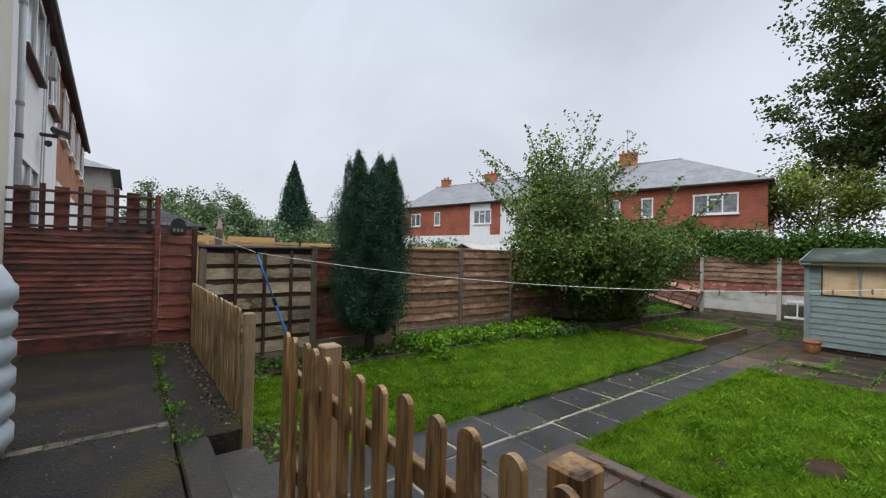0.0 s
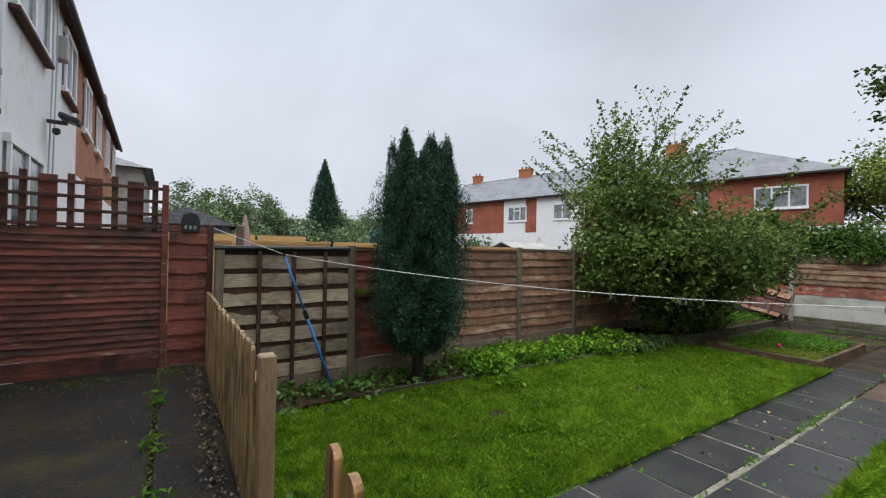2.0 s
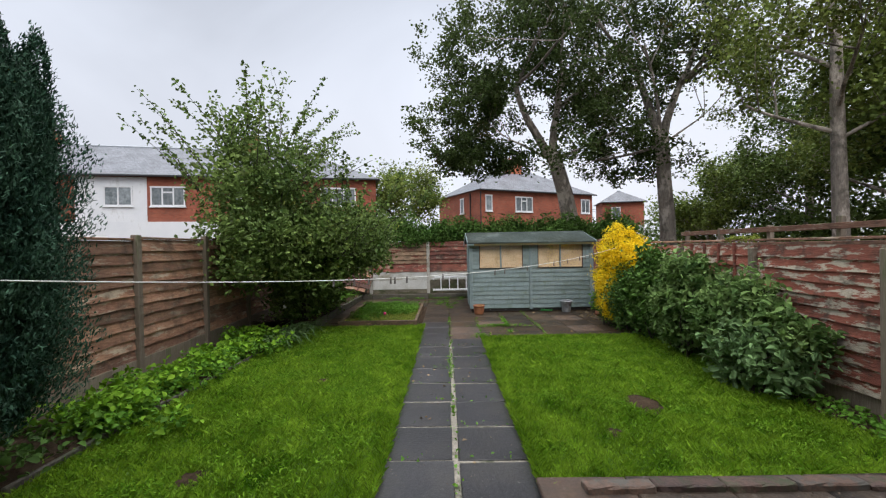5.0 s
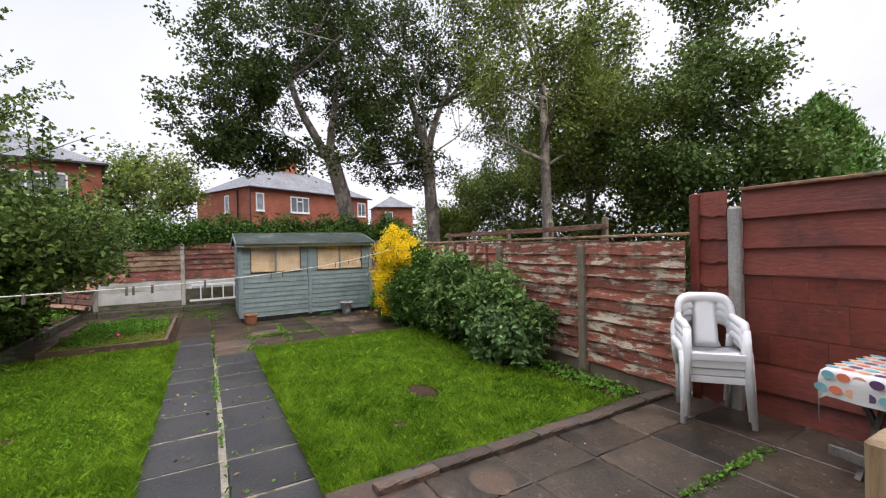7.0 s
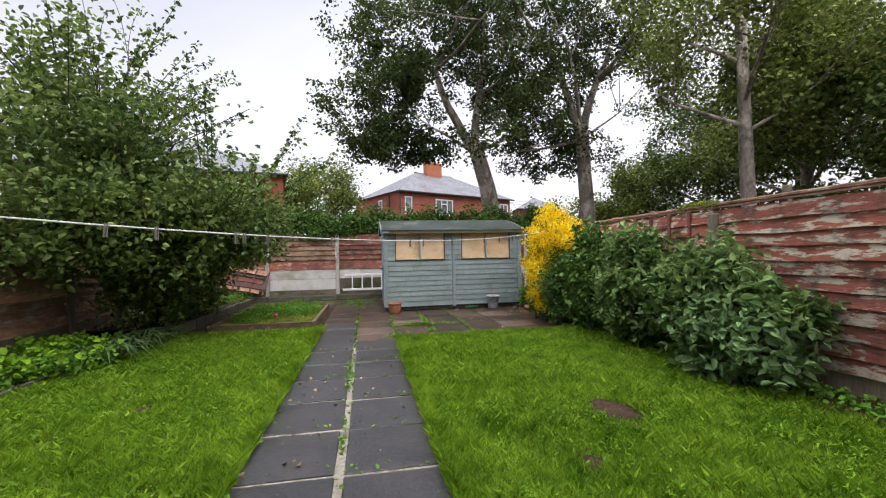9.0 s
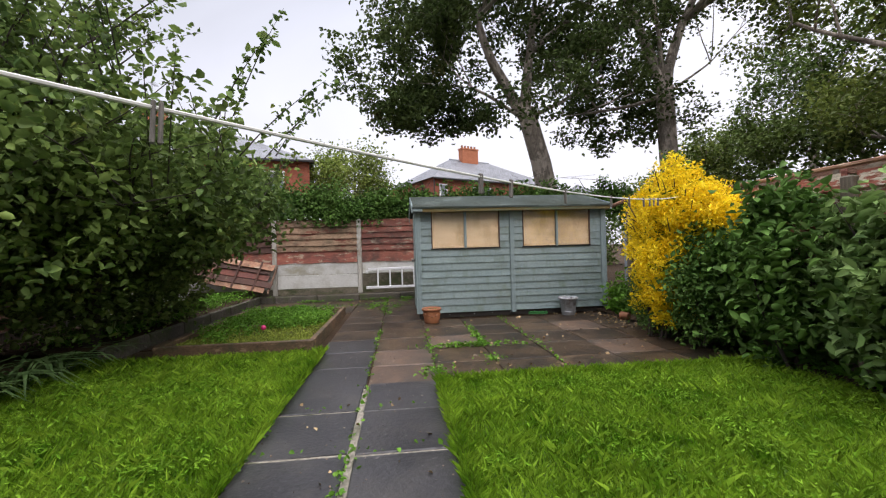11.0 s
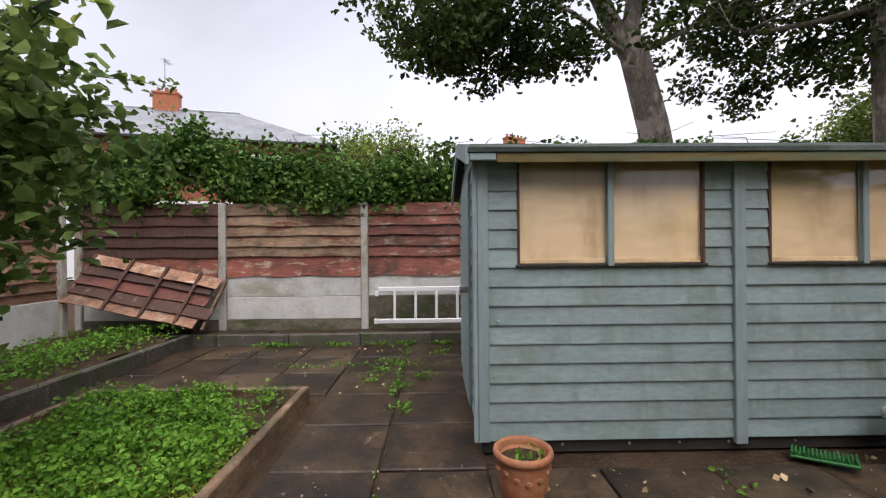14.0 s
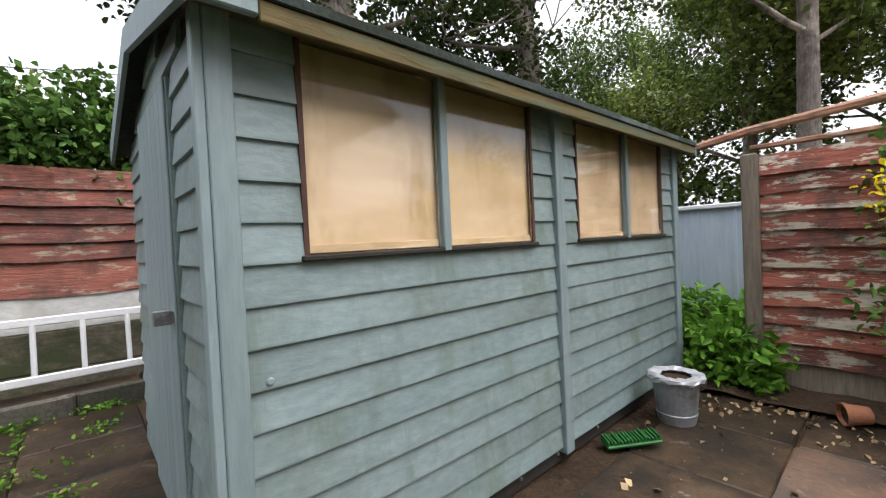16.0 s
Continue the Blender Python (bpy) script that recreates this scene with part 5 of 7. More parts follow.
tree("tall_tree", T1, [0.40, 0.34, 0.30, 0.27], [((17.2, -1.25, 5.0), w, l, r) for w, l, r in (((-0.1, 0.65, 0.9), 3.2, 0.20), ((0.05, -0.12, 1.0), 3.4, 0.20), ((-0.4, 0.8, 0.3), 2.0, 0.07), ((-0.4, -0.9, 0.25), 2.4, 0.07))],
     M_tree, M_bark, 18, 0.17, (0.08, 0.15), "tall broadleaf tree with a forked grey trunk", 21, 3, 3, T1_fill)
T2 = [(15.7, -4.95, 0), (15.72, -4.92, 2.4), (15.66, -4.78, 4.0), (15.6, -4.7, 5.4)]
tree("tall_tree", T2, [0.30, 0.26, 0.24, 0.23], [((15.62, -4.72, 5.2), w, l, r) for w, l, r in (((0.0, 0.36, 1.0), 3.9, 0.17), ((0.1, -0.34, 1.0), 3.9, 0.17), ((0.0, 0.05, 1.0), 3.4, 0.07), ((0.3, -1.0, 0.5), 2.2, 0.05), ((0.1, 1.0, -0.35), 2.4, 0.06))],
     M_tree, M_bark, 15, 0.17, (0.08, 0.15), "tall twin-stemmed tree with peeling bark", 22, 3, 3,
     np.vstack([clumps((16.0, -4.3, 5.0), (1.4, 1.7, 1.2), 50, 38, 0.17, 0.35, 0.7), clumps((15.8, -4.6, 9.5), (1.8, 2.2, 1.8), 80, 42, 0.18, 0.35, 0.7)]))
T3 = [(11.5, -7.1, 0), (11.45, -7.0, 2.5), (11.4, -6.9, 5.5), (11.4, -6.9, 7.5)]
tree("tall_tree", T3, [0.20, 0.17, 0.14, 0.1], [((11.4, -6.9, z), w, l, r) for z, w, l, r in ((4.4, (0.6, 0.8, 0.5), 2.2, 0.06), (5.0, (-0.7, 0.4, 0.5), 2.2, 0.06), (5.5, (0.4, -0.8, 0.6), 2.4, 0.06), (6.5, (-0.3, 0.6, 1), 2.6, 0.07), (7.3, (0.4, -0.2, 1.0), 2.6, 0.08), (4.2, (-0.5, -0.8, 0.5), 2.2, 0.05), (6.0, (0.7, 0.5, 0.8), 2.4, 0.06))],
     M_tree_lt, M_bark, 42, 0.21, (0.075, 0.14), "tall slim tree with yellowing leaves", 23, 2, 4, None)
for k, (x, y, h, leaf, per) in enumerate(((8.6, -11.5, 6.2, M_wood, 20), (13.0, -11.0, 9.0, M_tree_lt, 20), (18.5, -12.5, 7.5, M_wood, 18), (9.8, -12.5, 9.5, M_wood, 24), (22.0, -10.5, 5.0, M_tree_lt, 14), (16.0, -14.5, 9.5, M_wood, 24))):
    tree("tall_tree", [(x, y, 0), (x + 0.1, y, h * 0.35), (x, y + 0.1, h * 0.6)], [0.2, 0.17, 0.13], [((x, y, h * f), w, l, 0.07) for f, w, l in ((0.3, (0.8, 0.5, 0.5), h * 0.28), (0.35, (-0.8, 0.4, 0.5), h * 0.28), (0.4, (0.1, 0.9, 0.5), h * 0.28), (0.55, (0.5, -0.5, 0.9), h * 0.28), (0.58, (-0.5, 0.3, 1), h * 0.3))],
         leaf, M_bark, int(per * 2.2), 0.27, (0.10, 0.18), "leafy broadleaf tree in the woodland beyond", 40 + k, 2, 4, None)
tree("tall_tree", [(32.5, 6.3, 0), (32.5, 6.3, 4.0)], [0.2, 0.15], [((32.5, 6.3, z), w, 2.2, 0.06) for z, w in ((3.8, (0.5, 0.5, 1)), (3.9, (-0.5, -0.5, 1)), (3.4, (-0.7, 0.5, 0.6)), (3.2, (0.5, -0.7, 0.6)))],
     M_tree_lt, M_bark_dk, 14, 0.4, (0.15, 0.26), "round green tree beside the brick houses", 60, 2, 4, clumps((32.5, 6.2, 5.4), (2.7, 2.7, 2.2), 120, 40, 0.32, 0.4))
# far trees and hedge, their haze painted into the leaf colour
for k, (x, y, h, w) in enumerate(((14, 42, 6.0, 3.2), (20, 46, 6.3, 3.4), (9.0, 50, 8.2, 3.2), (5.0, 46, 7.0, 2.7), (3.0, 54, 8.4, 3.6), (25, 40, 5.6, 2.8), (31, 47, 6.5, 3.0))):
    t = thing("far_tree", x, y, 0, "broadleaf tree beyond the gardens in haze-paled green", "tree", "far trees")
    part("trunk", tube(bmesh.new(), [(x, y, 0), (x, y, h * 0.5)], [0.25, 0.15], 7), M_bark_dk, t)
    put("crown", leaf_mesh("crown", np.vstack([clumps((x, y, h * 0.55), (w, w, h * 0.42), 190, 36, 0.32, 0.5), clumps((x + w * 0.5, y - 0.8, h * 0.4), (w * 0.7, w * 0.7, h * 0.33), 100, 34, 0.3, 0.5)]), 0.18, 0.34, M_far_hazed, 0.7, 0.4), t)
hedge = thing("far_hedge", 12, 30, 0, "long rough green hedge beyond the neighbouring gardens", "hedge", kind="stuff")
put("foliage", leaf_mesh("foliage", np.vstack([clumps((2 + k * 2.0, 33 + 1.5 * math.sin(k), 1.7 + 0.4 * math.sin(k * 1.7)), (1.5, 1.2, 1.6), 60, 20, 0.28, 0.4) for k in range(14)]), 0.2, 0.36, M_far_hazed, 0.7, 0.4), hedge)
wood = thing("far_hedge", 30, -12, 0, "dark green belt of bushes beyond the fences", "hedge", kind="stuff")
put("foliage", leaf_mesh("foliage", np.vstack([clumps((17 + k * 1.5, -13 + 0.55 * k + 0.8 * math.sin(k * 2), 1.6 + 0.5 * math.sin(k * 1.3)), (1.4, 1.2, 1.9), 60, 20, 0.26, 0.4) for k in range(14)] + [clumps((5 + k * 1.3, -11.0 - 0.5 * math.sin(k * 2), 1.7), (1.3, 1.0, 1.6), 60, 20, 0.26, 0.4) for k in range(10)]), 0.14, 0.24, M_wood, 0.7, 0.4), wood)

# ---- houses ----
def uv_box(bm):
    """Gives every face real-size map coordinates along its own plane."""
    uv = bm.loops.layers.uv.new("UVMap")
    for f in bm.faces:
        n = f.normal
        side = Vector((-n.y, n.x, 0))
        side = side.normalized() if side.length > 1e-4 else Vector((1, 0, 0))
        upv = n.cross(side)
        for lp in f.loops:
            lp[uv].uv = (lp.vert.co.dot(side), lp.vert.co.dot(upv))
    return bm


def far_window(parent, base, x, z, w, h, panes, y=-0.02, opener=False, sill=None):
    """A white-framed window set into a wall; local x along the wall, y out of it."""
    win = part("window", box(x, x + w, y - 0.012, y + 0.025, z, z + h), M_grey_pane, parent, m=base)
    bm = bmesh.new()
    t = 0.085
    add_box(bm, x - 0.02, x + w + 0.02, y - 0.05, y + 0.024, z - 0.02, z + t)
    add_box(bm, x - 0.02, x + w + 0.02, y - 0.05, y + 0.024, z + h - t, z + h + 0.02)
    for k in range(panes + 1):
        xx = x + (w - t) * k / panes
        add_box(bm, xx, xx + t, y - 0.046, y + 0.023, z + t, z + h - t)
    if opener:
        add_box(bm, x + w * 0.34, x + w * 0.66, y - 0.044, y + 0.022, z + h * 0.68, z + h * 0.68 + t)
    part("frame", bm, M_upvc, win, m=base)
    part("sill", box(x - 0.06, x + w + 0.06, y - 0.09, y + 0.02, z - 0.09, z - 0.025, 0.01), M_upvc if sill is None else sill, win, m=base)
    return win


def house(x, y, turn, length, depth, eave, rise, wins, label, wall_mat, hip_l=True, hip_r=True, chimneys=(), render_below=0.0, over=0.3):
    """A house block: local x along the front, front at local y = 0 facing -y."""
    h = thing("house", x, y, 0, label, "house")
    h.matrix_basis = pose(x, y, 0, 0, 0, turn)
    base = h.matrix_basis.copy()
    bm = box(0, length, 0, depth, render_below, eave)
    bm.normal_update()
    part("wall", uv_box(bm), wall_mat, h, m=base)
    if render_below:
        part("rendered_wall", box(-0.03, length + 0.03, -0.03, depth, 0, render_below), M_render_white, h, "white rendered lower wall", m=base)
    bm = bmesh.new()
    o = over
    a = [bm.verts.new(p) for p in ((-o, -o, eave), (length + o, -o, eave), (length + o, depth + o, eave), (-o, depth + o, eave))]
    xl, xr = (depth / 2 if hip_l else -o), (length - depth / 2 if hip_r else length + o)
    r0, r1 = bm.verts.new((xl, depth / 2, eave + rise)), bm.verts.new((xr, depth / 2, eave + rise))
    for f in ((a[0], a[1], r1, r0), (a[1], a[2], r1), (a[2], a[3], r0, r1), (a[3], a[0], r0)):
        bm.faces.new(f)
    bm.faces.new(a[::-1])
    bmesh.ops.recalc_face_normals(bm, faces=bm.faces[:])
    bm.normal_update()
    roof = part("roof", uv_box(bm), M_slate_far, h, "grey slate roof", m=base)
    part("ridge", tube(bmesh.new(), [(xl, depth / 2, eave + rise + 0.02), (xr, depth / 2, eave + rise + 0.02)], [0.09, 0.09], 6), M_pipe, roof, m=base)
    part("gutter", box(-o, length + o, -o - 0.1, -o + 0.01, eave - 0.12, eave + 0.01, 0.02), M_black, h, m=base)
    for cx, cy, cw, top in chimneys:
        bm = box(cx - cw / 2, cx + cw / 2, cy - 0.3, cy + 0.3, eave + 0.6, top - 0.12)
        add_box(bm, cx - cw / 2 - 0.05, cx + cw / 2 + 0.05, cy - 0.35, cy + 0.35, top - 0.12, top)
        ch = part("chimney", bm, M_chim, h, "orange brick chimney stack", m=base)
        n = max(2, int(cw / 0.35))
        for k in range(n):
            px = cx - cw / 2 + cw * (k + 0.5) / n
            bm = lathe([(0.11, 0), (0.09, 0.25), (0.11, 0.27), (0.08, 0.28)], 8)
            part("chimney_pot", bm, M_terracotta, ch, m=base @ pose(px, cy, top))
    for wx, wz, ww, wh, pn in wins:
        far_window(h, base, wx, wz, ww, wh, pn, -0.02, pn > 2)
    return h


# brick terrace row to the north-east: front runs from its right corner back to the left
ang = math.degrees(math.atan2(7.9 - 37.6, 30.2 - 23.6))
row_ne = house(23.6, 37.6, ang, 30.4, 11.0, 6.55, 3.0, [(26.6, 4.65, 2.4, 1.25, 3), (23.5, 4.6, 0.75, 1.3, 1), (21.0, 4.6, 1.1, 1.3, 2), (16.2, 4.6, 2.0, 1.25, 3), (13.6, 4.6, 1.6, 1.25, 2), (9.2, 4.6, 1.9, 1.25, 3), (4.4, 4.6, 0.75, 1.3, 1), (1.2, 4.6, 1.3, 1.25, 2)],
      "long red brick terrace row with a grey slate roof", M_brick_far, False, True, ((21.0, 5.5, 1.3, 10.5), (7.4, 5.5, 1.3, 10.3), (1.2, 5.5, 1.0, 10.3)), 3.6)
for xa, xb in ((8.75, 10.98), (12.05, 16.0)):
    part("rendered_panel", box(xa, xb, -0.022, 0.0, 3.6, 6.43), M_render_white, row_ne, "white rendered bay of the upper wall", m=row_ne.matrix_basis.copy())
# brick houses behind the shed
hb = house(36.6, -0.05, -64, 12.9, 8.4, 6.6, 2.6, [(0.45, 4.75, 0.7, 1.4, 1), (3.6, 4.75, 1.9, 1.35, 3), (11.4, 4.75, 1.1, 1.35, 2)], "red brick house with a slate hipped roof", M_brick_far, True, True, ((6.2, 4.0, 1.8, 10.3),))
SIDE = hb.matrix_basis @ pose(0, 8.4, 0, 0, 0, -90)
far_window(hb, SIDE, 4.7, 4.75, 0.7, 1.4, 1)
part("drainpipe", tube(bmesh.new(), [(6.7, -0.09, 0), (6.7, -0.09, 6.45)], [0.06, 0.06], 6), M_black, hb, m=SIDE)
part("drainpipe", tube(bmesh.new(), [(-0.05, -0.09, 0), (-0.05, -0.09, 6.45)], [0.05, 0.05], 6), M_black, hb, m=hb.matrix_basis.copy())
house(50, -15.6, -100, 4.6, 4.2, 6.6, 1.5, [(1.0, 4.6, 1.0, 1.4, 1)], "distant red brick house with white render below", M_brick_far, True, True, (), 3.8)
house(33, 62, -60, 9, 8, 6.0, 2.8, [], "distant house with a brown chimney above the trees", M_brick_far, True, True, ((4.5, 4, 1.5, 10.6),))

# houses whose back walls line the terrace
home = thing("home_wall", -0.62, 2, 0, "cream rendered back wall of the house", "house", kind="structure")
part("wall", box(-0.9, -0.62, -4.0, 6.98, 0, 6.0), M_render_cream, home)
part("eaves", box(-0.9, -0.25, -4.0, 6.98, 6.0, 6.2), M_fence_dark, home)
nb = thing("neighbour_house", -0.8, 10, 0, "white rendered neighbouring house with dark eaves", "house")
part("wall", box(-7.0, -0.80, 6.985, 13.4, 0, 5.94), M_render_white, nb)
NB = Matrix.Translation((-0.80, 0, 0)) @ Matrix(((0, -1, 0, 0), (1, 0, 0, 0), (0, 0, 1, 0), (0, 0, 0, 1)))
far_window(nb, NB, 8.3, 4.62, 1.9, 1.15, 2, -0.02, sill=M_fence_dark)
far_window(nb, NB, 11.6, 4.62, 1.2, 1.15, 2, -0.02, sill=M_fence_dark)
far_window(nb, NB, 8.2, 1.7, 1.8, 1.35, 2, -0.02, sill=M_fence_dark)
nb2 = thing("neighbour_house", -0.8, 18, 0, "orange brick neighbouring house with white render below", "house")
bm = box(-7.0, -0.80, 13.41, 24, 3.3, 5.94)
bm.normal_update()
part("wall", uv_box(bm), M_orange_far, nb2)
part("rendered_wall", box(-7.0, -0.77, 13.41, 24, 0, 3.3), M_render_white, nb2)
for y in (14.2, 16.6, 19.4, 22.0):
    far_window(nb2, NB, y, 4.5, 1.1, 1.2, 2, -0.02)
roof_n = thing("terrace_roof", -3.5, 12, 6, "long dark slate roof over the terraced houses", "roof", kind="structure")
bm = prism([(-0.55, 5.95), (-0.55, 6.03), (-3.6, 8.3), (-7.3, 6.03), (-7.3, 5.95)], 31.2)
part("slates", bm, M_fence_dark, roof_n, m=pose(0, -7, 0))
part("gutter", tube(bmesh.new(), [(-0.52, -4, 5.94), (-0.52, 24.2, 5.94)], [0.06, 0.06], 8), M_black, roof_n)
part("chimney", box(-1.7, -1.0, 23.2, 23.9, 6.0, 8.0, 0.02), M_chim, roof_n)
ROW = pose(-0.8, 9.5, 0, 0, 0, 1.5) @ pose(0.8, -9.5, 0)
for ob in (nb, nb2):
    ob.matrix_basis = ROW @ ob.matrix_basis
ROW = ROW @ pose(-0.1, 0, 0)
for ob in (roof_n,):
    ob.matrix_basis = ROW @ ob.matrix_basis
dp = thing("downpipe", -0.53, 7.06, 0, "grey plastic downpipe on the house wall", "pipe")
part("pipe", tube(bmesh.new(), [(-0.55, 7.06, 0.0), (-0.55, 7.06, 6.0)], [0.034, 0.034], 12), M_pipe, dp, smooth=True)
for z in (1.6, 3.02, 3.4, 4.6):
    part("collar", tube(bmesh.new(), [(-0.55, 7.06, z), (-0.55, 7.06, z + 0.05)], [0.042, 0.042], 12), M_black if z == 3.02 else M_zinc, dp)
house(-0.35, 27, 90, 8.0, 6.5, 5.7, 1.5, [], "hipped end house of the terraced row", M_concrete, True, True)
hh = house(3.6, 27, 90, 5, 4, 3.0, 0.9, [], "grey roofed outbuilding in a neighbouring garden", M_slate_far, False, False)
house(-9.0, 46, 0, 7.5, 6, 6.3, 1.9, [], "far grey house end with a dark roof", M_slate_far, True, True)

# security lamp and cables on the neighbour's wall
fl = thing("flood_lamp", -0.75, 10.3, 3.8, "black security floodlight on the white wall", "lamp")
part("bracket", box(-0.80, -0.55, 10.28, 10.34, 3.70, 3.76, 0.01), M_black, fl)
part("head", box(-0.13, 0.13, -0.16, 0.16, -0.045, 0.045, 0.02), M_black, fl, m=pose(-0.52, 10.31, 3.80, 0, 18, 0))
part("sensor", lathe([(0.01, 0), (0.05, 0.03), (0.05, 0.1), (0.01, 0.12)], 10), M_black, fl, m=pose(-0.68, 10.3, 3.52))
cab = thing("wall_cable", -0.78, 10.6, 3, "thin grey cables hanging down the wall", "cable")
for k in range(2):
    part("cable", tube(bmesh.new(), [(-0.78, 10.45 + k * 0.3, 5.9), (-0.78, 10.5 + k * 0.25, 4.4), (-0.78, 10.35 + k * 0.3, 2.6)], [0.012] * 3, 5), M_pipe, cab)
box_m = thing("junction_box", -0.75, 11.2, 5.2, "pale grey box on the wall", "box")
part("case", box(-0.86, -0.70, 11.05, 11.3, 5.0, 5.4, 0.01), M_concrete, box_m)

# ---- loose things ----
# water butt
wb = thing("water_butt", -0.30, 3.72, 0.48, "pale blue-grey ribbed plastic water butt", "water butt")
prof = [(0.0, 0.0), (0.26, 0.0), (0.29, 0.03)]
for k in range(6):
    z = 0.06 + k * 0.17
    prof += [(0.30, z), (0.325, z + 0.03), (0.325, z + 0.11), (0.30, z + 0.14)]
prof += [(0.29, 1.08), (0.25, 1.15), (0.0, 1.17)]
part("body", lathe(prof, 32), M_butt, wb, m=pose(-0.34, 3.74, 0.48), smooth=True)

# washing line, prop, pegs
la, lb = Vector((1.25, 6.93, 2.02)), Vector((9.75, -0.95, 1.70))
pt = Vector((2.0, 6.6, 1.72))
line = thing("washing_line", 6, 3, 1.6, "white rope washing line across the garden", "washing line")
pts = [la.lerp(pt, k / 4) for k in range(4)]
lp = [pt.lerp(lb, k / 30) - Vector((0, 0, 0.36 * 4 * (k / 30) * (1 - k / 30))) for k in range(31)]
part("rope", tube(bmesh.new(), pts + lp, [0.004] * (len(pts) + len(lp)), 6), M_line, line)
peg = mesh_of("clothes_peg", add_box(box(-0.006, 0.006, -0.009, -0.002, -0.06, 0.012, 0.002), -0.006, 0.006, 0.002, 0.009, -0.06, 0.012, 0.002), M_table)
for f in (0.34, 0.36, 0.40, 0.405, 0.42, 0.47, 0.56, 0.58, 0.63, 0.70, 0.74, 0.78, 0.80, 0.815, 0.83):
    k = int(f * 30)
    p = lp[k].lerp(lp[min(k + 1, 30)], f * 30 - k)
    tagged(put("clothes_peg", peg, None, Matrix.Translation(p) @ pose(0, 0, 0, R.uniform(-6, 6), 0, R.uniform(30, 60))), "small dark clothes peg on the line", "clothes peg", "pegs on the line")
prop = thing("line_prop", 2.6, 6.5, 0.1, "blue metal clothes prop leaning under the line", "clothes prop")
pa, pb = Vector((2.60, 6.48, 0.02)), Vector((2.0, 6.6, 1.70))
part("lower_tube", tube(bmesh.new(), [pa, pa.lerp(pb, 0.58)], [0.017, 0.017], 8), M_blue, prop, smooth=True)
part("upper_tube", tube(bmesh.new(), [pa.lerp(pb, 0.58), pb], [0.013, 0.013], 8), M_blue, prop, smooth=True)
part("clamp", tube(bmesh.new(), [pa.lerp(pb, 0.55), pa.lerp(pb, 0.61)], [0.028, 0.028], 8), M_black, prop)
part("hook", tube(bmesh.new(), [pb, pb + Vector((0, 0, 0.03))], [0.02, 0.018], 8), M_black, prop)

# ladder lying along the kerb
lad = thing("ladder", 14.6, 2.6, 0.2, "white aluminium ladder lying along the fence", "ladder")
for z, x in ((0.68, 14.66), (0.26, 14.60)):
    part("stile", box(x - 0.015, x + 0.015, 0.4, 3.42, z - 0.03, z + 0.03, 0.006), M_alu, lad)
for k in range(10):
    part("rung", tube(bmesh.new(), [(14.605, 3.20 - k * 0.28, 0.28), (14.655, 3.20 - k * 0.28, 0.66)], [0.018, 0.018], 8), M_alu, lad)
for z, x in ((0.62, 14.66), (0.26, 14.60)):
    part("end_cap", box(x - 0.02, x + 0.02, 3.42, 3.47, z - 0.035, z + 0.035, 0.006), M_upvc, lad)

# fallen fence panel
fp = thing("fallen_panel", 14.4, 6.6, 0.2, "broken red-brown fence panel leaning against the fence", "fence panel")
fx, fz = Vector((0.03, -1.78, -0.37)).normalized(), Vector((0.38, 0.05, 0.61)).normalized()
fy = fz.cross(fx).normalized()
fz = fx.cross(fy)
FP = Matrix.Translation((14.3, 7.3, 0.58)) @ Matrix((fx, fy, fz)).transposed().to_4x4()
for k in range(5):
    put("board", (B_worn, B_dark, B_red, B_dark, B_worn)[k][k % 4], fp, FP @ pose(0, 0, k * 0.142, R.uniform(-3, 3), R.uniform(-1.6, 1.6), R.uniform(-1.5, 1.5)) @ Matrix.Diagonal((1.78 + R.uniform(-0.14, 0.03), 1.3, 0.165 / 0.16, 1)))
for bx in (0.52, 0.98, 1.42):
    part("batten", box(bx - 0.02, bx + 0.02, -0.072, -0.045, -0.01, 0.74, 0.005), M_fence_dark, fp, m=FP)
for bx in (0.012, 1.75):
    part("end_batten", box(bx - 0.018, bx + 0.018, -0.03, 0.01, -0.01, 0.72, 0.004), M_fence_worn_x, fp, m=FP)

# pots and bucket
def pot(name, x, y, z, r, h, material, label, cat, turn=(0, 0, 0)):
    t = thing(name, x, y, z, label, cat)
    t.matrix_basis = pose(x, y, z, *turn)
    base = t.matrix_basis.copy()
    part("body", lathe([(0, 0), (r * 0.78, 0), (r * 0.97, h * 0.78), (r * 1.06, h * 0.8), (r * 1.06, h * 0.99), (r * 1.0, h), (r * 0.93, h * 0.99), (r * 0.88, h * 0.8)], 24), material, t, m=base, smooth=False)
    part("compost", lathe([(0, h * 0.84), (r * 0.89, h * 0.82)], 24), M_soil, t, m=base)
    return t


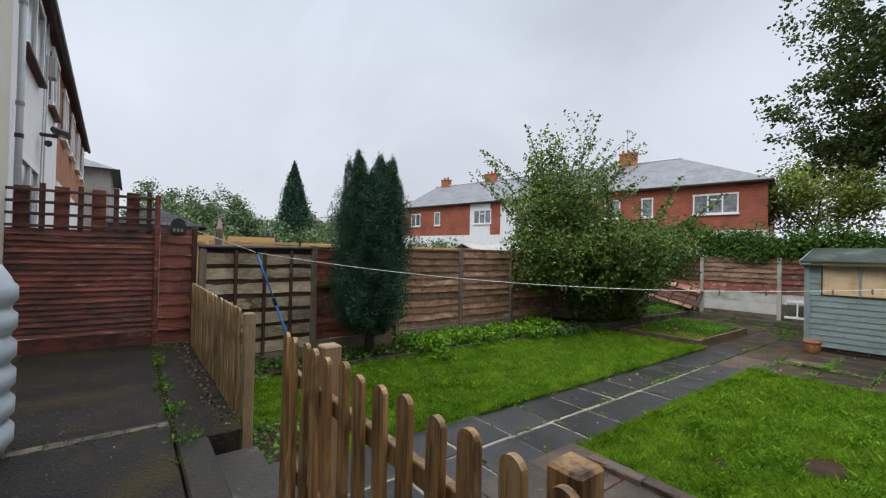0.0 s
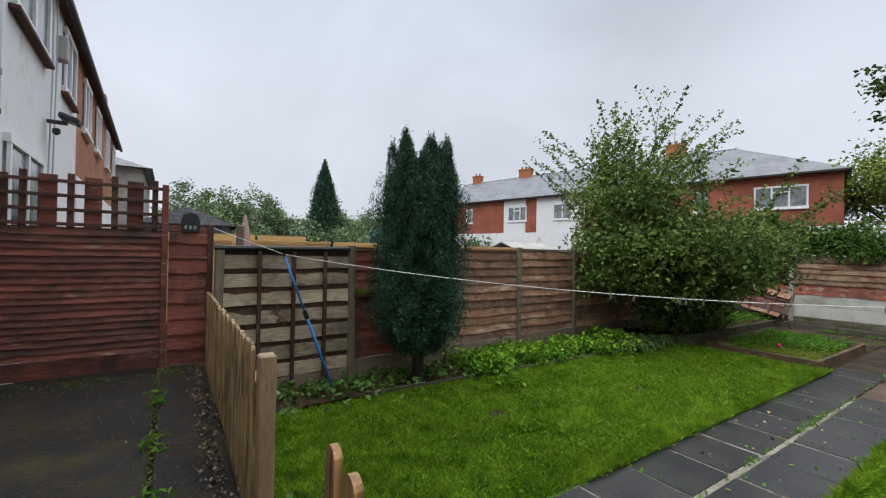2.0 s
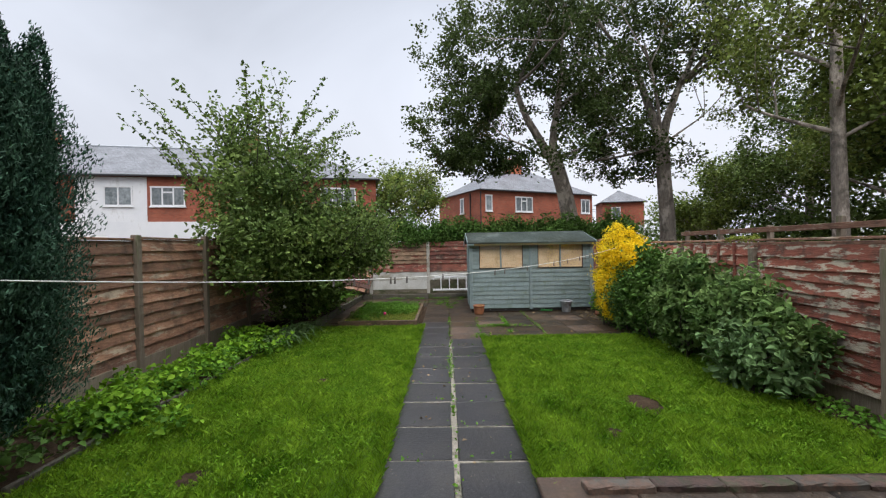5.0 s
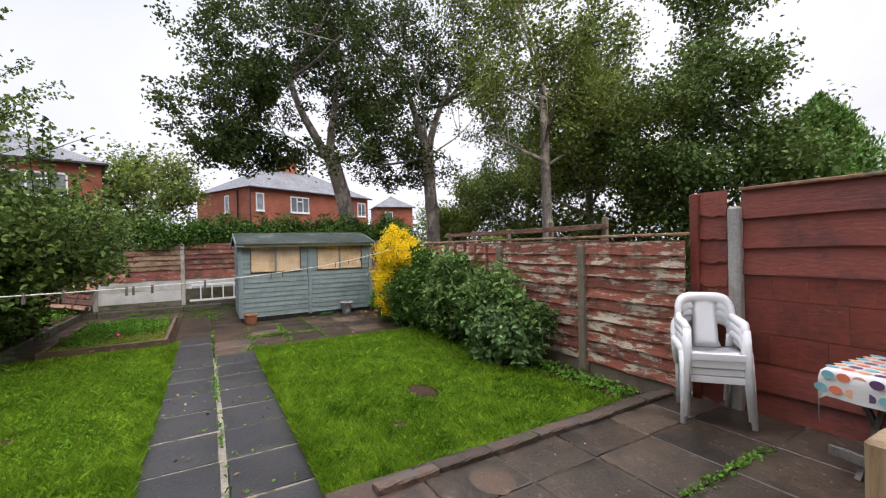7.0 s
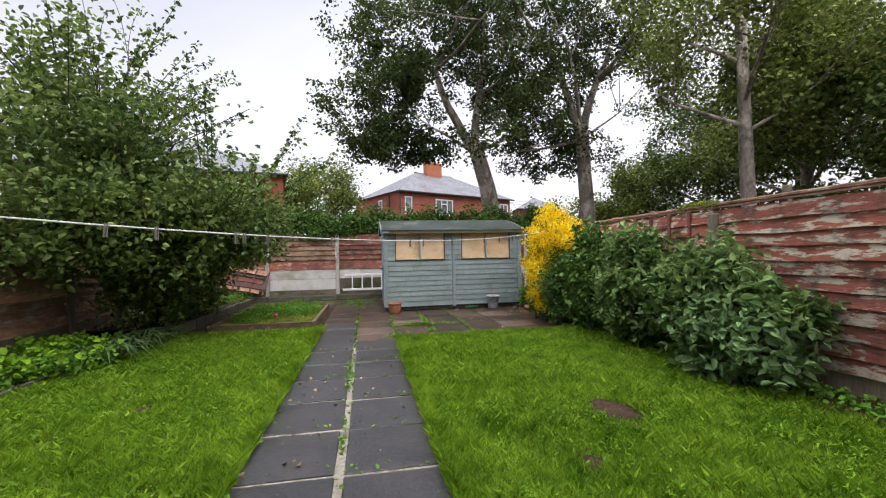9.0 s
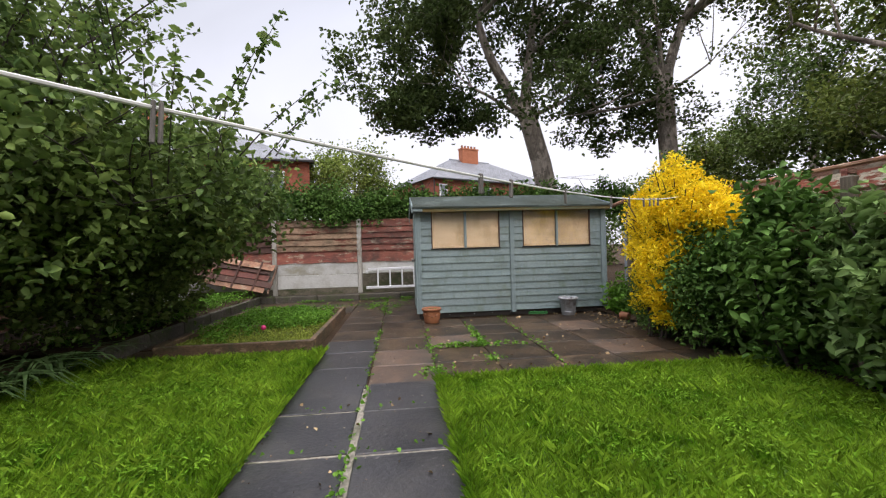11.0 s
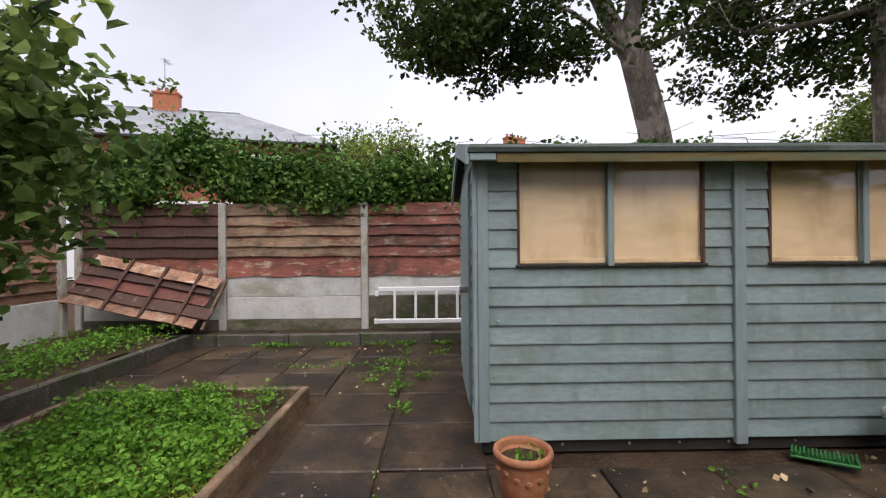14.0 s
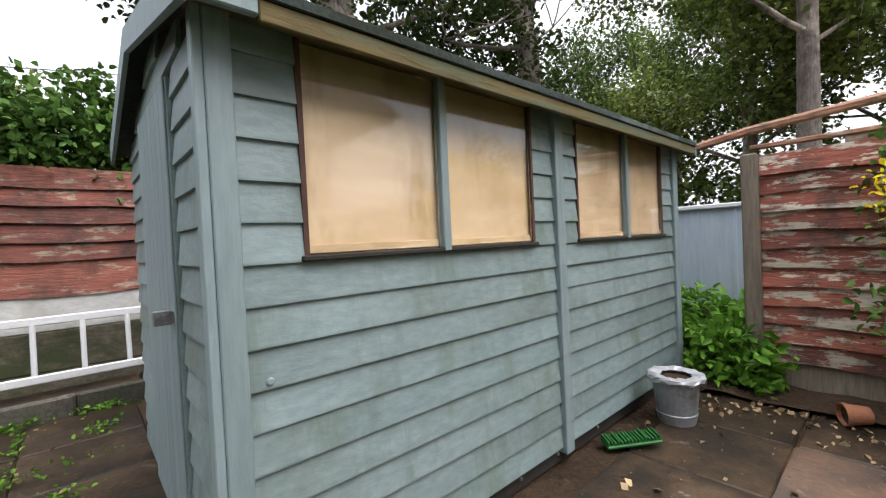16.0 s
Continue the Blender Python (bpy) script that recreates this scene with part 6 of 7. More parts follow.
fp1 = thing("flower_pot", 11.12, 2.22, 0.0, "terracotta flower pot with a raised garland and a thick rim", "flower pot")
FPM = pose(11.12, 2.22, 0.0)
part("body", lathe([(0, 0.0), (0.105, 0.0), (0.112, 0.01), (0.124, 0.09), (0.129, 0.17), (0.131, 0.185), (0.118, 0.185), (0.112, 0.12)], 28), M_terracotta, fp1, m=FPM, smooth=True)
part("rim", lathe([(0.128, 0.182), (0.145, 0.19), (0.149, 0.205), (0.144, 0.222), (0.131, 0.226), (0.121, 0.215), (0.119, 0.18)], 28), M_terracotta, fp1, m=FPM, smooth=True)
for k in range(14):
    a = k * 2 * math.pi / 14
    part("garland", lathe([(0, 0.012), (0.012, 0.009), (0.019, 0.0)], 7), M_terracotta, fp1, m=FPM @ pose(0.124 * math.cos(a), 0.124 * math.sin(a), 0.125 + 0.016 * math.cos(3 * a), 0, 0, math.degrees(a)) @ pose(0, 0, 0, 0, 90, 0))
part("compost", lathe([(0, 0.172), (0.117, 0.168)], 24), M_soil, fp1, m=FPM)
put("sprout", leaf_mesh("sprout", np.array((11.12, 2.22, 0.19)) + R.normal(0, 1, (34, 3)) * np.array((0.05, 0.05, 0.014)), 0.02, 0.045, M_weed, 0.6, 0.5), fp1)
pot("flower_pot", 10.5, -0.55, 0.07, 0.06, 0.12, M_terracotta, "small orange plastic pot lying on its side", "flower pot", (0, 92, 30))
bk_t = thing("bucket", 11.28, 0.02, 0, "dented galvanised bucket beside the shed", "bucket")
part("body", lathe([(0, 0.01), (0.10, 0.0), (0.112, 0.06), (0.108, 0.065), (0.128, 0.25), (0.14, 0.255), (0.14, 0.275), (0.126, 0.275), (0.118, 0.2)], 24), M_zinc, bk_t, m=pose(11.28, 0.02, 0))
part("contents", lathe([(0, 0.262), (0.07, 0.258), (0.121, 0.25)], 20), M_soil, bk_t, m=pose(11.28, 0.02, 0))
bm = lathe([(0.148, 0.252), (0.156, 0.268), (0.150, 0.284), (0.128, 0.287), (0.085, 0.276)], 30)
for v in bm.verts:
    v.co += Vector((R.normal(0, 0.004), R.normal(0, 0.004), R.normal(0, 0.004)))
part("foil_rim", bm, mat("dull_foil", (0.34, 0.35, 0.37), (0.50, 0.51, 0.53), 0.45, 9, 40, (1, 1, 1), 0.4, 0, metal=0.4), bk_t, "crumpled silver foil rim", m=pose(11.28, 0.02, 0))
part("wire_handle", tube(bmesh.new(), [(11.28 + 0.15 * math.cos(a), 0.02 - 0.15 * abs(math.sin(a)) * 0.4 - 0.05, 0.25 - 0.10 * math.sin(a)) for a in [math.pi * k / 10 for k in range(11)]], [0.003] * 11, 5), M_zinc, bk_t)
gs = thing("green_brush", 11.36, 0.5, 0.0, "bright green plastic brush mat lying on the paving", "brush")
M_green = mat("green_plastic", (0.006, 0.075, 0.012), (0.016, 0.16, 0.026), 0.55, 9, 60, (1, 1, 1), 0.4, 0)
GS = pose(11.34, 0.5, 0.022, 0, 5, 48) @ Matrix.Diagonal((0.85, 1.1, 1.3, 1))
part("blade", box(-0.17, 0.17, -0.05, 0.05, 0.0, 0.014, 0.005), M_green, gs, m=GS)
for k in range(16):
    part("bristle_row", box(-0.162 + k * 0.021, -0.150 + k * 0.021, -0.045, 0.045, 0.014, 0.030 + R.uniform(-0.004, 0.004), 0.002), M_green, gs, m=GS)

# stacked plastic chairs
def chair(m0):
    c = thing("plastic_chair", 0, 0, 0, "white moulded plastic garden chair in a stack", "chair", "stacked chairs")
    c.matrix_basis = m0
    B = m0.copy()
    for sx in (-1, 1):
        part("leg", tube(bmesh.new(), [(sx * 0.285, -0.27, 0), (sx * 0.265, -0.24, 0.42), (sx * 0.262, -0.2, 0.60)], [0.026, 0.036, 0.04], 8), M_white_plastic, c, m=B, smooth=True)
        part("leg", tube(bmesh.new(), [(sx * 0.22, 0.26, 0), (sx * 0.23, 0.20, 0.40), (sx * 0.235, 0.2, 0.5)], [0.022, 0.028, 0.03], 8), M_white_plastic, c, m=B, smooth=True)
        part("armrest", tube(bmesh.new(), [(sx * 0.25, -0.22, 0.58), (sx * 0.275, -0.12, 0.63), (sx * 0.28, 0.06, 0.635), (sx * 0.25, 0.2, 0.66)], [0.036, 0.042, 0.04, 0.036], 8), M_white_plastic, c, m=B, smooth=True)
    bm = bmesh.new()
    g = [[bm.verts.new((-0.235 + 0.47 * i / 8, -0.24 + 0.44 * j / 6, 0.42 - 0.018 * math.sin(math.pi * i / 8) - 0.03 * j / 6 - (0.03 if j == 0 else 0))) for j in range(7)] for i in range(9)]
    for i in range(8):
        for j in range(6):
            bm.faces.new((g[i][j], g[i + 1][j], g[i + 1][j + 1], g[i][j + 1]))
    bmesh.ops.solidify(bm, geom=bm.faces[:], thickness=0.012)
    part("seat", bm, M_white_plastic, c, m=B, smooth=True)
    part("apron", box(-0.24, 0.24, -0.262, -0.244, 0.352, 0.412, 0.006), M_white_plastic, c, m=B)
    # back: arched frame round a broad centre splat
    arch = [(math.copysign(0.262 * abs(math.cos(a)) ** 0.42, math.cos(a)), 0.18 + 0.07 * math.sin(a), 0.58 + 0.24 * abs(math.sin(a)) ** 0.5) for a in [math.pi * k / 14 for k in range(15)]]
    part("back_frame", tube(bmesh.new(), [(0.245, 0.18, 0.40)] + arch + [(-0.245, 0.18, 0.40)], [0.03] + [0.034 + 0.018 * math.sin(math.pi * k / 14) for k in range(15)] + [0.03], 8), M_white_plastic, c, m=B, smooth=True)
    bm = bmesh.new()
    g = []
    for i in range(7):
        u = -1 + 2 * i / 6
        col = []
        for j in range(9):
            f = j / 8
            half = 0.118 - 0.012 * f + (0.02 if j in (0, 8) else 0)
            col.append(bm.verts.new((u * half, 0.128 + 0.075 * f + 0.012 * (1 - u * u), 0.395 + 0.43 * f - 0.05 * u * u * f * f)))
        g.append(col)
    for i in range(6):
        for j in range(8):
            bm.faces.new((g[i][j], g[i + 1][j], g[i + 1][j + 1], g[i][j + 1]))
    bmesh.ops.solidify(bm, geom=bm.faces[:], thickness=0.012)
    part("backrest", bm, M_white_plastic, c, m=B, smooth=True)
    return c


CH = pose(3.09, -0.80, 0.087, 0, 0, 221) @ Matrix.Diagonal((0.9, 0.95, 1.0, 1))
first = chair(CH)
for k in range(1, 4):
    copy_thing(first, CH @ pose(0, -0.018 * k, 0.066 * k))

# folding table with a patterned cloth
tb = thing("folding_table", 1.7, -0.75, 0.087, "grey weathered folding garden table", "table")
TB = pose(1.62, -0.72, 0.087, 0, 0, -8)
part("tabletop", box(-0.55, 0.55, -0.30, 0.30, 0.66, 0.69, 0.006), M_table, tb, m=TB)
for sx in (-0.42, 0.42):
    for sy in (1, -1):
        part("leg", tube(bmesh.new(), [(sx + 0.02 * sy, -0.27 * sy, 0.0), (sx + 0.02 * sy, 0.25 * sy, 0.655)], [0.022, 0.022], 4), M_table, tb, m=TB)
part("foot_rail", box(-0.55, 0.55, 0.24, 0.275, 0.10, 0.17, 0.006), M_table, tb, m=TB)
cloth = thing("tablecloth", 1.62, -0.72, 0.78, "white wipe-clean tablecloth with coloured oval pattern", "tablecloth")
bm = bmesh.new()
NX, NY = 28, 20
g = []
for i in range(NX + 1):
    col = []
    for j in range(NY + 1):
        u, v = -0.75 + 1.5 * i / NX, -0.5 + 1.0 * j / NY
        dx, dy = max(abs(u) - 0.56, 0), max(abs(v) - 0.31, 0)
        drop = dx + dy
        col.append(bm.verts.new((min(max(u, -0.56), 0.56) + math.copysign(min(dx, 0.02), u) * 0.6, min(max(v, -0.31), 0.31) + math.copysign(min(dy, 0.02), v) * 0.6 + 0.01 * math.sin(u * 22) * (dy > 0), 0.694 - drop)))
    g.append(col)
for i in range(NX):
    for j in range(NY):
        bm.faces.new((g[i][j], g[i + 1][j], g[i + 1][j + 1], g[i][j + 1]))
part("fabric", bm, M_cloth, cloth, m=TB, smooth=True)
motif = {c: mat("motif_" + c, v, tuple(min(1, q * 1.15) for q in v), 0.5, 4, 20, (1, 1, 1), 0, 0) for c, v in (("orange", (0.75, 0.20, 0.10)), ("teal", (0.20, 0.45, 0.50)), ("plum", (0.12, 0.06, 0.14)), ("peach", (0.80, 0.42, 0.25)))}
names = list(motif)
oval = [mesh_of("printed_motif", prism([(0.036 * math.cos(2 * math.pi * k / 10), 0.028 * math.sin(2 * math.pi * k / 10)) for k in range(10)], 0.001), motif[cn]) for cn in names]
for i in range(14):
    for j in range(7):
        o = oval[(i + 2 * j) % 4]
        cx, cy = -0.52 + i * 0.08, -0.27 + j * 0.09
        put("printed_motif", o, cloth, TB @ pose(cx, cy, 0.6985, -90, 0, 0))
        if j == 6:
            for q in range(2):
                put("printed_motif", o, cloth, TB @ pose(cx + 0.04 * q, 0.327, 0.65 - q * 0.09))

# timber and boards in the neighbouring gardens
nf = thing("timber_fence", 4, 12, 0, "new yellow timber fence beyond the garden", "fence")
for k in range(5):
    panel(-0.3 + k * 2.6, 13.5, -0.06, 1.95 - 0.05 * (k % 2), 2.5, B_fresh, nf, 8)
    part("rail", box(-0.3 + k * 2.6, 2.2 + k * 2.6, 13.38, 13.44, 1.95, 2.02, 0.005), M_fence_fresh, nf)
nf2 = thing("timber_fence", 3, 18, 0, "new yellow timber fence panel further off", "fence")
for k in range(3):
    panel(-0.2 + k * 2.0, 19.5, -0.06, 2.3, 1.9, B_fresh, nf2, 8)
gsh = thing("neighbour_shed", 15.5, 15.9, 0, "low outbuilding with a pale grey roof beyond the fence", "shed")
part("wall", box(14.1, 16.7, 15.4, 17.2, -0.06, 1.95), M_fence_worn_x, gsh)
part("roof", prism([(0.0, 0.0), (0.0, 0.05), (1.1, 0.42), (2.2, 0.05), (2.2, 0.0), (1.1, 0.37)], 2.9), M_concrete, gsh, m=pose(16.85, 15.2, 1.93, 0, 0, 90))
tramp = thing("trampoline", 13, 24, 0, "black-netted trampoline with a green padded rim", "trampoline")
for k in range(6):
    a = k * math.pi / 3
    part("pole", tube(bmesh.new(), [(12.4 + 1.6 * math.cos(a), 24 + 1.6 * math.sin(a), 0), (12.4 + 1.6 * math.cos(a), 24 + 1.6 * math.sin(a), 3.0)], [0.03, 0.03], 6), M_blue, tramp)
part("net", lathe([(1.6, 1.0), (1.6, 2.7)], 18), M_black, tramp, m=pose(12.4, 24, 0))
part("rim", tube(bmesh.new(), [(12.4 + 1.62 * math.cos(k * math.pi / 9), 24 + 1.62 * math.sin(k * math.pi / 9), 2.85 - 0.12 * math.cos(k * math.pi / 3)) for k in range(19)], [0.05] * 19, 6), mat("rim_green", (0.03, 0.25, 0.18), (0.05, 0.32, 0.24), 0.5, 3, 20, (1, 1, 1), 0, 0), tramp)
nf3 = thing("rail_fence", 8.5, -2.6, 0, "old brown post-and-rail fence beyond the garden", "fence")
for k in range(5):
    part("post", box(-0.04, 0.04, -0.04, 0.04, -0.06, 1.96 + R.uniform(-0.05, 0.08), 0.008), M_post_wood, nf3, m=pose(5.6 + 1.25 * k, -2.6, 0, R.uniform(-1.5, 1.5), R.uniform(-1.5, 1.5), 0))
for zr in (1.25, 1.62, 1.88):
    part("rail", box(5.5, 10.7, -2.565, -2.535, zr - 0.045, zr + 0.045, 0.006), M_fence_worn_x, nf3)
sheetm = thing("metal_sheet", 11.6, -1.7, 0, "blue-grey ribbed metal sheet behind the shed", "metal sheet")
part("panel", box(10.95, 12.70, -1.762, -1.752, -0.05, 1.32, 0.002), M_sheet, sheetm)
for k in range(6):
    part("rib", box(11.06 + 0.29 * k, 11.085 + 0.29 * k, -1.7515, -1.742, -0.05, 1.32, 0.004), M_sheet, sheetm)
part("top_trim", box(10.95, 12.72, -1.79, -1.71, 1.32, 1.36, 0.006), M_upvc, sheetm)
beam = thing("old_beam", 11.3, -1.0, 1.75, "weathered timber rail between shed and fence", "beam")
part("timber", tube(bmesh.new(), [(11.6, -0.80, 1.70), (11.1, -0.98, 1.82), (10.1, -1.0, 1.90)], [0.03, 0.032, 0.03], 7), M_fence_worn_x, beam)

# ---- small plants, grass, litter ----
def scatter(n, x0, x1, y0, y1):
    return np.c_[R.uniform(x0, x1, n), R.uniform(y0, y1, n)]


def stuff(name, mesh, label, cat):
    ob = put(name, mesh)
    return tagged(ob, label, cat, kind="stuff")


gxy = np.vstack([scatter(165000, 1.45, 9.6, 3.54, 6.1), scatter(110000, 3.7, 8.3, -0.6, 2.36)])
gxy = gxy[(gxy[:, 0] > 2.0) | (gxy[:, 1] > 4.35 + 0.15 * np.sin(gxy[:, 0] * 9))]
for bx, by, rx, ry in BARE:
    gxy = gxy[((gxy[:, 0] - bx) / rx) ** 2 + ((gxy[:, 1] - by) / ry) ** 2 > 0.95 + 0.35 * np.sin(gxy[:, 0] * 40)]
stuff("grass", blades("grass", gxy, 0.0, 0.022, 0.07, 0.0042, M_grass, 1.0), "short wet green grass of the lawns", "grass")
tuft = np.vstack([np.c_[R.uniform(1.6, 9.5, 420), R.uniform(3.6, 6.0, 420)], np.c_[R.uniform(3.8, 8.2, 260), R.uniform(-0.5, 2.3, 260)]])
tuft = np.repeat(tuft, 34, axis=0) + R.normal(0, 0.035, (680 * 34, 2))
tuft = tuft[((tuft[:, 1] > 3.55) & (tuft[:, 0] < 9.58)) | (tuft[:, 1] < 2.36)]
def clear(q):
    for bx, by, rx, ry in BARE:
        q = q[((q[:, 0] - bx) / rx) ** 2 + ((q[:, 1] - by) / ry) ** 2 > 1.1]
    return q


tuft = clear(tuft)
stuff("grass_tufts", blades("grass_tufts", tuft, 0.0, 0.04, 0.105, 0.0055, M_grass, 1.2), "coarser longer tufts of grass in the lawns", "grass")
ed = np.vstack([np.c_[R.uniform(3.6, 9.6, 7000), 3.52 + np.abs(R.normal(0, 0.03, 7000))], np.c_[R.uniform(3.7, 8.3, 7000), 2.385 - np.abs(R.normal(0, 0.03, 7000))], np.c_[8.31 - np.abs(R.normal(0, 0.03, 5000)), R.uniform(-0.5, 2.36, 5000)]])
stuff("edge_grass", blades("edge_grass", ed, 0.0, 0.03, 0.10, 0.004, M_grass, 1.0), "longer ragged grass along the path edges", "grass")


def ground_leaves(name, xy, z, lo, hi, material, zr, label, cat, aspect=0.8):
    p = np.c_[xy, z + R.random(len(xy)) * zr]
    return stuff(name, leaf_mesh(name, p, lo, hi, material, aspect, 0.75), label, cat)


wx = np.vstack([c + R.normal(0, 0.22, (90, 2)) for c in np.c_[R.uniform(3.6, 6.8, 16), R.uniform(4.2, 5.9, 16)]])
ground_leaves("lawn_weed", wx, 0.015, 0.018, 0.04, M_grass, 0.03, "broad-leaved weeds in the lawn", "weeds")
heaps = np.c_[R.uniform(9.9, 12.25, 120), R.uniform(3.8, 5.2, 120)]
heaps = heaps[(heaps[:, 0] > 10.75) | (R.random(len(heaps)) < 0.3)]
hq = np.repeat(heaps, 125, axis=0)
hq = hq + R.normal(0, 0.075, hq.shape)
hq = hq[(hq[:, 0] > 9.75) & (hq[:, 0] < 12.32) & (hq[:, 1] > 3.74) & (hq[:, 1] < 5.28)]
ground_leaves("bed_weed", hq, 0.075, 0.016, 0.042, M_weed, 0.14, "leafy green weeds filling the raised bed", "weeds")
M_yellow_moss = mat("yellow_moss", (0.13, 0.19, 0.02), (0.30, 0.35, 0.05), 0.85, 2, 9, (1, 1, 1), 0, 0.35, trans=0.2, island=True)
mq = scatter(15000, 9.75, 11.6, 3.75, 5.26)
mq = mq[np.sin(mq[:, 0] * 5.1 + 1) + np.sin(mq[:, 1] * 4.3 + mq[:, 0] * 2) + 0.8 * np.sin(mq[:, 0] * 11 + mq[:, 1] * 13) > R.uniform(-2.2, 0.6, len(mq))]
stuff("bed_moss", leaf_mesh("bed_moss", np.c_[mq, 0.074 + R.random(len(mq)) * 0.02], 0.012, 0.03, M_yellow_moss, 0.7, 0.8), "mossy yellow-green growth in the raised bed", "moss")
stuff("bed_grass", blades("bed_grass", scatter(2600, 9.75, 11.5, 3.75, 5.2), 0.07, 0.02, 0.06, 0.004, M_yellow_moss, 0.9), "sparse yellow-green grass in the raised bed", "grass")
nb_c = np.c_[R.uniform(4.5, 8.4, 95), 6.32 + R.normal(0, 0.24, 95)]
for lo, hi, share, zr, leafm in ((0.03, 0.07, 60, 0.20, M_weed), (0.05, 0.10, 22, 0.26, M_clover)):
    q = np.repeat(nb_c, share, axis=0)
    ground_leaves("ground_cover", q + R.normal(0, 0.085, q.shape), 0.05, lo, hi, leafm, zr, "bright green ground-cover plants along the fence", "plants")
ground_leaves("border_weed", np.c_[R.uniform(1.5, 4.6, 900), 6.45 + R.normal(0, 0.22, 900)], 0.05, 0.04, 0.09, M_ivy, 0.12, "small dark weeds in the soil border", "plants")
ground_leaves("border_weed", np.c_[R.uniform(9.7, 14.3, 4500), 6.35 + R.normal(0, 0.25, 4500)], 0.16, 0.02, 0.05, M_weed, 0.16, "weeds in the corner border", "plants")
ground_leaves("border_weed", np.c_[R.uniform(1.4, 1.95, 260), R.uniform(3.6, 4.4, 260)], 0.0, 0.03, 0.07, M_ivy, 0.12, "ivy and weeds below the picket fence", "plants")
ground_leaves("border_weed", np.c_[R.uniform(3.8, 9.3, 1900), -0.72 + R.normal(0, 0.1, 1900)], 0.04, 0.03, 0.06, M_weed, 0.06, "small weeds under the south shrubs", "plants")
sw = thing("sword_plant", 8.7, 5.95, 0.05, "clump of long arching sword-shaped leaves", "plant")
v = []
for k in range(170):
    cx, cy = 7.6 + R.random() * 1.7, 5.95 + R.normal(0, 0.12)
    a, L = R.uniform(0, 2 * np.pi), R.uniform(0.35, 0.65)
    if np.sin(a) > 0.4:
        a = -a
    d, s = np.array((np.cos(a), np.sin(a), 0)), np.array((-np.sin(a), np.cos(a), 0)) * 0.014
    q = [np.array((cx, cy, 0.06)) + d * L * f + np.array((0, 0, L * (1.25 * f - 1.15 * f * f))) for f in (0, 0.4, 0.75, 1.0)]
    v.append([q[0] - s, q[0] + s, q[1] + s, q[1] - s])
    v.append([q[1] - s, q[1] + s, q[2] + s * 0.8, q[2] - s * 0.8])
    v.append([q[2] - s * 0.8, q[2] + s * 0.8, q[3] + s * 0.05, q[3] - s * 0.05])
put("leaves", quads("leaves", np.array(v), M_yucca), sw)
jw = []
for x0, x1, y, n in ((3.6, 5.5, 2.96, 40), (5.0, 8.3, 2.96, 70), (8.4, 11.3, 2.97, 90), (6.2, 7.2, 2.97, 70)):
    jw.append(np.c_[R.uniform(x0, x1, n), y + R.normal(0, 0.02, n)])
jc = np.vstack([np.c_[R.uniform(9.50, 9.54, 460), 1.75 + np.abs(R.normal(0, 0.35, 460)) * np.sign(R.uniform(-0.35, 1, 460))], np.c_[9.5 + np.abs(R.normal(0, 0.6, 240)), np.full(240, 1.75)], np.array((8.6, 2.37)) + R.normal(0, 0.07, (110, 2)), np.array((8.93, 1.78)) + R.normal(0, 0.05, (60, 2)), np.c_[R.uniform(8.5, 11.3, 110), np.full(110, 1.15)], np.c_[R.uniform(8.5, 10.5, 60), np.full(60, 2.36)], np.c_[R.uniform(12.4, 14.2, 120), np.full(120, 3.0)], np.c_[np.full(130, 13.4) + R.normal(0, 0.05, 130), R.uniform(2.5, 4.3, 130)]])
jw.append(jc + R.normal(0, 0.025, jc.shape))
for cy in (2.55, 3.05, 3.35, 3.9, 4.55, 4.8):
    jw.append(np.c_[14.35 + R.normal(0, 0.04, 90), cy + R.normal(0, 0.09, 90)])
for cx, cy in ((13.2, 3.2), (13.5, 3.1), (12.9, 3.25), (13.0, 2.75), (12.7, 2.95), (13.9, 2.6), (12.2, 2.9)):
    jw.append(np.array((cx, cy)) + R.normal(0, 0.06, (45, 2)))
for cx in np.arange(2.3, 8.3, 0.612):
    jw.append(np.c_[cx + R.normal(0, 0.015, 14), R.uniform(2.4, 3.5, 14)])
jw.append(np.c_[R.uniform(3.6, 8.3, 300), 3.52 + R.normal(0, 0.02, 300)])
ground_leaves("joint_weed", np.vstack(jw), 0.0, 0.014, 0.04, M_weed, 0.05, "small weeds growing in the paving joints", "weeds")
for tx, ty, tz in ((0.8, 5.6, 0.48), (0.82, 3.95, 0.48), (0.84, 3.35, 0.48), (0.8, 4.7, 0.48)):
    ground_leaves("terrace_weed", np.c_[tx + R.normal(0, 0.04, 40), ty + R.normal(0, 0.05, 40)], tz, 0.025, 0.065, M_weed, 0.09, "weed sprouting from the terrace seam", "weeds", 0.35)
ground_leaves("leaf_litter", np.vstack([scatter(120, 8.6, 11.4, -0.6, 2.3), np.c_[R.uniform(9.8, 11.4, 160), -0.45 + R.normal(0, 0.15, 160)], scatter(40, 4, 8, 2.5, 3.5), scatter(60, 12.4, 14.3, 2.6, 5.6)]), 0.004, 0.02, 0.05, M_dead, 0.006, "fallen pale leaves and litter on the paving", "leaves")
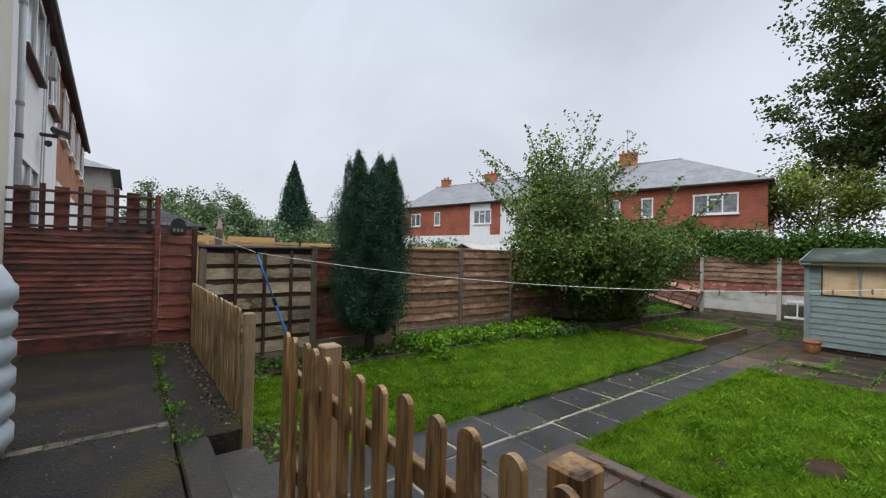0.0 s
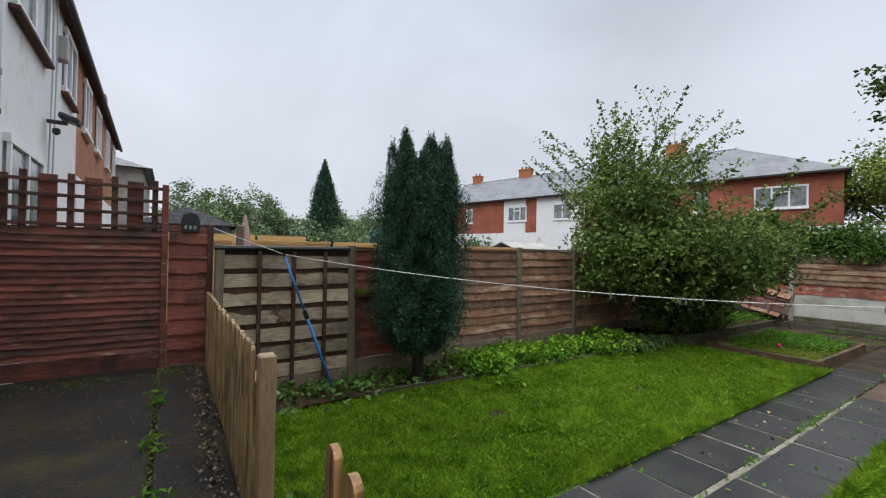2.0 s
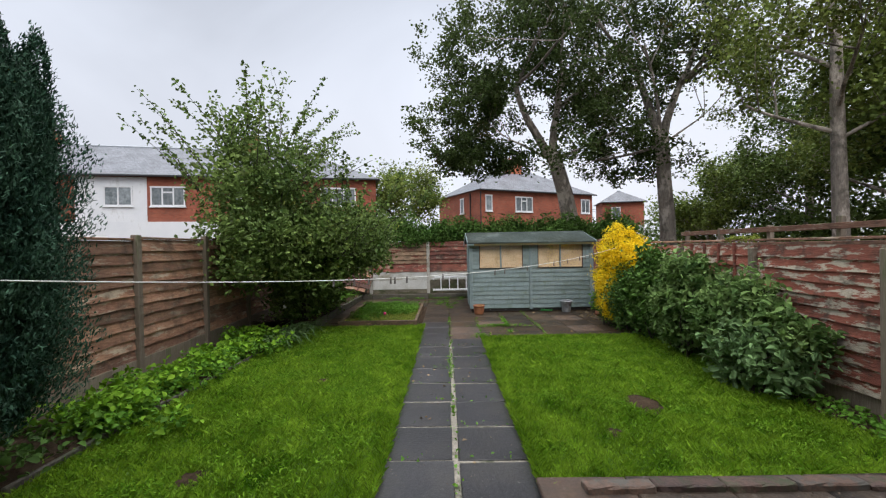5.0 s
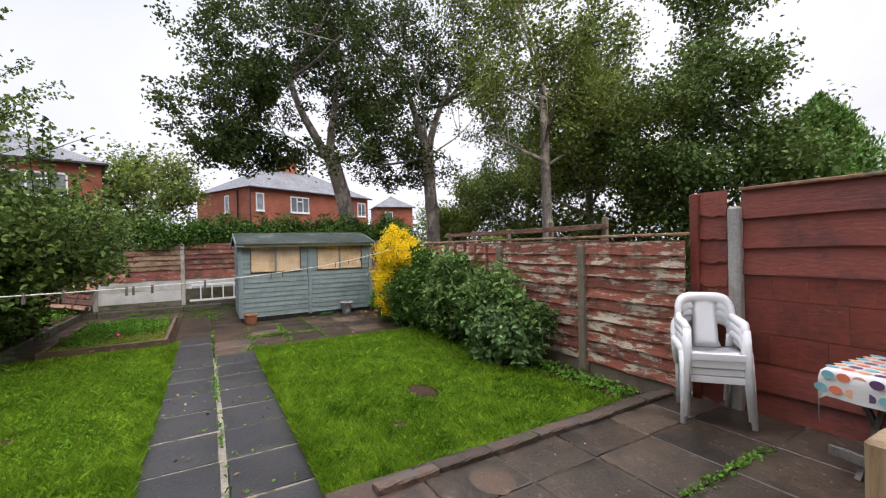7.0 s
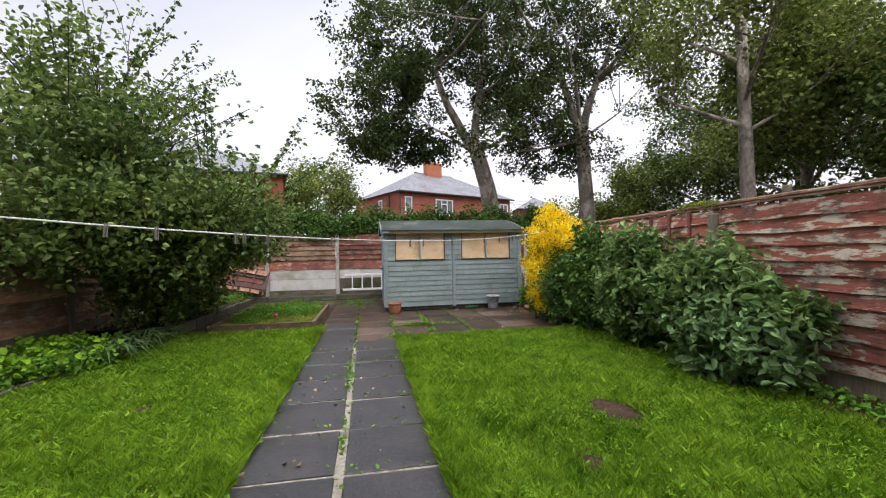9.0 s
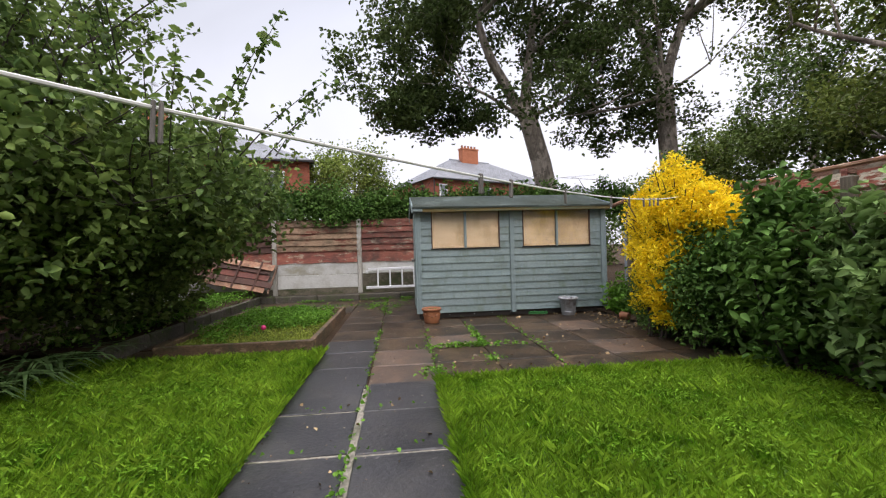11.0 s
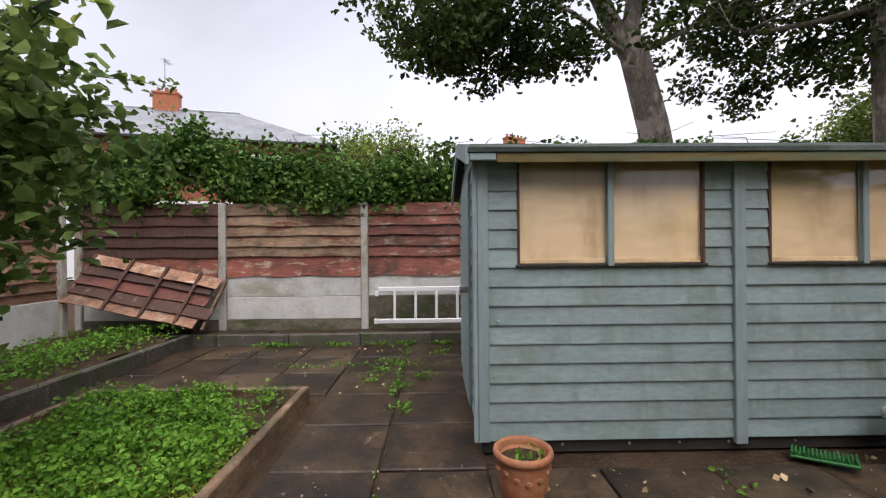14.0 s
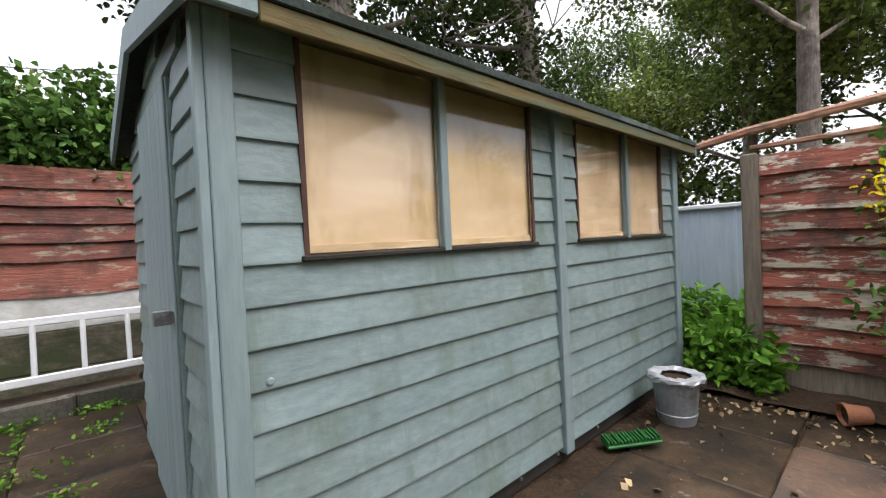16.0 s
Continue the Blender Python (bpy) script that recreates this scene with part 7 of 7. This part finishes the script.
# clover tufts in the lawns, grit and moss on the terrace, litter on the side patio
cl = np.vstack([c + R.normal(0, s, (130, 2)) for c, s in zip(np.vstack([np.c_[R.uniform(2.4, 9.2, 130), R.uniform(3.75, 5.9, 130)], np.c_[R.uniform(3.9, 8.1, 70), R.uniform(-0.3, 2.2, 70)]]), R.uniform(0.05, 0.2, 200))])
cl = clear(cl[(cl[:, 1] > 3.58) | (cl[:, 1] < 2.34)])
ground_leaves("lawn_clover", cl, 0.03, 0.018, 0.045, M_clover, 0.035, "patches of clover and plantain in the lawns", "clover", 0.35)
grit = scatter(5200, -0.6, 1.18, 2.2, 6.85)
grit = grit[(grit[:, 1] > 3.45) | (grit[:, 0] < 0.76)]
ground_leaves("terrace_grit", grit, 0.478, 0.004, 0.014, M_chip, 0.004, "loose grit and chips on the terrace", "grit")
ground_leaves("terrace_grit", np.c_[1.10 + R.normal(0, 0.04, 500), R.uniform(3.5, 6.8, 500)], 0.475, 0.008, 0.035, M_chip, 0.01, "brown debris along the picket fence foot", "debris")
mm = np.vstack([np.c_[R.uniform(-0.6, 1.15, 2600), 6.82 - np.abs(R.normal(0, 0.22, 2600))], np.c_[0.785 + R.normal(0, 0.02, 1500), R.uniform(3.0, 6.8, 1500)], np.c_[R.uniform(-0.6, 0.78, 500), 3.75 + R.normal(0, 0.06, 500)]])
keep = np.sin(mm[:, 0] * 9) + np.sin(mm[:, 1] * 7 + 1) + np.sin(mm[:, 0] * 23 + mm[:, 1] * 17) > R.uniform(-1.2, 1.0, len(mm))
ground_leaves("terrace_moss", mm[keep], 0.478, 0.008, 0.02, M_moss, 0.006, "olive moss on the wet tarmac", "moss")
sp = np.vstack([np.c_[2.2 + 0.9 * f, 0.62 - 0.45 * f] + R.normal(0, 0.03, 2) for f in R.random(260)])
sp[:, 0] = 2.527 + R.normal(0, 0.02, 260)
sp[:, 1] = R.uniform(-0.5, 0.62, 260)
ground_leaves("joint_weed", sp, 0.085, 0.012, 0.034, M_weed, 0.04, "small weeds in a joint of the side patio", "weeds")
ground_leaves("patio_grit", np.vstack([scatter(900, 1.4, 3.5, -1.1, 2.2), np.c_[3.4 + R.normal(0, 0.07, 300), R.uniform(-1.0, 2.1, 300)]]), 0.087, 0.004, 0.018, M_chip, 0.003, "pale grit and debris on the side patio", "grit")
ground_leaves("patio_grit", np.vstack([scatter(1300, 8.5, 11.4, -0.6, 3.5), scatter(500, 12.5, 14.3, 2.5, 5.7), scatter(500, 2.0, 8.4, 2.42, 3.5)]), 0.003, 0.004, 0.016, M_chip, 0.003, "pale grit and seeds on the paving", "grit")
moss = thing("moss_cushion", 3.0, 6.85, 1.15, "cushion of yellow-green moss on a fence bracket", "moss")
put("cushion", leaf_mesh("cushion", clumps((3.08, 6.82, 1.22), (0.13, 0.06, 0.035), 60, 14, 0.012), 0.015, 0.03, mat("moss_cushion", (0.12, 0.16, 0.02), (0.22, 0.26, 0.04), 0.9, 3, 9, (1, 1, 1), 0, 0.3, island=True), 0.6), moss)
cap_moss = thing("moss_cushion", 6.45, -1.0, 1.71, "yellow-green moss on the fence capping", "moss")
put("cushion", leaf_mesh("cushion", np.vstack([clumps((6.3 + 0.13 * k, -0.985, 1.715), (0.09, 0.04, 0.03), 40, 14, 0.012) for k in range(4)]), 0.015, 0.03, M_yellow_moss, 0.6), cap_moss)
part("bracket", box(2.96, 3.2, 6.76, 6.88, 1.15, 1.19, 0.004), M_fence_dark, moss)

# ---- last small things ----
fin = thing("post_ornament", 1.05, 6.93, 2.0, "black domed ornament on the red fence top", "ornament")
part("plaque", prism([(-0.09, 0.0), (0.09, 0.0), (0.095, 0.12), (0.07, 0.19), (0.0, 0.22), (-0.07, 0.19), (-0.095, 0.12)], 0.03), M_black, fin, m=pose(1.05, 6.93, 1.96))
for k in range(3):
    part("pale_mark", box(-0.06 + k * 0.045, -0.035 + k * 0.045, -0.004, 0.0, 0.03, 0.07, 0.0), M_concrete, fin, m=pose(1.05, 6.93, 1.96))
gp = thing("old_post", 1.55, 7.3, 0, "grey weathered post standing behind the fence", "post")
part("timber", box(1.51, 1.60, 7.25, 7.34, -0.05, 2.12, 0.012), M_post_wood, gp, m=pose(0, 0, 0, 0, 1.5, 0))
ps = thing("closed_parasol", 2.1, 10.5, 0, "faded pink closed parasol in a neighbouring garden", "parasol")
part("canopy", lathe([(0.02, 0.9), (0.13, 1.0), (0.15, 1.5), (0.09, 2.1), (0.02, 2.45)], 10), mat("faded_pink", (0.35, 0.22, 0.21), (0.45, 0.30, 0.28), 0.8, 3, 20, (1, 1, 1), 0.2, 0), ps, m=pose(2.1, 10.5, 0))
part("pole", tube(bmesh.new(), [(2.1, 10.5, -0.06), (2.1, 10.5, 1.0)], [0.02, 0.02], 8), M_pipe, ps)
ball = thing("pink_ball", 10.5, 4.46, 0.1, "small bright pink ball among the weeds", "ball")
part("skin", lathe([(0.0, -0.035), (0.02, -0.029), (0.033, -0.012), (0.035, 0.004), (0.028, 0.021), (0.014, 0.032), (0.0, 0.035)], 14), mat("pink_plastic", (0.65, 0.03, 0.16), (0.75, 0.05, 0.22), 0.4, 3, 20, (1, 1, 1), 0, 0), ball, m=pose(10.5, 4.46, 0.15), smooth=True)
stn = thing("garden_stone", 1.89, 6.55, 0.02, "rounded grey stone at the edge of the border", "stone")
bm = bmesh.new()
bmesh.ops.create_icosphere(bm, subdivisions=2, radius=0.12)
for v in bm.verts:
    v.co *= 1 + 0.25 * noise.noise(v.co * 9)
    v.co.z *= 0.7
part("rock", bm, M_concrete, stn, m=pose(1.89, 6.55, 0.06), smooth=True)
aer = thing("tv_aerial", 33.6, 18.9, 10.4, "thin metal television aerial on a chimney", "aerial")
AE = pose(33.5, 18.4, 10.2, 0, 0, 20)
part("mast", tube(bmesh.new(), [(0, 0, 0), (0, 0, 2.3)], [0.025, 0.02], 6), M_zinc, aer, m=AE)
part("boom", tube(bmesh.new(), [(-0.2, 0, 2.25), (1.1, 0, 2.4)], [0.018, 0.018], 5), M_zinc, aer, m=AE)
for k in range(6):
    part("element", tube(bmesh.new(), [(0.0 + k * 0.2, -0.22, 2.27 + k * 0.023), (0.0 + k * 0.2, 0.22, 2.27 + k * 0.023)], [0.01, 0.01], 4), M_zinc, aer, m=AE)
part("lower_boom", tube(bmesh.new(), [(-0.1, 0, 1.2), (0.8, 0, 1.3)], [0.018, 0.018], 5), M_zinc, aer, m=AE)
